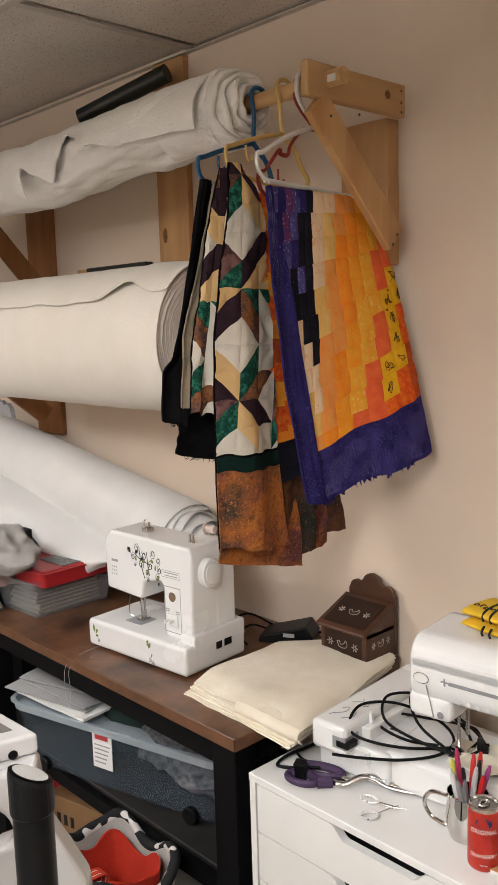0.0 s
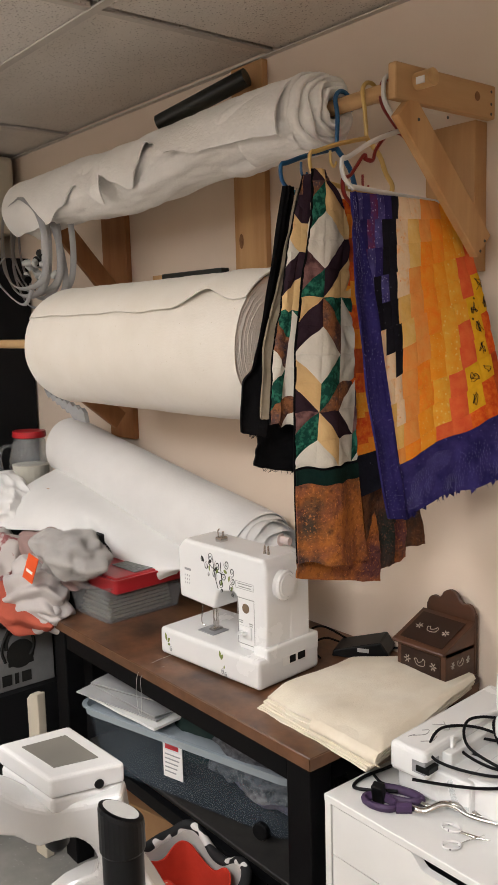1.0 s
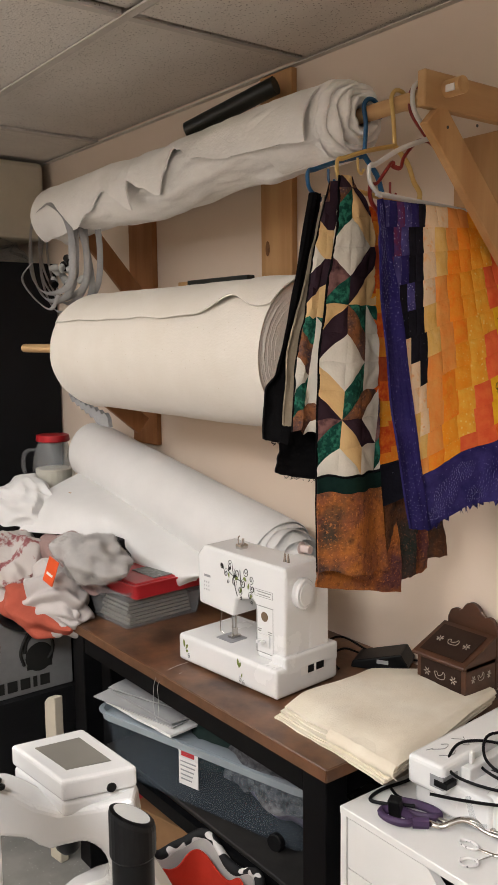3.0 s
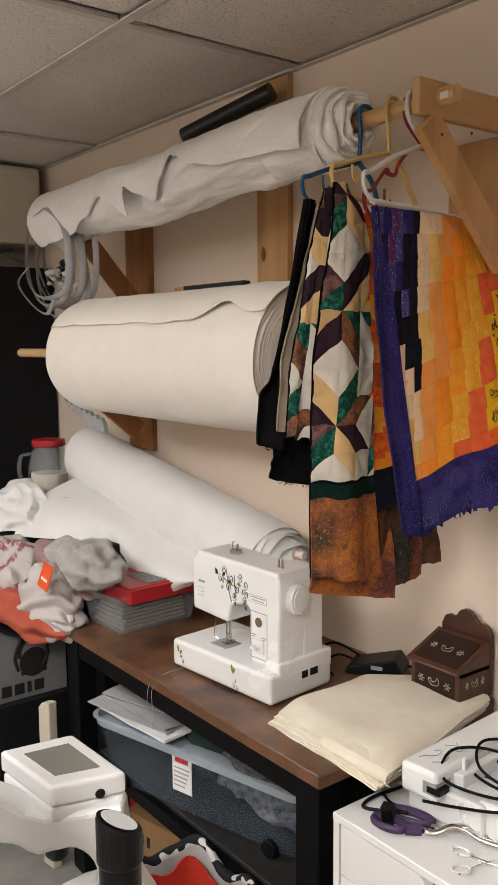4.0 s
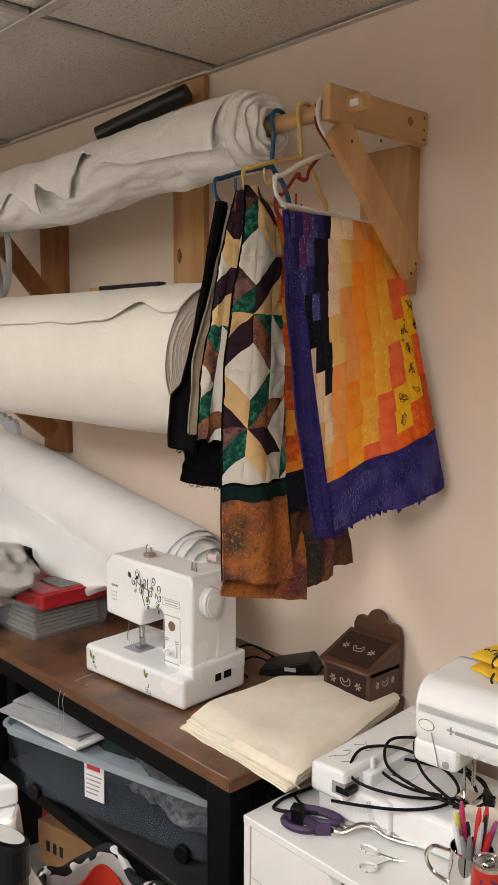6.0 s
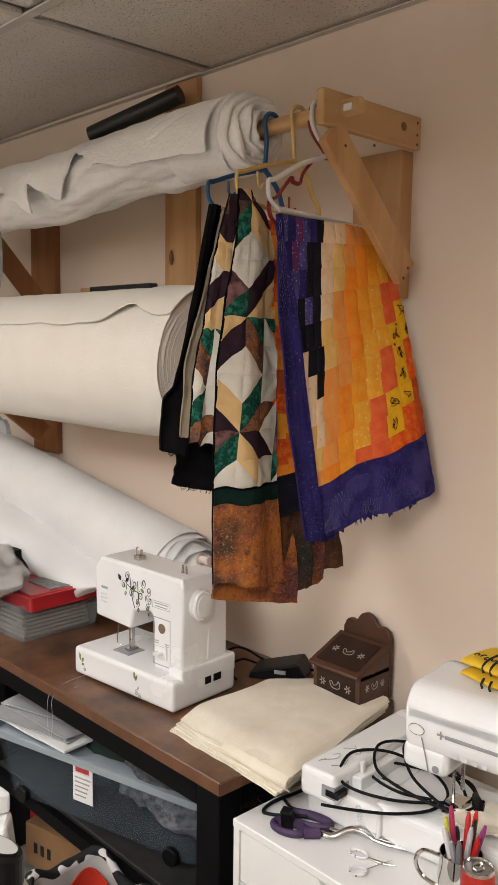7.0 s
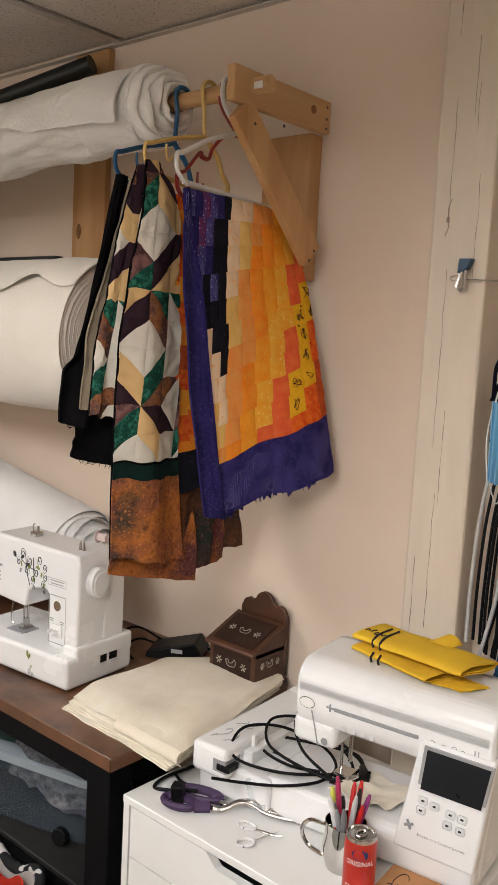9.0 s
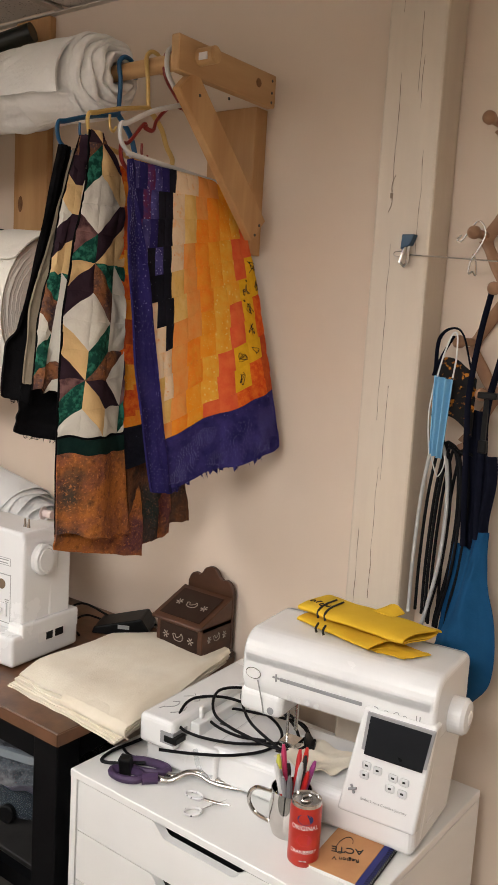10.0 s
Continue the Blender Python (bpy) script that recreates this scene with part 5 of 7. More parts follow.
# ---- the shelf under the table ----
bn = thing("storage_tub", (-1.795, 1.352, 0.3985), 14, "long cloudy plastic underbed tub on wheels holding fabric", "storage tub")
tw = part("body", moved(tub(bmesh.new(), 0.67, 0.28, 0.74, 0.33, 0.18, 0.003, 0.05), Matrix.Translation((0, 0, 0.012))), M_TUB, bn, "bluish cloudy plastic")
part("rim", moved(tub(bmesh.new(), 0.742, 0.332, 0.745, 0.335, 0.02, 0.004, 0.05), Matrix.Translation((0, 0, 0.172))), M_RIM, bn)
for x in (0.255, -0.255):
    part("wheel", lathem([(0, 0), (0.02, 0), (0.022, 0.003), (0.022, 0.016), (0, 0.018)], (x, -0.158, 0.022), 20, "y"), M_DARK, bn, "black wheel")
part("cover_label", boxm(-0.055, 0.012, -0.159, -0.157, 0.075, 0.175), M_WHITE, bn, "white product label")
bm = bmesh.new()
box(bm, -0.045, 0.0, -0.1605, -0.1592, 0.155, 0.168)
part("label_bar", bm, M_RED, bn, "red bar")
bm = bmesh.new()
for k in range(5):
    box(bm, -0.048, -0.01 + 0.004 * k, -0.1605, -0.1592, 0.09 + 0.012 * k, 0.093 + 0.012 * k)
part("label_bar", bm, M_GREY, bn)


def heap(cx, cy, cz, rx, ry, rz, seed, amp=0.25, fq=2.2, n=48, m=30, crease=0.0, floor_cut=-0.2, ridge=0.0, way=(0.3, 0.5, 0.8), waves=9.0):
    """A crumpled lump of cloth: a dome with creases."""
    def fn(u, v):
        a, b = 2 * math.pi * u, lerp(math.pi / 2, floor_cut, v)
        d = Vector((math.cos(a) * math.cos(b), math.sin(a) * math.cos(b), math.sin(b)))
        w = noise.noise(d * fq + Vector((seed, 0, 0)))
        w2 = 1 - abs(noise.noise(d * fq * 1.25 + Vector((0, seed, 0)))) * 2
        w3 = noise.noise(d * fq * 6 + Vector((0, 0, seed)))
        k = 1 + amp * w + 0.55 * crease * (w2 - 0.5) + 0.05 * amp * w3
        k += ridge * math.cos(0.75 * waves * d.dot(Vector(way)) + 3.5 * noise.noise(d * 1.5 + Vector((seed, seed, 0))))
        return (cx + rx * d.x * k, cy + ry * d.y * k, cz + rz * d.z * k)
    return sheet(fn, n, m)


M_FUR = mat("grey_fleece", (0.5, 0.475, 0.45), (0.38, 0.36, 0.34), 10, 0.95, bump=0.8, bump_scale=260, sheen=0.25, dist=0.003)
M_DKCLOTH = mat("dark_green_cloth", (0.01, 0.025, 0.022), (0.02, 0.035, 0.03), 10, 0.9, bump=0.3)
M_LILAC = mat("lilac_cloth", (0.3, 0.27, 0.36), (0.24, 0.21, 0.3), 9, 0.9, bump=0.3)
fb = thing("fabric_bundle", (-1.95, 1.37, 0.42), 0, "dark green fabric bundled in the tub", "fabric", "fabric in the tub")
part("cloth", rel(heap(-1.88, 1.375, 0.52, 0.26, 0.13, 0.125, 1.0, 0.25, 2.4, crease=0.25, ridge=0.06), fb), M_DKCLOTH, fb, smooth=True)
fb = thing("fabric_bundle", (-1.62, 1.42, 0.42), 0, "grey mottled fabric bundled in the tub", "fabric", "fabric in the tub")
part("cloth", rel(heap(-1.62, 1.375, 0.53, 0.18, 0.125, 0.13, 4.0, 0.2, 2.4, crease=0.25, ridge=0.06), fb), mat("grey_mottle", (0.17, 0.17, 0.18), (0.05, 0.05, 0.055), 60, 0.9), fb, smooth=True)
fb = thing("fabric_bundle", (-1.6, 1.35, 0.42), 0, "lilac fabric seen through the tub's side", "fabric", "fabric in the tub")
part("cloth", rel(heap(-1.60, 1.385, 0.465, 0.13, 0.065, 0.06, 7.0, 0.25, 2.0, crease=0.1, floor_cut=-0.8), fb), M_LILAC, fb, smooth=True)
pp = thing("paper_folders", (-2.0, 1.23, 0.59), 10, "grey and white paper folders lying across the tub", "papers")
for k, (w, d, z, dx, dy, rz, m) in enumerate(((0.30, 0.2, 0.0, 0.02, 0.02, -4, M_WHITE), (0.32, 0.21, 0.012, -0.02, 0.03, 3, M_STRAP), (0.3, 0.2, 0.02, 0.0, 0.05, -6, M_STRAP), (0.28, 0.17, 0.03, -0.03, 0.06, 8, M_STRAP))):
    bm = sheet(lambda u, v: (lerp(-w / 2, w / 2, u), lerp(-d / 2, d / 2, v), 0.008 * math.sin(3 * u + k) * v + 0.003 * wob(u * 3, v * 3, k)), 14, 8, 0.007 if k == 0 else 0.003)
    part("folder", moved(bm, pose(dx, dy, 0.006 + z, 0, 0, rz)), m, pp, smooth=False)

# ---- on the drawer unit: embroidery machine ----
m2 = thing("embroidery_machine", (-0.525, 1.385, CAB), 6, "white computerised sewing and embroidery machine on the drawer unit", "sewing machine", "sewing machines")
part("base", boxm(-0.415, 0.0, -0.055, 0.14, 0.004, 0.076, bevel=0.014, seg=4), M_PLASTIC, m2)
part("column", prismm([(-0.145, 0.012), (0.0, 0.012), (0.018, 0.26), (-0.10, 0.26)], -0.03, 0.135, "y", bevel=0.012, seg=3), M_PLASTIC, m2)
sec = [(-0.045, 0.205), (-0.056, 0.232), (-0.056, 0.272)] + arc(-0.012, 0.278, 0.044, 180, 95, 7) + [(0.1, 0.324)] + arc(0.105, 0.3, 0.022, 80, 0, 5) + [(0.126, 0.205)]
part("head", prismm(sec, -0.352, 0.018, "x", bevel=0.010, seg=4), M_PLASTIC, m2, "long rounded arm")
part("nose", boxm(-0.358, -0.268, -0.05, 0.1, 0.166, 0.215, bevel=0.014, seg=4), M_PLASTIC, m2, "needle head")
fp = part("front_panel", prismm([(-0.140, 0.05), (0.002, 0.05), (0.025, 0.25), (-0.104, 0.25)], -0.062, -0.031, "y", bevel=0.006, seg=3), M_PLASTIC, m2, "control panel with raised edge")
bm = bmesh.new()
scr = [(-0.096, 0.168), (0.007, 0.168), (0.018, 0.238), (-0.089, 0.238)]
part("screen_frame", prismm([(a - 0.006 * (1 if a < -0.07 else -1), b + (0.006 if b > 0.15 else -0.006)) for a, b in scr], -0.0645, -0.0605, "y", bevel=0.001, seg=1), mat("silver_frame", (0.45, 0.45, 0.46), rough=0.35, metal=0.4, bump=0), fp)
part("screen", prismm(scr, -0.0658, -0.0646, "y"), M_SCREEN, fp, "dark touch screen, switched off")
M_BTN = mat("button_outline", (0.66, 0.66, 0.66), rough=0.5, bump=0)
for bxx, bz in ((-0.09, 0.148), (-0.07, 0.145), (-0.093, 0.13), (-0.042, 0.141), (-0.022, 0.14), (-0.046, 0.121), (-0.024, 0.119)):
    b_ = part("button", boxm(bxx - 0.008, bxx + 0.008, -0.0645, -0.0615, bz - 0.007, bz + 0.007, bevel=0.003), M_BTN, fp)
    part("symbol", boxm(bxx - 0.0025, bxx + 0.0025, -0.0655, -0.0646, bz - 0.001, bz + 0.002), M_INK, b_)
bm = bmesh.new()
for a in range(4):
    tube(bm, [(-0.112, -0.063, 0.098), (-0.112 + 0.008 * math.cos(a * 1.57 + 0.4), -0.063, 0.098 + 0.008 * math.sin(a * 1.57 + 0.4))], 0.0025, 5)
part("emblem", bm, M_GREY, fp, "small grey flower emblem")
part("slogan", moved(words("Embark on a Creative Journey", 0.0068, 0.0002), Matrix.Translation((-0.055, -0.0632, 0.086)) @ Matrix.Rotation(math.radians(90), 4, "X")), M_SEAM, fp)
part("slot", boxm(-0.27, -0.11, -0.0585, -0.054, 0.246, 0.2525, bevel=0.001, seg=1), M_GREY, m2, "grey slide slot")
bm = bmesh.new()
for a in range(4):
    tube(bm, [(-0.278, -0.0565, 0.25), (-0.278 + 0.007 * math.cos(a * 1.57), -0.0565, 0.25 + 0.007 * math.sin(a * 1.57))], 0.0018, 5)
part("emblem", bm, M_GREY, m2)
bm = bmesh.new()
tube(bm, spline([(-0.088 + 0.006 * k, -0.0568, 0.2485 + 0.0035 * math.sin(2.2 * k) + 0.004 * (k in (0, 7))) for k in range(12)], 5), 0.0007, 4)
for k in (0, 1):
    box(bm, -0.014 + 0.006 * k, -0.0125 + 0.006 * k, -0.0573, -0.0563, 0.243, 0.258)
part("script_mark", bm, M_GREY, m2, "grey script mark")
bm = lathem([(0, 0), (0.016, 0), (0.0155, 0.0015), (0, 0.0015)], (0, 0, 0), 24, "y")
part("badge", moved(bm, Matrix.Translation((-0.325, -0.0575, 0.247)) @ Matrix.Diagonal((1, 1, 0.66, 1))), M_STEEL, m2, "oval silver badge")
bm = lathem([(0, 0), (0.0145, 0), (0.014, 0.0022), (0, 0.0022)], (0, 0, 0), 24, "y")
part("badge_plate", moved(bm, Matrix.Translation((-0.325, -0.0585, 0.247)) @ Matrix.Diagonal((1, 1, 0.62, 1))), M_WHITE, m2)
part("head_seam", tubem(spline([(-0.315, -0.0568, 0.235), (-0.308, -0.0525, 0.2), (-0.302, -0.0515, 0.172)], 6), 0.0012, 6), M_SEAM, m2)
part("lens", lathem([(0, 0), (0.007, 0), (0.006, 0.002), (0, 0.002)], (-0.288, -0.0525, 0.182), 14, "y"), M_GREY, m2)
for k in range(4):
    part("button", lathem([(0, 0), (0.005, 0), (0.004, 0.002), (0, 0.002)], (-0.25 + 0.018 * k, -0.0545, 0.219), 12, "y"), M_BTN, m2)
hw = part("hand_wheel", lathem([(0, 0), (0.029, 0), (0.032, 0.004), (0.032, 0.028), (0.027, 0.034), (0.015, 0.036), (0, 0.036)], (0.012, 0.04, 0.235), 34, "x"), M_PLASTIC, m2)
part("dial", lathem([(0, 0), (0.013, 0), (0.011, 0.002), (0, 0.002)], (0.048, 0.04, 0.235), 24, "x"), M_WHITE, hw)
bm = bmesh.new()
for k in range(10):
    box(bm, 0.001, 0.0035, 0.0, 0.03, 0.045 + 0.007 * k, 0.048 + 0.007 * k)
part("vent", bm, M_BTN, m2)
part("socket", boxm(0.001, 0.005, 0.09, 0.115, 0.085, 0.115), M_DARK, m2, "black power socket")
bm = bmesh.new()
tube(bm, [(-0.287, 0.02, 0.2), (-0.287, 0.02, 0.1)], 0.003, 8)
tube(bm, [(-0.272, 0.025, 0.2), (-0.272, 0.025, 0.12)], 0.004, 8)
box(bm, -0.295, -0.262, 0.005, 0.04, 0.088, 0.1)
box(bm, -0.285, -0.255, 0.01, 0.03, 0.185, 0.2, bevel=0.003)
box(bm, -0.3, -0.24, 0.0, 0.06, 0.0758, 0.0775)
part("presser_foot", bm, M_STEEL, m2, "steel needle bar, foot and plate", smooth=False)

em = thing("embroidery_unit", (-1.03, 1.41, CAB), 4, "white embroidery arm unit with carriage beside the machine", "embroidery unit")
part("bed", boxm(-0.055, 0.115, -0.14, 0.18, 0.004, 0.072, bevel=0.008, seg=3), M_PLASTIC, em)
part("arm", boxm(-0.055, 0.03, -0.165, 0.20, 0.052, 0.112, bevel=0.01, seg=3), M_PLASTIC, em)
ca = part("carriage", boxm(0.03, 0.052, -0.11, 0.11, 0.07, 0.098, bevel=0.003), M_PLASTIC, em)
part("lever", boxm(0.034, 0.042, -0.09, -0.08, 0.098, 0.122, bevel=0.002), M_WHITE, ca)
part("recess", boxm(0.0005, 0.0308, -0.1662, -0.12, 0.068, 0.092), M_GREY, em, "grey recess with a connector")
part("connector", boxm(0.01, 0.04, -0.168, -0.135, 0.072, 0.085, bevel=0.002), M_DARK, em)
part("groove", boxm(0.045, 0.115, -0.04, -0.036, 0.072, 0.0728), M_DARK, em)
bm = bmesh.new()
for pts in ([(-0.03, -0.12), (-0.015, -0.1), (-0.02, -0.08), (-0.03, -0.09)], [(-0.005, -0.13), (0.01, -0.11), (0.005, -0.09)], [(-0.03, -0.055), (-0.01, -0.04), (0.008, -0.05), (0.0, -0.06)], [(-0.02, -0.03), (0.0, -0.045), (0.012, -0.03)], [(-0.035, -0.13), (-0.03, -0.115)]):
    tube(bm, spline([(a, b, 0.1126) for a, b in pts], 5), 0.0008, 4)
part("etched_drawing", bm, M_SEAM, em, "thin grey line drawing")

# black cords piled on the machine bed
co = thing("coiled_cord", (-0.92, 1.40, CAB + 0.08), 0, "black power cord coiled loosely on the machine bed", "cord")
random.seed(11)
bm = bmesh.new()
loop = [(-0.98, 1.20, 0.805), (-0.93, 1.235, 0.802), (-0.87, 1.28, 0.803), (-0.83, 1.34, 0.806), (-0.84, 1.40, 0.81), (-0.9, 1.43, 0.82), (-0.98, 1.40, 0.84), (-1.02, 1.33, 0.845), (-0.99, 1.27, 0.82), (-0.9, 1.30, 0.81),
        (-0.82, 1.38, 0.808), (-0.80, 1.43, 0.812), (-0.86, 1.46, 0.82), (-0.95, 1.46, 0.845), (-1.0, 1.40, 0.85), (-0.96, 1.34, 0.83), (-0.86, 1.33, 0.82), (-0.79, 1.36, 0.81), (-0.77, 1.41, 0.82)]
tube(bm, spline(loop, 8), 0.003, 7)
for k in range(1):
    cx, cy, rx, ry, a0 = -0.9 + 0.035 * wob(k * 1.7, 2), 1.40 + 0.03 * wob(k * 2.3, 5), 0.11 - 0.012 * k, 0.05 + 0.008 * (k % 2), 0.5 * k
    tube(bm, spline([(cx + rx * math.cos(t) * math.cos(a0) * 0.9 - ry * math.sin(t) * math.sin(0.6), cy + ry * math.sin(t) + 0.35 * rx * math.cos(t), 0.809 + 0.006 * k + 0.008 * wob(t, k)) for t in [0.55 * j + k for j in range(10 + k % 2)]], 6), 0.003, 7)
tube(bm, spline([(-0.80, 1.35, 0.806), (-0.9, 1.37, 0.83), (-0.97, 1.44, 0.845), (-0.93, 1.47, 0.83), (-0.84, 1.44, 0.815), (-0.78, 1.38, 0.806)], 8), 0.003, 7)
part("cord", rel(bm, co), M_CORD, co, smooth=True)
part("plug", rel(tubem([(-0.80, 1.43, 0.812), (-0.775, 1.40, 0.812), (-0.765, 1.385, 0.811)], 0.011, 8, radii=[0.006, 0.012, 0.009]), co), M_DARK, co, smooth=True)
co2 = thing("coiled_cord", (-1.1, 1.25, CAB), 0, "black cord with a plug beside the embroidery unit", "cord")
bm = bmesh.new()
tube(bm, spline([(-1.05, 1.24, 0.735), (-1.10, 1.21, 0.728), (-1.13, 1.2, 0.727), (-1.14, 1.24, 0.728), (-1.13, 1.30, 0.73), (-1.12, 1.38, 0.735)], 7), 0.0035, 7)
tube(bm, spline([(-1.13, 1.26, 0.728), (-1.10, 1.25, 0.728), (-1.06, 1.26, 0.73)], 6), 0.003, 7)
part("cord", rel(bm, co2), M_CORD, co2, smooth=True)
part("plug", rel(moved(boxm(-0.012, 0.012, -0.01, 0.01, 0, 0.04, bevel=0.003), pose(-1.065, 1.205, 0.722, 14, 0, 20)), co2), M_DARK, co2)

# scissors
sc = thing("scissors", (-0.97, 1.25, CAB), 0, "bent embroidery scissors with purple plastic grips", "scissors")


def ring(cx, cy, rx, ry, a, z, r, n=26, flat=0.8):
    c, s = math.cos(a), math.sin(a)
    return tubem([(cx + rx * math.cos(t) * c - ry * math.sin(t) * s, cy + rx * math.cos(t) * s + ry * math.sin(t) * c, z) for t in [2 * math.pi * k / n for k in range(n)]], r, 8, closed=True, flat=flat)


part("grip", rel(ring(-1.045, 1.238, 0.046, 0.018, 0.35, CAB + 0.009, 0.0085), sc), M_PURPLE, sc, "purple finger loop", smooth=True)
part("grip", rel(ring(-1.052, 1.192, 0.032, 0.018, 0.3, CAB + 0.009, 0.0085), sc), M_PURPLE, sc, "purple thumb loop", smooth=True)
part("grip_joint", rel(tubem([(-1.02, 1.20, CAB + 0.009), (-1.0, 1.222, CAB + 0.009)], 0.011, 8), sc), M_PURPLE, sc, smooth=True)
bm = bmesh.new()
tube(bm, spline([(-1.0, 1.222, CAB + 0.009), (-0.975, 1.228, CAB + 0.012), (-0.955, 1.255, CAB + 0.024), (-0.935, 1.27, CAB + 0.022), (-0.9, 1.285, CAB + 0.010), (-0.805, 1.338, CAB + 0.004)], 6), 0.006, 8, flat=0.45, radii=None)
tube(bm, spline([(-1.0, 1.245, CAB + 0.009), (-0.97, 1.245, CAB + 0.015), (-0.94, 1.27, CAB + 0.026), (-0.9, 1.29, CAB + 0.013), (-0.81, 1.34, CAB + 0.007)], 6), 0.0055, 8, flat=0.45)
part("blade", rel(bm, sc), M_STEEL, sc, "steel blades and shanks", smooth=True)
part("rivet", rel(lathem([(0.006, 0), (0.005, 0.003), (0, 0.0035)], (-0.905, 1.287, CAB + 0.016), 12), sc), M_STEEL, sc)
s2 = thing("scissors", (-0.9, 1.22, CAB), 0, "small open thread snips with white speckled handles", "scissors")
M_SPECK = mat("speckled_handle", (0.75, 0.73, 0.72), (0.7, 0.68, 0.67), 20, 0.4, bump=0, speck=((0.05, 0.04, 0.05), 130.0, 0.22))
part("handle", rel(ring(-0.915, 1.232, 0.018, 0.0105, 0.1, CAB + 0.004, 0.0028), s2), M_SPECK, s2, smooth=True)
part("handle", rel(ring(-0.882, 1.19, 0.0155, 0.0125, 0.9, CAB + 0.004, 0.0028), s2), M_SPECK, s2, smooth=True)
bm = bmesh.new()
tube(bm, [(-0.898, 1.233, CAB + 0.004), (-0.867, 1.24, CAB + 0.004), (-0.845, 1.253, CAB + 0.003)], 0.003, 6, flat=0.4, radii=[0.002, 0.003, 0.0004])
tube(bm, [(-0.876, 1.203, CAB + 0.004), (-0.868, 1.236, CAB + 0.004), (-0.862, 1.262, CAB + 0.003)], 0.003, 6, flat=0.4, radii=[0.002, 0.003, 0.0004])
part("blade", rel(bm, s2), M_STEEL, s2, smooth=True)
tg = thing("cable_tag", (-0.9, 1.27, CAB), 0, "translucent ribbed plastic cable tag", "tag")
part("strap", rel(tubem(spline([(-0.93, 1.245, CAB + 0.085), (-0.92, 1.247, CAB + 0.05), (-0.915, 1.262, CAB + 0.03), (-0.905, 1.27, CAB + 0.028)], 10), 0.004, 6, flat=0.3, radii=[0.004 + 0.0015 * (k % 2) for k in range(31)]), tg), M_TUBCLEAR, tg)

# mug with pens
mg = thing("pen_mug", (-0.722, 1.262, CAB), 0, "polished metal mug full of pens and markers", "mug")
part("cup", lathem([(0.026, 0), (0.031, 0.003), (0.036, 0.02), (0.038, 0.04), (0.035, 0.07), (0.036, 0.084), (0.0345, 0.084), (0.033, 0.07), (0.034, 0.04), (0.0, 0.006)], (0, 0, 0), 32), M_CHROME, mg, "polished steel cup", smooth=True)
part("handle", tubem(spline([(-0.03, -0.016, 0.072), (-0.055, -0.03, 0.075), (-0.066, -0.035, 0.055), (-0.056, -0.03, 0.03), (-0.032, -0.018, 0.016)], 7), 0.0038, 8), M_CHROME, mg, smooth=True)
random.seed(3)
INKS = [(0.62, 0.02, 0.02), (0.012, 0.012, 0.012), (0.3, 0.3, 0.31), (0.35, 0.05, 0.22), (0.65, 0.62, 0.1), (0.5, 0.5, 0.5), (0.62, 0.03, 0.03), (0.75, 0.74, 0.72), (0.02, 0.02, 0.02), (0.5, 0.04, 0.12), (0.16, 0.16, 0.17), (0.6, 0.03, 0.02), (0.4, 0.4, 0.42)]
PENS = [mat("pen_plastic", c, rough=0.35, bump=0) for c in INKS]
for k, m in enumerate(PENS):
    a = k * 2.4
    r0, r1 = 0.016 * random.random(), 0.02 + 0.02 * random.random()
    top = Vector((r1 * math.cos(a), r1 * math.sin(a), 0.1 + 0.045 * random.random()))
    pn = thing("pen", mg.matrix_basis.translation + Vector((0, 0, 0.008)), 0, "marker pen standing in the metal mug", "pen", "pens in the mug")
    p0 = Vector((r0 * math.cos(a), r0 * math.sin(a), 0.004))
    part("barrel", tubem([p0, p0.lerp(top, 0.55)], 0.0042, 8), PENS[(k * 5 + 2) % len(PENS)], pn, smooth=True)
    part("cap", tubem([p0.lerp(top, 0.55), p0.lerp(top, 0.9), top], 0.005, 8, radii=[0.0052, 0.0048, 0.0025]), m, pn, smooth=True)

# drink can
cn = thing("drink_can", (-0.661, 1.214, CAB), 0, "red and silver slim drink can on the drawer unit", "can")
M_CANRED = mat("can_red", (0.5, 0.035, 0.02), (0.42, 0.025, 0.014), 40, 0.3, bump=0, metal=0.2)
part("body", lathem([(0.022, 0), (0.026, 0.004), (0.0265, 0.01), (0.0265, 0.098), (0.025, 0.104)], (0, 0, 0), 32), M_CANRED, cn, "red printed side", smooth=True)
part("rim", lathem([(0.025, 0.104), (0.0235, 0.109), (0.0245, 0.111), (0.023, 0.1115), (0.0215, 0.1075), (0, 0.1075)], (0, 0, 0), 32), M_STEEL, cn, "silver lid", smooth=True)
part("pull_tab", moved(tubem([(0.007 * math.cos(t), 0.011 * math.sin(t), 0) for t in [k * 0.4 for k in range(16)]], 0.002, 6, closed=True), Matrix.Translation((0, 0, 0.1095))), M_STEEL, cn)
AIM = math.degrees(math.atan2(0.093 - 1.214, 0.014 + 0.661)) + 90


def on_can(bm, z, r=0.0268):
    for v in bm.verts:
        a = v.co.x / r
        v.co = Vector((r * math.sin(a), -(r + v.co.z) * math.cos(a), z + v.co.y))
    return moved(bm, Matrix.Rotation(math.radians(AIM), 4, "Z"))


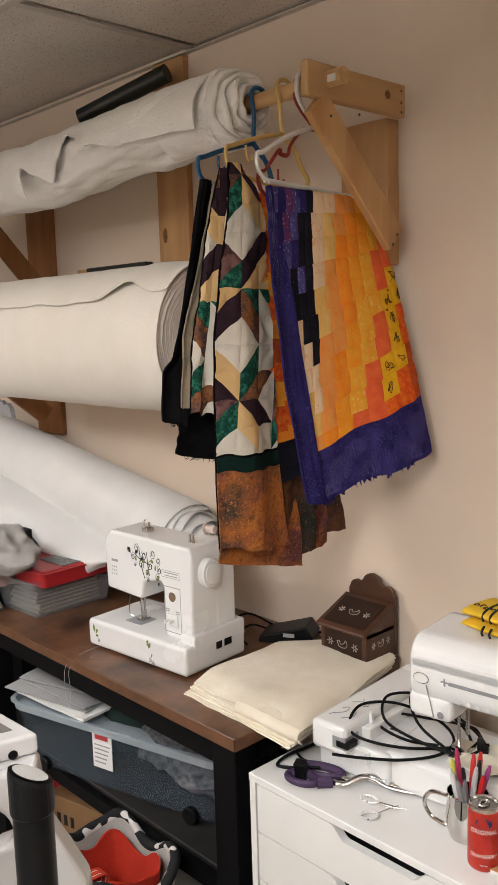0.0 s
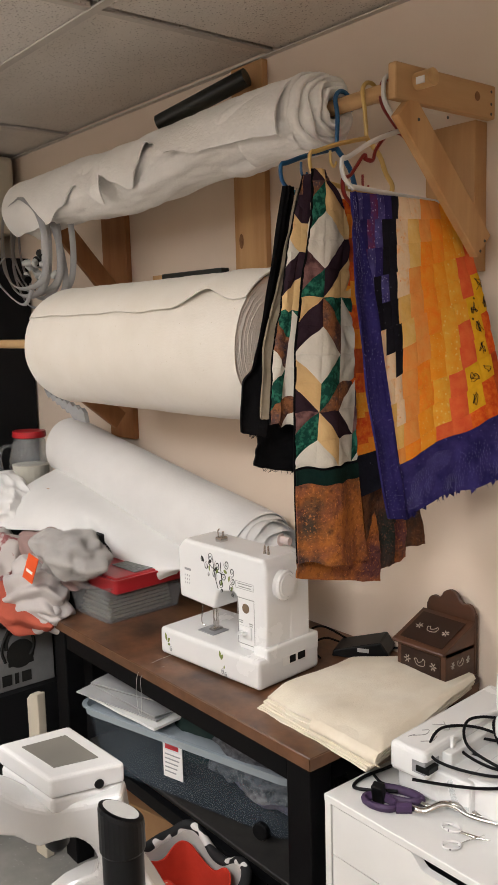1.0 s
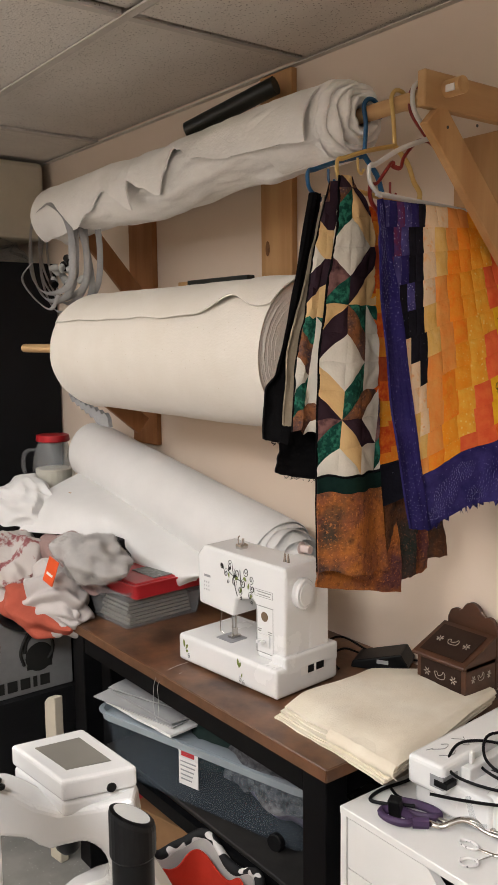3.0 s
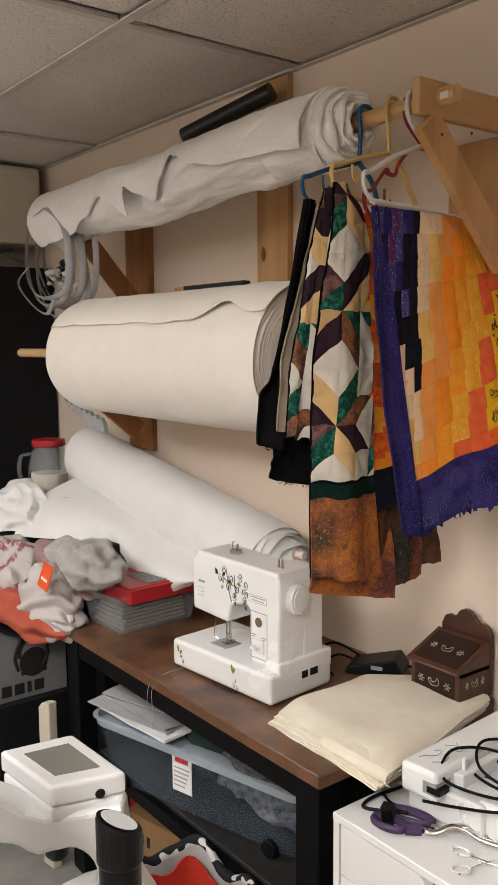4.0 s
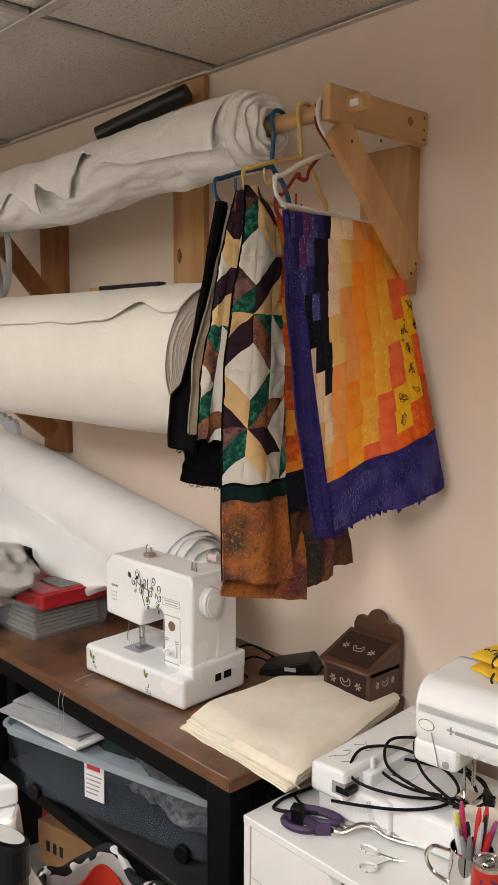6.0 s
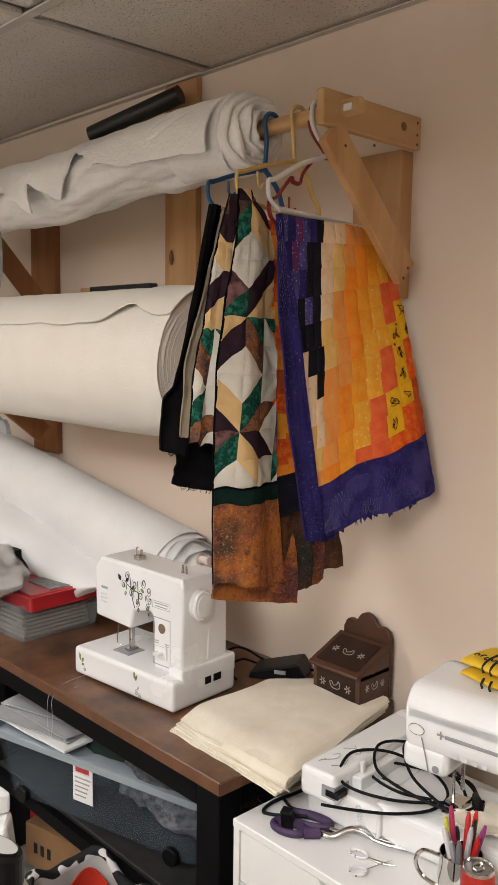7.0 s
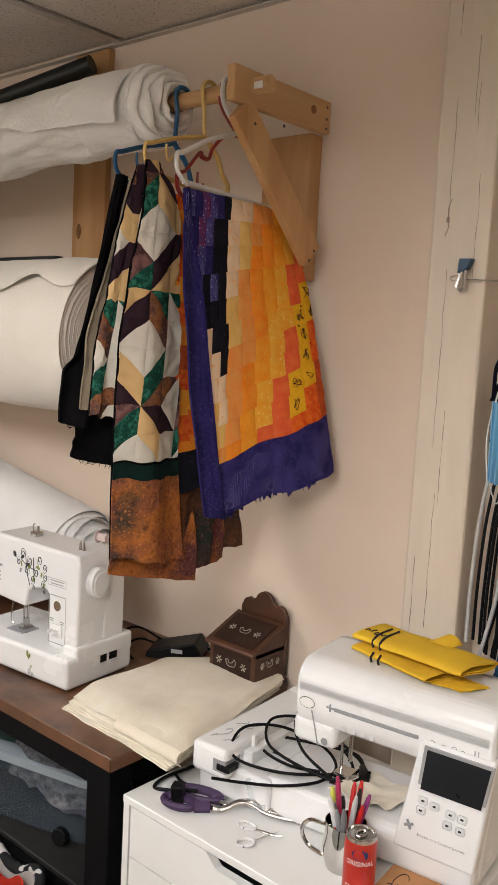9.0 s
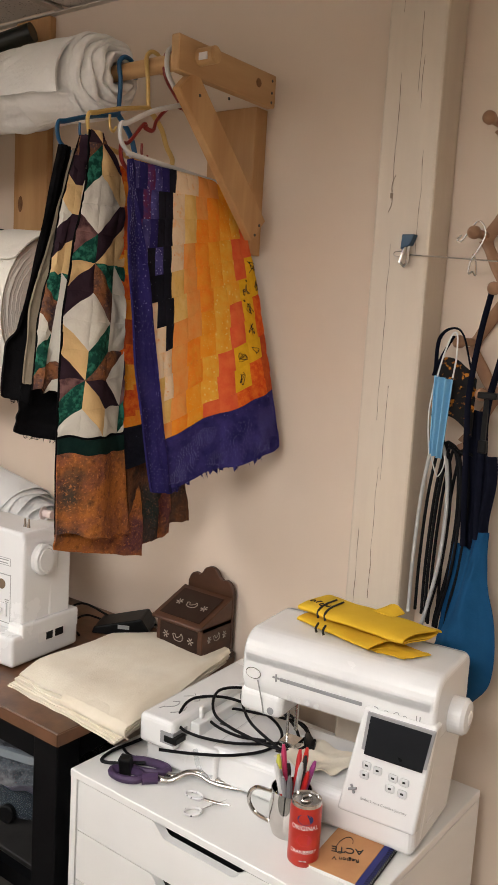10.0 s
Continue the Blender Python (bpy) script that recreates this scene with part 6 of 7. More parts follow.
part("lettering", on_can(words("ORIGINAL", 0.0105), 0.072), M_WHITE, cn, "white lettering")
part("lettering", on_can(words("CRANBERRY", 0.0085), 0.03), M_WHITE, cn, "white lettering")
bm = bmesh.new()
bmesh.ops.create_circle(bm, cap_ends=True, segments=24, radius=0.0125, matrix=Matrix.Diagonal((1.1, 0.75, 1, 1)))
part("badge", on_can(bm, 0.087), mat("badge_blue", (0.02, 0.03, 0.12), rough=0.4, bump=0), cn, "dark blue oval badge")
bm = bmesh.new()
bmesh.ops.create_circle(bm, cap_ends=True, segments=12, radius=0.012, matrix=Matrix.Diagonal((1.1, 0.9, 1, 1)))
part("fruit_picture", on_can(bm, 0.051), M_RED, cn, "dark red fruit picture")
bm = bmesh.new()
for k in range(3):
    box(bm, -0.006, 0.006, -0.001, 0.0008, 0, 0.0003)
part("label_bar", on_can(bm, 0.014), M_WHITE, cn)

# spiral notebook
nb = thing("notebook", (-0.598, 1.272, CAB), 6, "tan spiral notebook with a blue spine band", "notebook")
part("pages", boxm(-0.052, 0.048, -0.068, 0.068, 0.0015, 0.0085), M_WHITE, nb)
part("cover", boxm(-0.053, 0.034, -0.07, 0.07, 0.0088, 0.0102, bevel=0.0004, seg=1), mat("kraft_cover", (0.5, 0.25, 0.11), (0.45, 0.22, 0.095), 20, 0.55), nb, "tan kraft cover")
part("spine_band", boxm(0.0345, 0.052, -0.07, 0.07, 0.0088, 0.0102), mat("blue_band", (0.025, 0.03, 0.16), rough=0.5, bump=0), nb)
bm = bmesh.new()
for k in range(24):
    y = -0.066 + 0.0057 * k
    tube(bm, [(0.0495 + 0.006 * math.cos(t), y, 0.0058 + 0.006 * math.sin(t)) for t in [j * 0.7 for j in range(9)]], 0.0008, 5, closed=True)
tagged(part("wire_spiral", bm, M_DARK, nb, "black wire spiral"), kind="stuff")
for body, size, dx, dy in (("Region V", 0.0125, -0.004, -0.022), ("ACTE", 0.022, -0.012, 0.002)):
    part("lettering", moved(words(body, size), pose(dx, dy, 0.0106, 0, 0, 203)), M_INK, nb, "black printed words")
bm = bmesh.new()
tube(bm, [(-0.022 + 0.011 * math.cos(t), 0.012 + 0.026 * math.sin(t), 0.0106) for t in [0.5 + 0.35 * k for k in range(16)]], 0.0008, 4)
part("swoosh", bm, M_INK, nb)

# scrap of cloth and the yellow bag
sw = thing("cloth_scrap", (-0.735, 1.40, CAB + 0.078), 0, "crumpled scrap of cream cloth on the machine bed", "cloth")
part("cloth", rel(sheet(lambda u, v: (lerp(-0.805, -0.69, u) + 0.02 * v, lerp(1.325, 1.43, v) + 0.012 * u, CAB + 0.0785 + 0.006 + 0.006 * wob(u * 4, v * 4) + 0.004 * math.sin(9 * u)), 20, 20, 0.002), sw), M_CANVAS, sw, smooth=True)
yb = thing("folded_bag", (-0.70, 1.42, CAB + 0.3235), -9, "folded yellow cloth bag with black printing", "bag")


def packet(x0, x1, y0, y1, z0, h, turns, seed, slant):
    """Cloth folded over on itself: a flat wound section carried along x, open at its ends."""
    def fn(u, v):
        a = 2 * math.pi * turns * v
        k = 1 - 0.62 * v
        c, s_ = math.cos(a), math.sin(a)
        c = math.copysign(abs(c) ** 0.45, c)
        y = (y0 + y1) / 2 + (y1 - y0) / 2 * c * (1 - 0.1 * v) + slant * (u - 0.5)
        z = z0 + h / 2 + h / 2 * k * s_ + 0.003 * wob(u * 4, v * 5, seed) + 0.004 * u * u
        return (lerp(x0, x1, u) + 0.012 * (c > 0) * u - 0.01 * v + 0.008 * wob(v * 4, seed), y + 0.004 * wob(u * 5, seed), max(z, z0))
    return sheet(fn, 40, 70, 0.0016)


part("fold", packet(-0.128, 0.075, -0.066, 0.045, 0.001, 0.017, 1.6, 1.0, -0.02), M_YELLOW, yb, "lower folds", smooth=True)
part("fold", packet(-0.135, 0.125, -0.045, 0.07, 0.02, 0.021, 2.2, 4.0, 0.01), M_YELLOW, yb, "upper folds", smooth=True)
part("corner", sheet(lambda u, v: (lerp(0.05, 0.125, u) + 0.02 * v, lerp(-0.052, 0.03, v) + 0.02 * u * (1 - v), 0.0025 + 0.006 * math.sin(math.pi * v) * (1 - u) + 0.002 * wob(u * 5, v * 5)), 14, 14, 0.0015), M_YELLOW, yb, "loose corner", smooth=True)
part("corner", sheet(lambda u, v: (lerp(-0.01, 0.04, u), lerp(0.045, 0.085, v) , 0.04 + 0.012 * v * math.sin(math.pi * u) + 0.001), 10, 8, 0.0015), M_YELLOW, yb, "loose corner", smooth=True)
bm = bmesh.new()
for x in (-0.085, -0.066):
    tube(bm, spline([(x + 0.004, -0.0475, 0.024), (x, -0.046, 0.033), (x - 0.002, -0.036, 0.0405), (x - 0.008, -0.01, 0.0425), (x - 0.012, 0.03, 0.043)], 8), 0.0024, 6, flat=0.5)
    tube(bm, spline([(x + 0.02, -0.069, 0.004), (x + 0.017, -0.069, 0.012), (x + 0.012, -0.055, 0.0185)], 8), 0.0024, 6, flat=0.5)
for k in range(4):
    x = -0.122 + 0.013 * k
    tube(bm, [(x + 0.004 * math.cos(t), -0.02 + 0.008 * math.sin(t) + 0.006 * (k % 2), 0.0428) for t in [0.6 * j + k for j in range(7)]], 0.0011, 5)
part("printing", bm, M_INK, yb, "black line printing")
for o in yb.children:
    o.data.transform(Matrix.Translation((0.008, 0, 0)) @ Matrix.Diagonal((0.9, 0.88, 0.95, 1)))

# ---- wall by the post: peg rack and hanging things ----
pr = thing("peg_rack", (-0.60, WALL_Y, 1.7), 0, "wooden accordion peg rack on the wall", "peg rack")
PEGS = [(-0.637, 1.79), (-0.588, 1.689), (-0.646, 1.588), (-0.592, 1.493), (-0.628, 1.993)]


def slat(a, b, y):
    p, q = Vector((a[0], y, a[1])), Vector((b[0], y, b[1]))
    mid = (p + q) / 2
    bm = tubem([p, p.lerp(q, 0.15), mid, p.lerp(q, 0.85), q], 0.012, 10, flat=0.35, radii=[0.014, 0.011, 0.013, 0.011, 0.014])
    return rel(bm, pr)


ZIG = [(-0.56, 2.07), (-0.628, 1.985), (-0.575, 1.885), (-0.637, 1.782), (-0.583, 1.682), (-0.645, 1.58), (-0.588, 1.486), (-0.645, 1.39), (-0.585, 1.29)]
for k, (a, b) in enumerate(zip(ZIG, ZIG[1:])):
    if k != 1 and k != 2:
        part("slat", slat(a, b, WALL_Y - 0.014 - 0.006 * (k % 2)), M_PEG, pr, smooth=True)
for a, b in (((-0.628, 1.985), (-0.53, 1.86)), ((-0.637, 1.782), (-0.50, 1.99)), ((-0.583, 1.682), (-0.48, 1.80)), ((-0.588, 1.486), (-0.49, 1.60))):
    part("slat", slat(a, b, WALL_Y - 0.02), M_PEG, pr, smooth=True)
for x, z in PEGS:
    part("peg", rel(lathem([(0.008, 0), (0.008, -0.05), (0.009, -0.055), (0.0125, -0.064), (0.012, -0.073), (0.007, -0.08), (0, -0.082)], (x, WALL_Y - 0.012, z), 16, "y"), pr), M_PEG, pr, smooth=True)
# binder clip and the wire between post and peg
bc = thing("binder_clip", (-0.764, 1.607, 1.75), 0, "blue and silver binder clip pinned to the post", "clip")
part("clip_body", rel(prismm([(-0.772, 1.757), (-0.752, 1.765), (-0.744, 1.785), (-0.770, 1.785)], 1.592, 1.609, "y", bevel=0.002), bc), mat("clip_blue", (0.02, 0.07, 0.13), rough=0.35, bump=0), bc)
part("clip_arm", rel(tubem([(-0.764, 1.598, 1.765), (-0.772, 1.598, 1.732), (-0.764, 1.598, 1.725), (-0.757, 1.598, 1.733), (-0.757, 1.598, 1.763)], 0.004, 6), bc), M_STEEL, bc, smooth=True)
wr = thing("wire", (-0.7, 1.606, 1.745), 0, "thin steel wire strung from post to pegs", "wire")
part("strand", rel(tubem([(-0.76, 1.602, 1.747), (-0.70, 1.606, 1.744), (-0.40, 1.62, 1.725)], 0.0014, 6), wr), M_STEEL, wr)
part("loop", rel(tubem([(-0.778 + 0.012 * math.cos(t), 1.602, 1.749 + 0.005 * math.sin(t)) for t in [k * 0.5 for k in range(13)]], 0.001, 5, closed=True), wr), M_STEEL, wr)
hk = thing("wire_hook", (-0.637, 1.62, 1.76), 0, "bent silver wire hook hanging on a peg", "hook")
part("bend", rel(tubem(spline([(-0.66, 1.618, 1.785), (-0.668, 1.618, 1.777), (-0.66, 1.618, 1.774), (-0.645, 1.618, 1.792), (-0.63, 1.618, 1.81), (-0.617, 1.618, 1.80), (-0.614, 1.618, 1.782), (-0.625, 1.618, 1.758), (-0.637, 1.618, 1.738), (-0.64, 1.618, 1.715), (-0.632, 1.618, 1.718), (-0.625, 1.618, 1.712), (-0.628, 1.618, 1.738), (-0.634, 1.618, 1.75)], 6), 0.0017, 6), hk), M_STEEL, hk, smooth=True)
# masks
mk = thing("face_mask", (-0.655, 1.6, 1.45), 0, "light blue pleated disposable mask hanging on a peg", "mask", "masks on the rack")
part("pleats", rel(sheet(lambda u, v: (lerp(-0.676, -0.640, u) + 0.012 * v * (0.5 - u) - 0.006 * v, 1.592 + 0.007 * math.sin(u * 16) + 0.006 * v, lerp(1.522, 1.37, v) - 0.006 * u), 30, 14, 0.0015), mk), M_MASK, mk, smooth=True)
bm = bmesh.new()
tube(bm, spline([(-0.672, 1.594, 1.52), (-0.664, 1.596, 1.56), (-0.652, 1.6, 1.60), (-0.642, 1.6, 1.60), (-0.638, 1.596, 1.56), (-0.641, 1.594, 1.52)], 7), 0.0017, 6)
tube(bm, spline([(-0.672, 1.596, 1.372), (-0.663, 1.596, 1.345), (-0.655, 1.598, 1.33), (-0.645, 1.598, 1.35), (-0.643, 1.597, 1.372)], 7), 0.0012, 6)
tube(bm, spline([(-0.676, 1.596, 1.52), (-0.684, 1.598, 1.46), (-0.683, 1.598, 1.42), (-0.676, 1.596, 1.37)], 7), 0.0014, 6)
part("ear_loop", rel(bm, mk), M_WHITE, mk, smooth=True)
mk = thing("face_mask", (-0.645, 1.62, 1.48), 0, "black and orange patterned cloth mask on a peg", "mask", "masks on the rack")
M_LEO = mat("orange_black_print", (0.01, 0.009, 0.009), (0.5, 0.18, 0.02), 55, 0.85, bump=0.2, lo=0.56, hi=0.6)
part("cloth", rel(sheet(lambda u, v: (lerp(-0.693, -0.607, u), 1.618 + 0.018 * abs(u - 0.5) + 0.006 * wob(u * 4, v * 4), lerp(1.55, 1.44, v) - 0.03 * u + 0.02 * math.sin(math.pi * u)), 16, 16, 0.003), mk), M_LEO, mk, smooth=True)
bm = bmesh.new()
tube(bm, spline([(-0.69, 1.622, 1.53), (-0.682, 1.61, 1.59), (-0.655, 1.602, 1.612), (-0.632, 1.606, 1.6), (-0.615, 1.62, 1.53)], 7), 0.004, 6, flat=0.4)
tube(bm, spline([(-0.695, 1.624, 1.52), (-0.675, 1.615, 1.56), (-0.65, 1.604, 1.598)], 7), 0.003, 6, flat=0.4)
part("ear_loop", rel(bm, mk), M_NAVY, mk, smooth=True)
# cords hanging in loops
random.seed(21)
for k in range(7):
    cd = thing("hanging_cord", (-0.66, 1.63, 1.02), 0, "pale grey cord hanging in a long loop" if k == 0 else "black cord hanging in a long loop", "cord", "cords on the peg rack")
    x0, x1 = -0.702 + 0.008 * k + 0.008 * random.random(), -0.66 + 0.009 * k + 0.012 * random.random()
    y = 1.632 + 0.008 * (k % 4)
    zl = 1.0 + 0.03 * random.random()
    pts = [(x0 - 0.006, y, zl + 0.02), (x0 - 0.006 + 0.006 * wob(k, 1), y, 1.15), (x0 + 0.006 * wob(k, 2), y, 1.28), (x0 + 0.012, y, 1.37), ((x0 + x1) / 2, y - 0.004, 1.40 - 0.004 * k), (x1 - 0.004, y, 1.36), (x1 + 0.006, y, 1.27), (x1 + 0.01 * wob(k, 5), y, 1.15), (x1 - 0.018 + 0.01 * wob(k, 6), y, 1.05), ((x0 + x1) / 2, y, zl)]
    part("cord", rel(tubem(spline(pts, 9), 0.0032 if k else 0.004, 7), cd), M_CORDW if k == 0 else M_CORD, cd, smooth=True)
# blue apron bag and navy straps
ap = thing("apron", (-0.57, 1.62, 0.95), 0, "blue cotton apron with navy straps on the peg rack", "apron")


APRON_L = spline([(-0.578, 1.615, 1.234), (-0.588, 1.61, 1.16), (-0.606, 1.605, 1.08), (-0.632, 1.60, 1.0), (-0.64, 1.60, 0.95), (-0.60, 1.605, 0.905)], 10)
APRON_R = spline([(-0.55, 1.615, 1.236), (-0.546, 1.612, 1.18), (-0.536, 1.61, 1.12), (-0.515, 1.605, 1.06), (-0.51, 1.60, 0.96), (-0.548, 1.605, 0.90)], 10)


def apron(u, v):
    i = min(int(v * 50), 49)
    p = APRON_L[i].lerp(APRON_L[i + 1], v * 50 - i).lerp(APRON_R[i].lerp(APRON_R[i + 1], v * 50 - i), u)
    p.y += -0.02 * math.sin(math.pi * u) * (0.3 + v) + 0.010 * v * math.sin(8 * u + 4 * v) + 0.006 * wob(u * 4, v * 5, 3)
    return p


part("cloth", rel(sheet(apron, 40, 40, 0.003), ap), M_BLUE, ap, smooth=True)
part("cloth", rel(sheet(lambda u, v: (lerp(-0.622, -0.57, u) - 0.02 * v, 1.632 + 0.008 * math.sin(7 * u), lerp(1.20, 0.98, v) - 0.01 * u), 16, 20, 0.003), ap), M_BLUE, ap, "back layer", smooth=True)
bm = bmesh.new()
for pts, w in (([(-0.592, 1.62, 1.68), (-0.602, 1.61, 1.60), (-0.612, 1.61, 1.5), (-0.61, 1.61, 1.42), (-0.60, 1.62, 1.2)], 0.006), ([(-0.545, 1.61, 1.62), (-0.56, 1.61, 1.55), (-0.575, 1.61, 1.46), (-0.575, 1.61, 1.3), (-0.57, 1.61, 1.22)], 0.007)):
    tube(bm, spline(pts, 8), w, 8, flat=0.5)
part("strap", rel(bm, ap), M_NAVY, ap, smooth=True)
part("strap", rel(sheet(lambda u, v: (lerp(-0.625, -0.585, u) + 0.02 * v, 1.64 + 0.006 * math.sin(8 * u), lerp(1.46, 1.16, v)), 12, 20, 0.003), ap), M_NAVY, ap, "wide navy strap", smooth=True)
part("strap", rel(sheet(lambda u, v: (lerp(-0.584, -0.55, u) + 0.004 * math.sin(6 * v), 1.615 + 0.006 * math.sin(8 * u), lerp(1.38, 1.21, v)), 12, 20, 0.003), ap), M_NAVY, ap, smooth=True)
bk = part("buckle", rel(boxm(-0.592, -0.555, 1.598, 1.612, 1.487, 1.499, bevel=0.002), ap), M_DARK, ap, "black plastic buckle")
part("buckle", rel(boxm(-0.583, -0.567, 1.60, 1.612, 1.385, 1.41, bevel=0.003), ap), M_DARK, ap)
part("strap", rel(boxm(-0.58, -0.571, 1.604, 1.61, 1.40, 1.49), ap), M_DARK, ap)

# ---- far end: black cabinet, foam, clutter ----
M_MATT = mat("matt_black", (0.004, 0.004, 0.0045), (0.006, 0.006, 0.007), 6, 0.8, bump=0.05)
bcab = thing("tall_cabinet", (-4.05, 1.4, 0), 0, "tall matt black cabinet at the room's far end", "cabinet")
part("body", rel(boxm(-4.58, -3.535, 0.9, WALL_Y - 0.01, 0, 1.96, bevel=0.004), bcab), M_MATT, bcab)
part("door", rel(boxm(-4.04, -3.545, 0.88, 0.899, 0.05, 1.94, bevel=0.002), bcab), M_MATT, bcab)
part("door", rel(boxm(-4.57, -4.045, 0.88, 0.899, 0.05, 1.94, bevel=0.002), bcab), M_MATT, bcab)
fo = thing("foam_block", (-3.9, 1.4, 1.962), 0, "cream foam block wrapped in plastic on the cabinet", "foam")
part("foam", rel(boxm(-4.4, -3.545, 1.05, 1.655, 2.06, 2.385, bevel=0.02), fo), M_FOAM, fo)
part("wrap", rel(heap(-3.85, 1.3, 1.965, 0.38, 0.36, 0.17, 2.0, 0.15, 3.0, crease=0.15, floor_cut=0.0), fo), M_TUBCLEAR, fo, "crumpled clear plastic", smooth=True)
low = thing("low_cabinet", (-2.95, 1.5, 0), 0, "low black cabinet beside the table", "cabinet")
part("body", rel(boxm(-3.53, -2.40, 1.30, WALL_Y - 0.01, 0, 0.99, bevel=0.004), low), M_MATT, low)
sh = thing("low_shelf", (-2.9, 1.1, 0), 0, "black low shelf under the cardboard carton", "shelf")
part("top", rel(boxm(-3.4, -2.62, 0.92, 1.295, 0.425, 0.448), sh), M_MATT, sh)
for x in (-3.38, -2.642):
    part("side", rel(boxm(x, x + 0.018, 0.93, 1.29, 0, 0.4245), sh), M_MATT, sh)
part("back", rel(boxm(-3.36, -2.645, 1.27, 1.285, 0.01, 0.42), sh), M_MATT, sh)
ct = thing("carton", (-2.83, 1.12, 0.449), 0, "grey printed cardboard appliance carton", "carton")
part("body", rel(boxm(-3.1, -2.65, 0.95, 1.285, 0.449, 0.70, bevel=0.002, seg=1), ct), mat("grey_carton", (0.22, 0.22, 0.22), (0.17, 0.17, 0.17), 8, 0.7), ct)
y = 1.005
for k in range(5):
    w = 0.034 if k != 3 else 0.014
    part("print_bar", rel(boxm(-2.6495, -2.6475, y, y + w, 0.468, 0.505), ct), M_INK, ct)
    y += w + 0.011
bm = bmesh.new()
tube(bm, [(-2.648, 1.165 + 0.05 * math.cos(t), 0.60 + 0.055 * math.sin(t)) for t in [-0.9 + 0.22 * k for k in range(20)]], 0.006, 6)
tube(bm, spline([(-2.648, 1.11, 0.55), (-2.648, 1.10, 0.60), (-2.648, 1.13, 0.66), (-2.648, 1.16, 0.67)], 6), 0.006, 6)
lathe(bm, [(0, 0), (0.045, 0), (0.05, 0.002), (0, 0.002)], (-2.6495, 1.165, 0.57), 20, "x")
box(bm, -2.6495, -2.6475, 1.12, 1.21, 0.53, 0.545)
part("print_picture", rel(bm, ct), M_INK, ct, "dark picture of an appliance")
pn = thing("black_tray", (-2.72, 1.16, 0.701), 0, "round black tray lying on the carton", "tray")
part("tray", rel(lathem([(0.0, 0), (0.12, 0.0), (0.14, 0.012), (0.145, 0.02), (0.14, 0.02), (0.115, 0.006), (0, 0.006)], (-2.62, 1.17, 0.702), 30), pn), M_DARK, pn, smooth=True)

# clothes heap
def clothes(name, label, mtl, *a, **k):
    t = thing(name, (a[0], a[1], a[2]), 0, label, "clothes", "heap of clothes")
    part("cloth", rel(heap(*a, **k), t), mtl, t, smooth=True)
    return t


M_WHCLOTH = mat("white_jersey", (0.52, 0.48, 0.46), (0.46, 0.42, 0.4), 6, 0.95, bump=0.4, bump_scale=160)
M_ORCLOTH = mat("orange_red_cloth", (0.45, 0.1, 0.06), (0.36, 0.075, 0.045), 8, 0.9, bump=0.3, bump_scale=180)
M_PRINT = mat("printed_jersey", (0.5, 0.46, 0.43), (0.28, 0.1, 0.1), 16, 0.95, bump=0.3, lo=0.54, hi=0.6)
M_PINK = mat("dusty_pink", (0.36, 0.24, 0.22), (0.3, 0.2, 0.18), 8, 0.95, bump=0.3)
clothes("shirt", "crumpled white shirt with red print on the heap", M_PRINT, -2.84, 1.16, 0.80, 0.22, 0.12, 0.16, 3.0, 0.2, 1.8, 110, 70, crease=0.1, floor_cut=-0.7, ridge=0.09, way=(0.8, 0.2, 0.9), waves=13)
clothes("shirt", "crumpled white jersey on the heap", M_WHCLOTH, -2.46, 1.15, 0.815, 0.17, 0.075, 0.12, 9.0, 0.15, 1.6, 120, 70, crease=0.06, floor_cut=-0.8, ridge=0.09, way=(-0.55, 0.2, 1.1), waves=15)
clothes("shirt", "orange-red shirt under the heap", M_ORCLOTH, -2.58, 1.145, 0.765, 0.26, 0.105, 0.075, 14.0, 0.18, 1.8, 110, 50, crease=0.06, floor_cut=-0.7, ridge=0.07, way=(0.9, 0.2, 0.5), waves=11)
clothes("shirt", "dusty pink garment in the heap", M_PINK, -2.52, 1.25, 0.885, 0.28, 0.08, 0.11, 17.0, 0.15, 1.8, 100, 50, crease=0.05, ridge=0.07, way=(0.6, 0.1, 0.9), waves=12)
clothes("shirt", "white cloth at the edge of the heap", M_WHCLOTH, -2.37, 1.135, 0.79, 0.085, 0.04, 0.045, 23.0, 0.15, 1.8, 70, 40, crease=0.05, floor_cut=-0.6, ridge=0.08, way=(0.2, 0.3, 1.0), waves=12)
clothes("plush_throw", "grey fleece throw bunched over the box", M_FUR, -2.30, 1.20, 0.975, 0.17, 0.085, 0.065, 31.0, 0.3, 1.8, 100, 60, crease=0.04, floor_cut=-0.9, ridge=0.07, way=(0.9, 0.3, -0.4), waves=9)
clothes("plastic_bag", "crumpled translucent plastic bag on the heap", M_INTER, -3.02, 1.30, 0.99, 0.2, 0.11, 0.13, 5.0, 0.2, 2.0, 70, 40, crease=0.2)
fz = heap(-2.30, 1.20, 0.975, 0.17, 0.085, 0.065, 31.0, 0.3, 1.8, 100, 60, crease=0.04, floor_cut=-0.9, ridge=0.07, way=(0.9, 0.3, -0.4), waves=9)
fz.normal_update()
random.seed(77)
bm = bmesh.new()
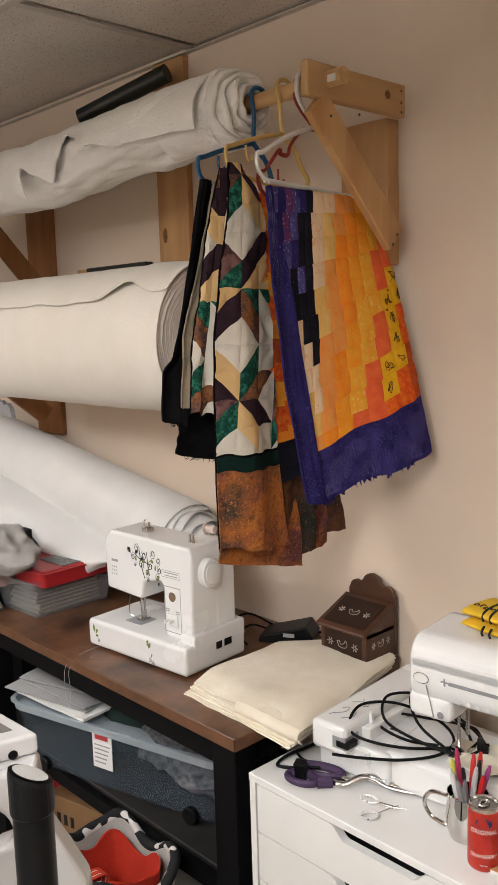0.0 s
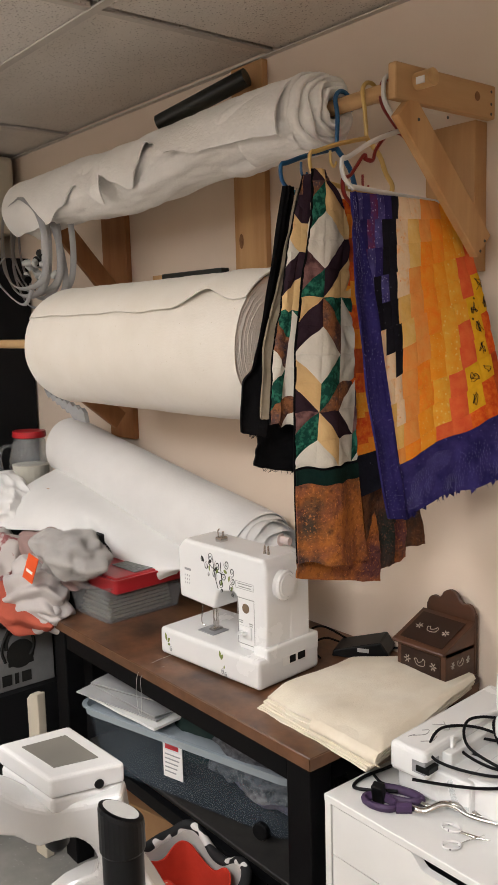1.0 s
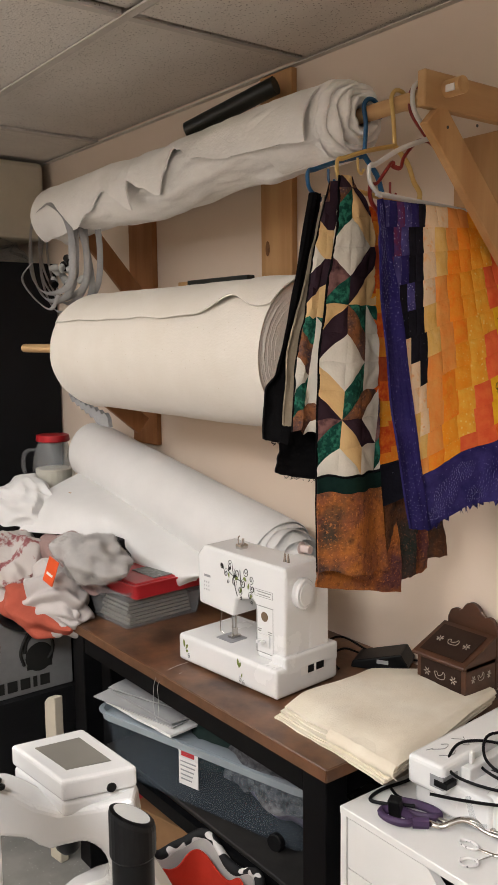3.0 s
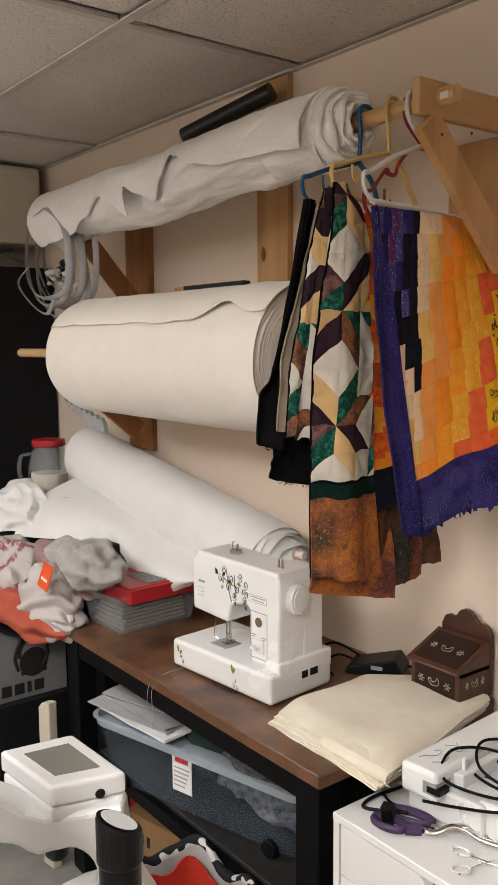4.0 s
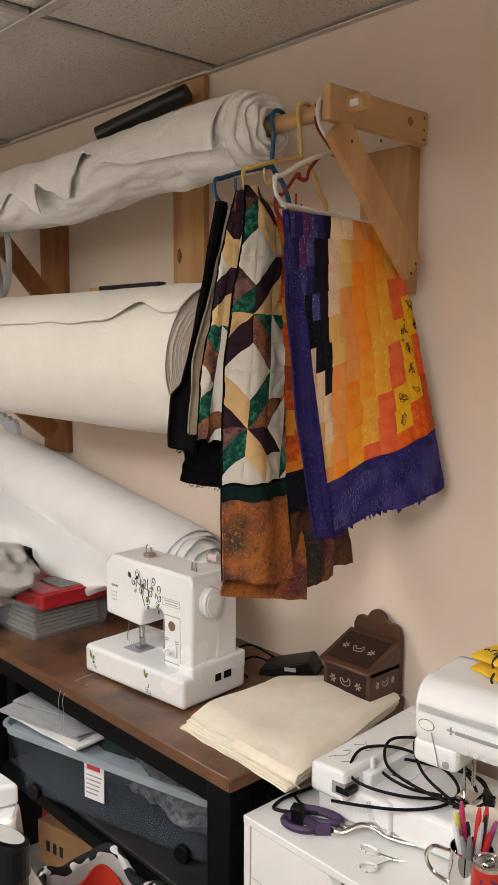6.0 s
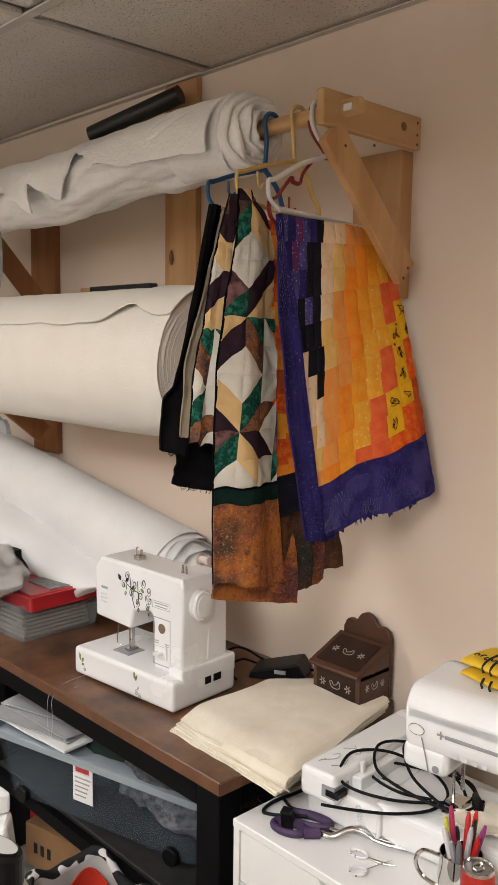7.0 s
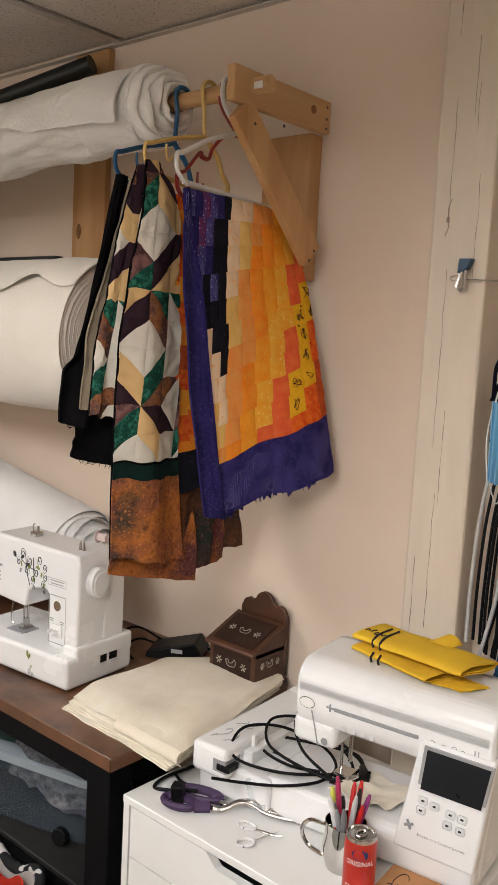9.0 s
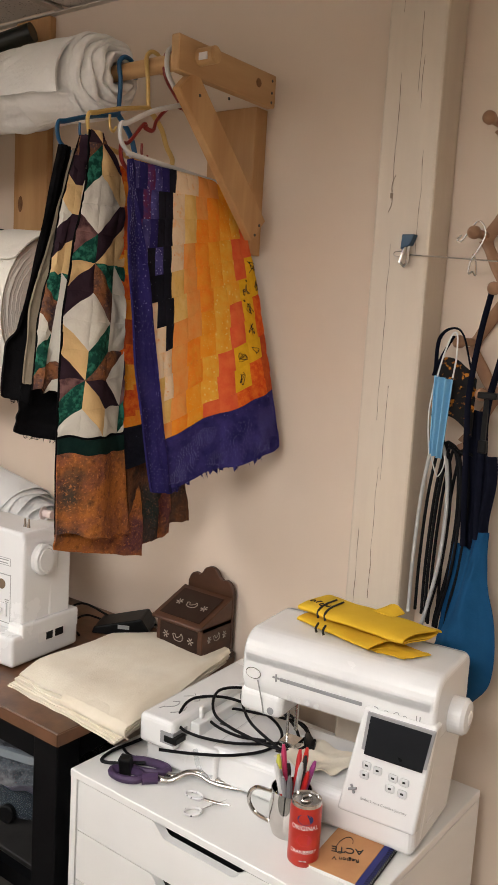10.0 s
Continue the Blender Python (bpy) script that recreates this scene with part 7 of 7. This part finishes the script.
for f in fz.faces:
    for _ in range(2):
        c = f.calc_center_median() + Vector((random.uniform(-1, 1), random.uniform(-1, 1), random.uniform(-1, 1))) * 0.0025
        nrm = f.normal if f.normal.dot(c - Vector((-2.30, 1.20, 0.975))) > 0 else -f.normal
        tip = c + nrm * 0.004 + Vector((random.uniform(-1, 1), random.uniform(-1, 1), random.uniform(-1.2, 0.6))) * 0.003
        side = nrm.orthogonal().normalized() * 0.0008
        bm.faces.new((bm.verts.new(c - side), bm.verts.new(c + side), bm.verts.new(tip)))
fz.free()
throw = bpy.data.objects["plush_throw"]
tagged(part("plush", rel(bm, throw), M_FUR, throw, "short plush pile"), kind="stuff")
tgo = thing("price_tag", (-2.4, 1.07, 0.92), 0, "bright orange hang tag on the clothes", "tag")
part("card", rel(moved(boxm(-0.032, 0.032, -0.001, 0.001, -0.038, 0.038), pose(-2.345, 1.085, 0.945, -16, 8, 0)), tgo), mat("orange_card", (0.72, 0.09, 0.02), rough=0.5, bump=0), tgo)
part("print_bar", rel(moved(boxm(-0.02, 0.02, -0.0018, -0.0011, -0.014, -0.006), pose(-2.345, 1.085, 0.945, -16, 8, 0)), tgo), M_WHITE, tgo)

# jug with red lid, small wooden crate
jg = thing("plastic_jug", (-3.15, 1.47, 0.991), 0, "clear plastic jug with a red lid", "jug")
part("body", lathem([(0.06, 0), (0.066, 0.02), (0.064, 0.12), (0.052, 0.17), (0.044, 0.2), (0.042, 0.2), (0.05, 0.168), (0.06, 0.12), (0.0, 0.004)], (0, 0, 0.04), 24), M_TUBCLEAR, jg, smooth=True)
part("base", boxm(-0.09, 0.075, -0.07, 0.07, 0, 0.039, bevel=0.008), M_TUBCLEAR, jg)
part("filling", lathem([(0.0, 0.0), (0.056, 0), (0.056, 0.085), (0, 0.09)], (0, 0, 0.046), 20), M_CANVAS, jg)
part("lid", lathem([(0.05, 0), (0.052, 0.004), (0.05, 0.024), (0, 0.026)], (0, 0, 0.238), 24), M_RED, jg, "red screw lid", smooth=True)
part("handle", tubem(spline([(-0.05, -0.03, 0.2), (-0.085, -0.05, 0.19), (-0.1, -0.055, 0.14), (-0.085, -0.05, 0.08), (-0.058, -0.035, 0.07)], 6), 0.007, 8), M_TUBCLEAR, jg, smooth=True)
for o in jg.children:
    o.data.transform(Matrix.Diagonal((1.4, 1.25, 1.02, 1)))
cr = thing("small_crate", (-2.86, 1.42, 0.991), 0, "small wooden slatted crate", "crate")
for z in (0.0, 0.035, 0.07):
    part("slat", boxm(-0.06, 0.06, -0.05, -0.044, z, z + 0.025), M_PINE, cr)
    part("slat", boxm(0.06, 0.066, -0.05, 0.05, z, z + 0.025), M_PINE, cr)
part("bottom", boxm(-0.06, 0.06, -0.044, 0.05, 0, 0.006), M_PINE, cr)

# coil of grey straps and knobs on the rack's far bracket
st = thing("strap_coil", (-2.86, 1.38, 1.95), 0, "coil of flat grey plastic straps with white knobs", "strap coil")
random.seed(8)
bm = bmesh.new()
for k in range(7):
    o = 0.012 * k
    y = 1.30 + 0.016 * k
    pts = [(-2.77 + 0.01 * k, y, 2.10), (-2.87 - o * 0.5, y, 2.07), (-2.90 - o * 0.7, y, 1.96), (-2.885 - o * 0.6, y, 1.86), (-2.80, y, 1.795 - o * 0.4), (-2.66, y, 1.79 - o * 0.3), (-2.585 + o * 0.3, y, 1.83), (-2.575 + o * 0.3, y, 1.93), (-2.60, y, 2.03), (-2.69, y, 2.09)]
    pts = [(x + 0.045 * wob(x * 5 + 1.9 * k, z * 4) - 0.02 * (k % 3), y, z + 0.05 * wob(z * 5, k * 2.7) - 0.012 * (k % 2)) for x, y, z in pts]
    part("strap", rel(tubem([p for p in spline(pts + [pts[0]], 6)][:-1], 0.010, 6, closed=True, flat=0.25), st), M_STRAP, st, smooth=True)
pts = [(-2.86, 1.29, 1.9), (-2.95, 1.29, 1.86), (-2.93, 1.29, 1.82), (-2.82, 1.29, 1.76), (-2.72, 1.29, 1.735), (-2.66, 1.29, 1.78)]
tube(bm, spline(pts, 6), 0.007, 6, flat=0.4)
part("strap", rel(bm, st), M_STRAP, st, smooth=True)
bm = bmesh.new()
for k in range(16):
    p = Vector((-2.68 + 0.075 * random.uniform(-1, 1), 1.345 + 0.03 * random.uniform(-1, 1), 1.85 + 0.045 * random.uniform(-1, 1)))
    q = p + Vector((random.uniform(-1, 1), random.uniform(-1, 1), random.uniform(-1, 1))).normalized() * 0.03
    tube(bm, [p, p.lerp(q, 0.6), q], 0.011, 9, radii=[0.011, 0.012, 0.007])
tagged(part("knob", rel(bm, st), M_CORDW, st, "pale plastic knobs", smooth=True), kind="stuff")
bm = bmesh.new()
for k in range(5):
    p = Vector((-2.69 + 0.07 * random.uniform(-1, 1), 1.33 + 0.02 * random.uniform(-1, 1), 1.86 + 0.045 * random.uniform(-1, 1)))
    tube(bm, [p, p + Vector((0.03, -0.004, -0.012))], 0.013, 9)
tagged(part("knob", rel(bm, st), M_DARK, st, "black knobs", smooth=True), kind="stuff")
# grey comb-edged strip under the thick roll
cm = thing("foam_strip", (-2.8, 1.45, 1.38), 0, "grey scalloped foam strip behind the rolls", "strip")
part("strip", rel(prismm([(-2.93 + 0.02 * k, 1.435 - 0.004 * k - 0.012 * (k % 2)) for k in range(16)] + [(-2.62, 1.33), (-2.70, 1.335)] + [(-2.72 - 0.018 * k, 1.343 + 0.006 * k + 0.01 * (k % 2)) for k in range(11)], 1.44, 1.455, "y"), cm), M_STRAP, cm)

# ---- floor under the table ----
cc = thing("carton", (-2.2, 1.42, 0), 12, "brown cardboard carton with black printing on the floor", "carton")
part("body", boxm(-0.13, 0.13, -0.08, 0.1, 0, 0.14, bevel=0.002, seg=1), mat("kraft_board", (0.3, 0.17, 0.08), (0.26, 0.145, 0.07), 10, 0.75), cc)
bm = bmesh.new()
for k in range(3):
    box(bm, -0.09 + 0.03 * k, -0.075 + 0.03 * k, -0.0815, -0.0805, 0.05, 0.085)
part("print_bar", bm, M_INK, cc)
rb2 = thing("red_case", (-2.36, 1.5, 0), 0, "red plastic case on the floor", "case")
part("body", boxm(-0.12, 0.12, -0.12, 0.12, 0, 0.26, bevel=0.015), M_RED, rb2)
wt = thing("white_panel", (-2.39, 1.11, 0), 8, "cream plastic panel standing by the table leg", "panel")
part("panel", prismm([(-0.03, 0), (0.03, 0), (0.03, 0.545), (-0.01, 0.535), (-0.03, 0.515)], -0.03, 0.0, "y", bevel=0.004), M_FOAM, wt)
# tote bags
bg = thing("tote_bag", (-1.62, 1.0, 0), 0, "red tote with striped handles inside a black floral bag", "bag")
M_FLORAL = mat("floral_black", (0.012, 0.012, 0.013), (0.6, 0.58, 0.56), 22, 0.8, bump=0.2, lo=0.54, hi=0.56, detail=1.0)
M_LINING = mat("silver_lining", (0.45, 0.44, 0.42), (0.38, 0.37, 0.35), 10, 0.4, bump=0.4, bump_scale=30)
CX, CY = -1.535, 1.06


def bag_wall(r0, r1, z0, z1, seed, a0=0.0, a1=2 * math.pi, ex=1.25):
    def fn(u, v):
        a = lerp(a0, a1, u)
        r = lerp(r0, r1, v) * (1 + 0.06 * wob(math.cos(a) * 2, math.sin(a) * 2, seed + v))
        k = (abs(math.cos(a)) ** 4 + abs(math.sin(a)) ** 4) ** -0.25
        return (CX + ex * r * k * math.cos(a), CY + r * 0.85 * k * math.sin(a), lerp(z0, z1, v) + 0.03 * v * wob(math.cos(a) * 1.6, math.sin(a) * 1.6, seed) + 0.03 * v * abs(math.sin(2 * a)) ** 2)
    return fn


part("outer_bag", rel(sheet(bag_wall(0.095, 0.112, 0.002, 0.385, 1.0), 80, 30, 0.004), bg), M_FLORAL, bg, "black and white floral cloth", smooth=True)
def cuff(u, v):
    top = Vector(bag_wall(0.095, 0.112, 0.002, 0.385, 1.0)(u, 1.0))
    out = Vector((top.x - CX, top.y - CY, 0)).normalized()
    a = lerp(-0.3, 3.6, v)
    return top + out * (0.006 + 0.013 * math.cos(a)) + Vector((0, 0, 0.013 * math.sin(a)))


part("cuff", rel(sheet(cuff, 90, 8), bg), M_FLORAL, bg, "rolled floral edge", smooth=True)
part("lining", rel(sheet(bag_wall(0.088, 0.105, 0.05, 0.38, 1.0), 80, 20, 0.002), bg), M_LINING, bg, "silvery lining", smooth=True)
part("inner_bag", rel(sheet(bag_wall(0.062, 0.083, 0.05, 0.375, 4.0), 80, 20, 0.004), bg), M_REDCLOTH, bg, "red canvas bag", smooth=True)
for dx in (-0.03, 0.05):
    bm = sheet(lambda u, v: (CX + dx + lerp(-0.018, 0.018, u) + 0.02 * math.sin(3 * v), CY - 0.075 + 0.05 * math.sin(math.pi * v), 0.36 + 0.05 * math.sin(math.pi * v) - 0.10 * v), 6, 24, 0.003)
    hd = part("handle", rel(bm, bg), M_REDCLOTH, bg, smooth=True)
    for s in (-0.008, 0.008):
        part("stripe", rel(sheet(lambda u, v: (CX + dx + s + lerp(-0.0015, 0.0015, u) + 0.02 * math.sin(3 * v), CY - 0.0775 + 0.05 * math.sin(math.pi * v), 0.363 + 0.05 * math.sin(math.pi * v) - 0.10 * v), 2, 24), bg), M_FOAM, bg, "pale stripe")

# ---- long-arm quilting machine in front ----
la = thing("quilting_machine", (-0.72, 0.40, 0), 0, "white long-arm quilting machine with tilted screen and black handle", "quilting machine")
M_GLOSS = mat("gloss_white", (0.66, 0.655, 0.645), (0.63, 0.625, 0.615), 4, 0.16, bump=0.0, coat=0.4)
PAN = [Vector(p) for p in ((-0.736, 0.379, 0), (-0.838, 0.369, 0), (-0.826, 0.446, 0), (-0.717, 0.451, 0))]
MID = sum(PAN, Vector()) / 4


def pan(k):
    return [tuple((MID + (p - MID) * k).xy) for p in PAN]


part("screen_case", rel(prismm(pan(1.0), 1.1945, 1.2165, "z", bevel=0.004, seg=3), la), M_GLOSS, la, "raised screen bezel")
part("screen_base", rel(prismm(pan(0.965), 1.178, 1.194, "z", bevel=0.004, seg=3), la), M_GLOSS, la)
part("screen", rel(prismm([tuple((MID + (p - MID) * 0.6).xy) for p in PAN], 1.21, 1.2172, "z"), la), M_LCD, la, "grey display")
part("port", rel(moved(lathem([(0, 0), (0.005, 0), (0.0045, 0.0012), (0, 0.0012)], (0, 0, 0), 16, "x"), Matrix.Translation((-0.7235, 0.425, 1.2)) @ Matrix.Rotation(math.radians(-14), 4, "Z")), la), M_DARK, la, "round black port")
# cast frame: lobe, arch and foot, in the upright plane that faces the room
LA, LB = Vector((-0.80, 0.33)), Vector((0.61, 0.793))
front = [(-0.03, 1.206), (0.014, 1.206), (0.03, 1.2), (0.05, 1.188), (0.072, 1.182), (0.11, 1.187), (0.145, 1.194), (0.149, 1.157), (0.155, 1.125), (0.172, 1.095), (0.19, 1.06), (0.20, 0.95), (0.03, 0.95), (0.055, 1.075), (0.078, 1.094), (0.1, 1.105)]
front += arc(0.09, 1.122, 0.0285, -25, 80, 7) + [(0.082, 1.147), (0.072, 1.145), (0.062, 1.141), (0.05, 1.146), (0.04, 1.153), (0.02, 1.155), (-0.03, 1.156)]
bm = prismm([(s, z) for s, z in front], -0.035, 0.0, "y", bevel=0.006, seg=3)
turn = Matrix.Translation((LA.x, LA.y, 0)) @ Matrix.Rotation(math.atan2(LB.y, LB.x), 4, "Z")
part("cast_frame", rel(moved(bm, turn @ Matrix.Translation((0, 0.02, 0))), la), M_GLOSS, la, "curved white casting")
for s, d in ((0.012, 0.008), (0.021, 0.016), (0.028, 0.004)):
    part("button", rel(moved(lathem([(0.0055, 0), (0.0055, 0.002), (0.0035, 0.003), (0.003, 0.0012), (0, 0.0012)], (s - 0.012, d - 0.018, 1.2065), 16), turn), la), M_DARK, la, "round black button")
part("pedestal", rel(moved(boxm(-0.03, 0.19, -0.08, 0.06, 0.80, 0.949, bevel=0.01), turn), la), M_GLOSS, la)
part("carriage", rel(moved(boxm(-0.06, 0.22, -0.1, 0.12, 0.74, 0.799, bevel=0.006), turn), la), M_GREY, la)
part("stand_leg", rel(moved(boxm(0.04, 0.12, -0.04, 0.04, 0, 0.739, bevel=0.004), turn), la), M_BLACK, la)
hb = part("handle", rel(tubem([(-0.60, 0.379, 1.0), (-0.60, 0.379, 1.236)], 0.0175, 24), la), M_DARK, la, "black rubber handle", smooth=True)
bm = lathem([(0.0, 0), (0.0205, 0), (0.0215, 0.002), (0.0215, 0.03), (0.0205, 0.034)], (0, 0, 0), 28)
bmesh.ops.create_circle(bm, cap_ends=True, segments=28, radius=0.0205, matrix=Matrix.Translation((0, 0, 0.034)))
for v in bm.verts:
    if v.co.z > 0.02:
        v.co.z += -0.45 * (v.co.x * 0.25 + v.co.y * 0.9)
part("handle_cap", rel(moved(bm, Matrix.Translation((-0.60, 0.379, 1.212)) @ Matrix.Diagonal((0.9, 0.9, 1, 1))), la), M_DARK, la)
bm = bmesh.new()
bmesh.ops.create_circle(bm, cap_ends=True, segments=24, radius=0.0165, matrix=Matrix.Translation((0, 0, 0.035)))
for v in bm.verts:
    v.co.z += -0.45 * (v.co.x * 0.25 + v.co.y * 0.9)
part("cap_sticker", rel(moved(bm, Matrix.Translation((-0.60, 0.379, 1.2125)) @ Matrix.Diagonal((0.9, 0.9, 1, 1))), la), M_CORDW, la, "silver cap sticker")
part("side_cover", rel(moved(lathem([(0.0, 0), (0.042, 0), (0.048, 0.004), (0.05, 0.02), (0.046, 0.035), (0, 0.037)], (0, 0, 0), 36, "x"), pose(-0.735, 0.276, 1.373, 0, 0, -30)), la), M_GLOSS, la, "round white cover", smooth=False)
part("side_block", rel(boxm(-0.70, -0.615, 0.17, 0.276, 0.95, 1.315, bevel=0.006, seg=3), la), M_GLOSS, la)
part("cover_arm", rel(boxm(-0.74, -0.69, 0.18, 0.28, 1.30, 1.36, bevel=0.01), la), M_GREY, la)
bm = bmesh.new()
tube(bm, spline([(-0.83, 0.31, 1.15), (-0.845, 0.33, 1.10), (-0.85, 0.325, 1.06), (-0.86, 0.31, 1.0)], 8), 0.007, 6, flat=0.35)
part("drive_belt", rel(bm, la), M_DARK, la, "black toothed belt")
bm = bmesh.new()
tube(bm, spline([(-0.845, 0.33, 1.148), (-0.86, 0.34, 1.10), (-0.865, 0.345, 1.06), (-0.85, 0.345, 1.02)], 8), 0.004, 6, flat=0.4)
part("cable", rel(bm, la), M_CORDW, la, "pale cable", smooth=True)
part("needle_housing", rel(lathem([(0.008, 0), (0.013, 0.006), (0.013, 0.02), (0.016, 0.022), (0.016, 0.04)], (-0.80, 0.412, 1.10), 16), la), M_DARK, la, smooth=True)
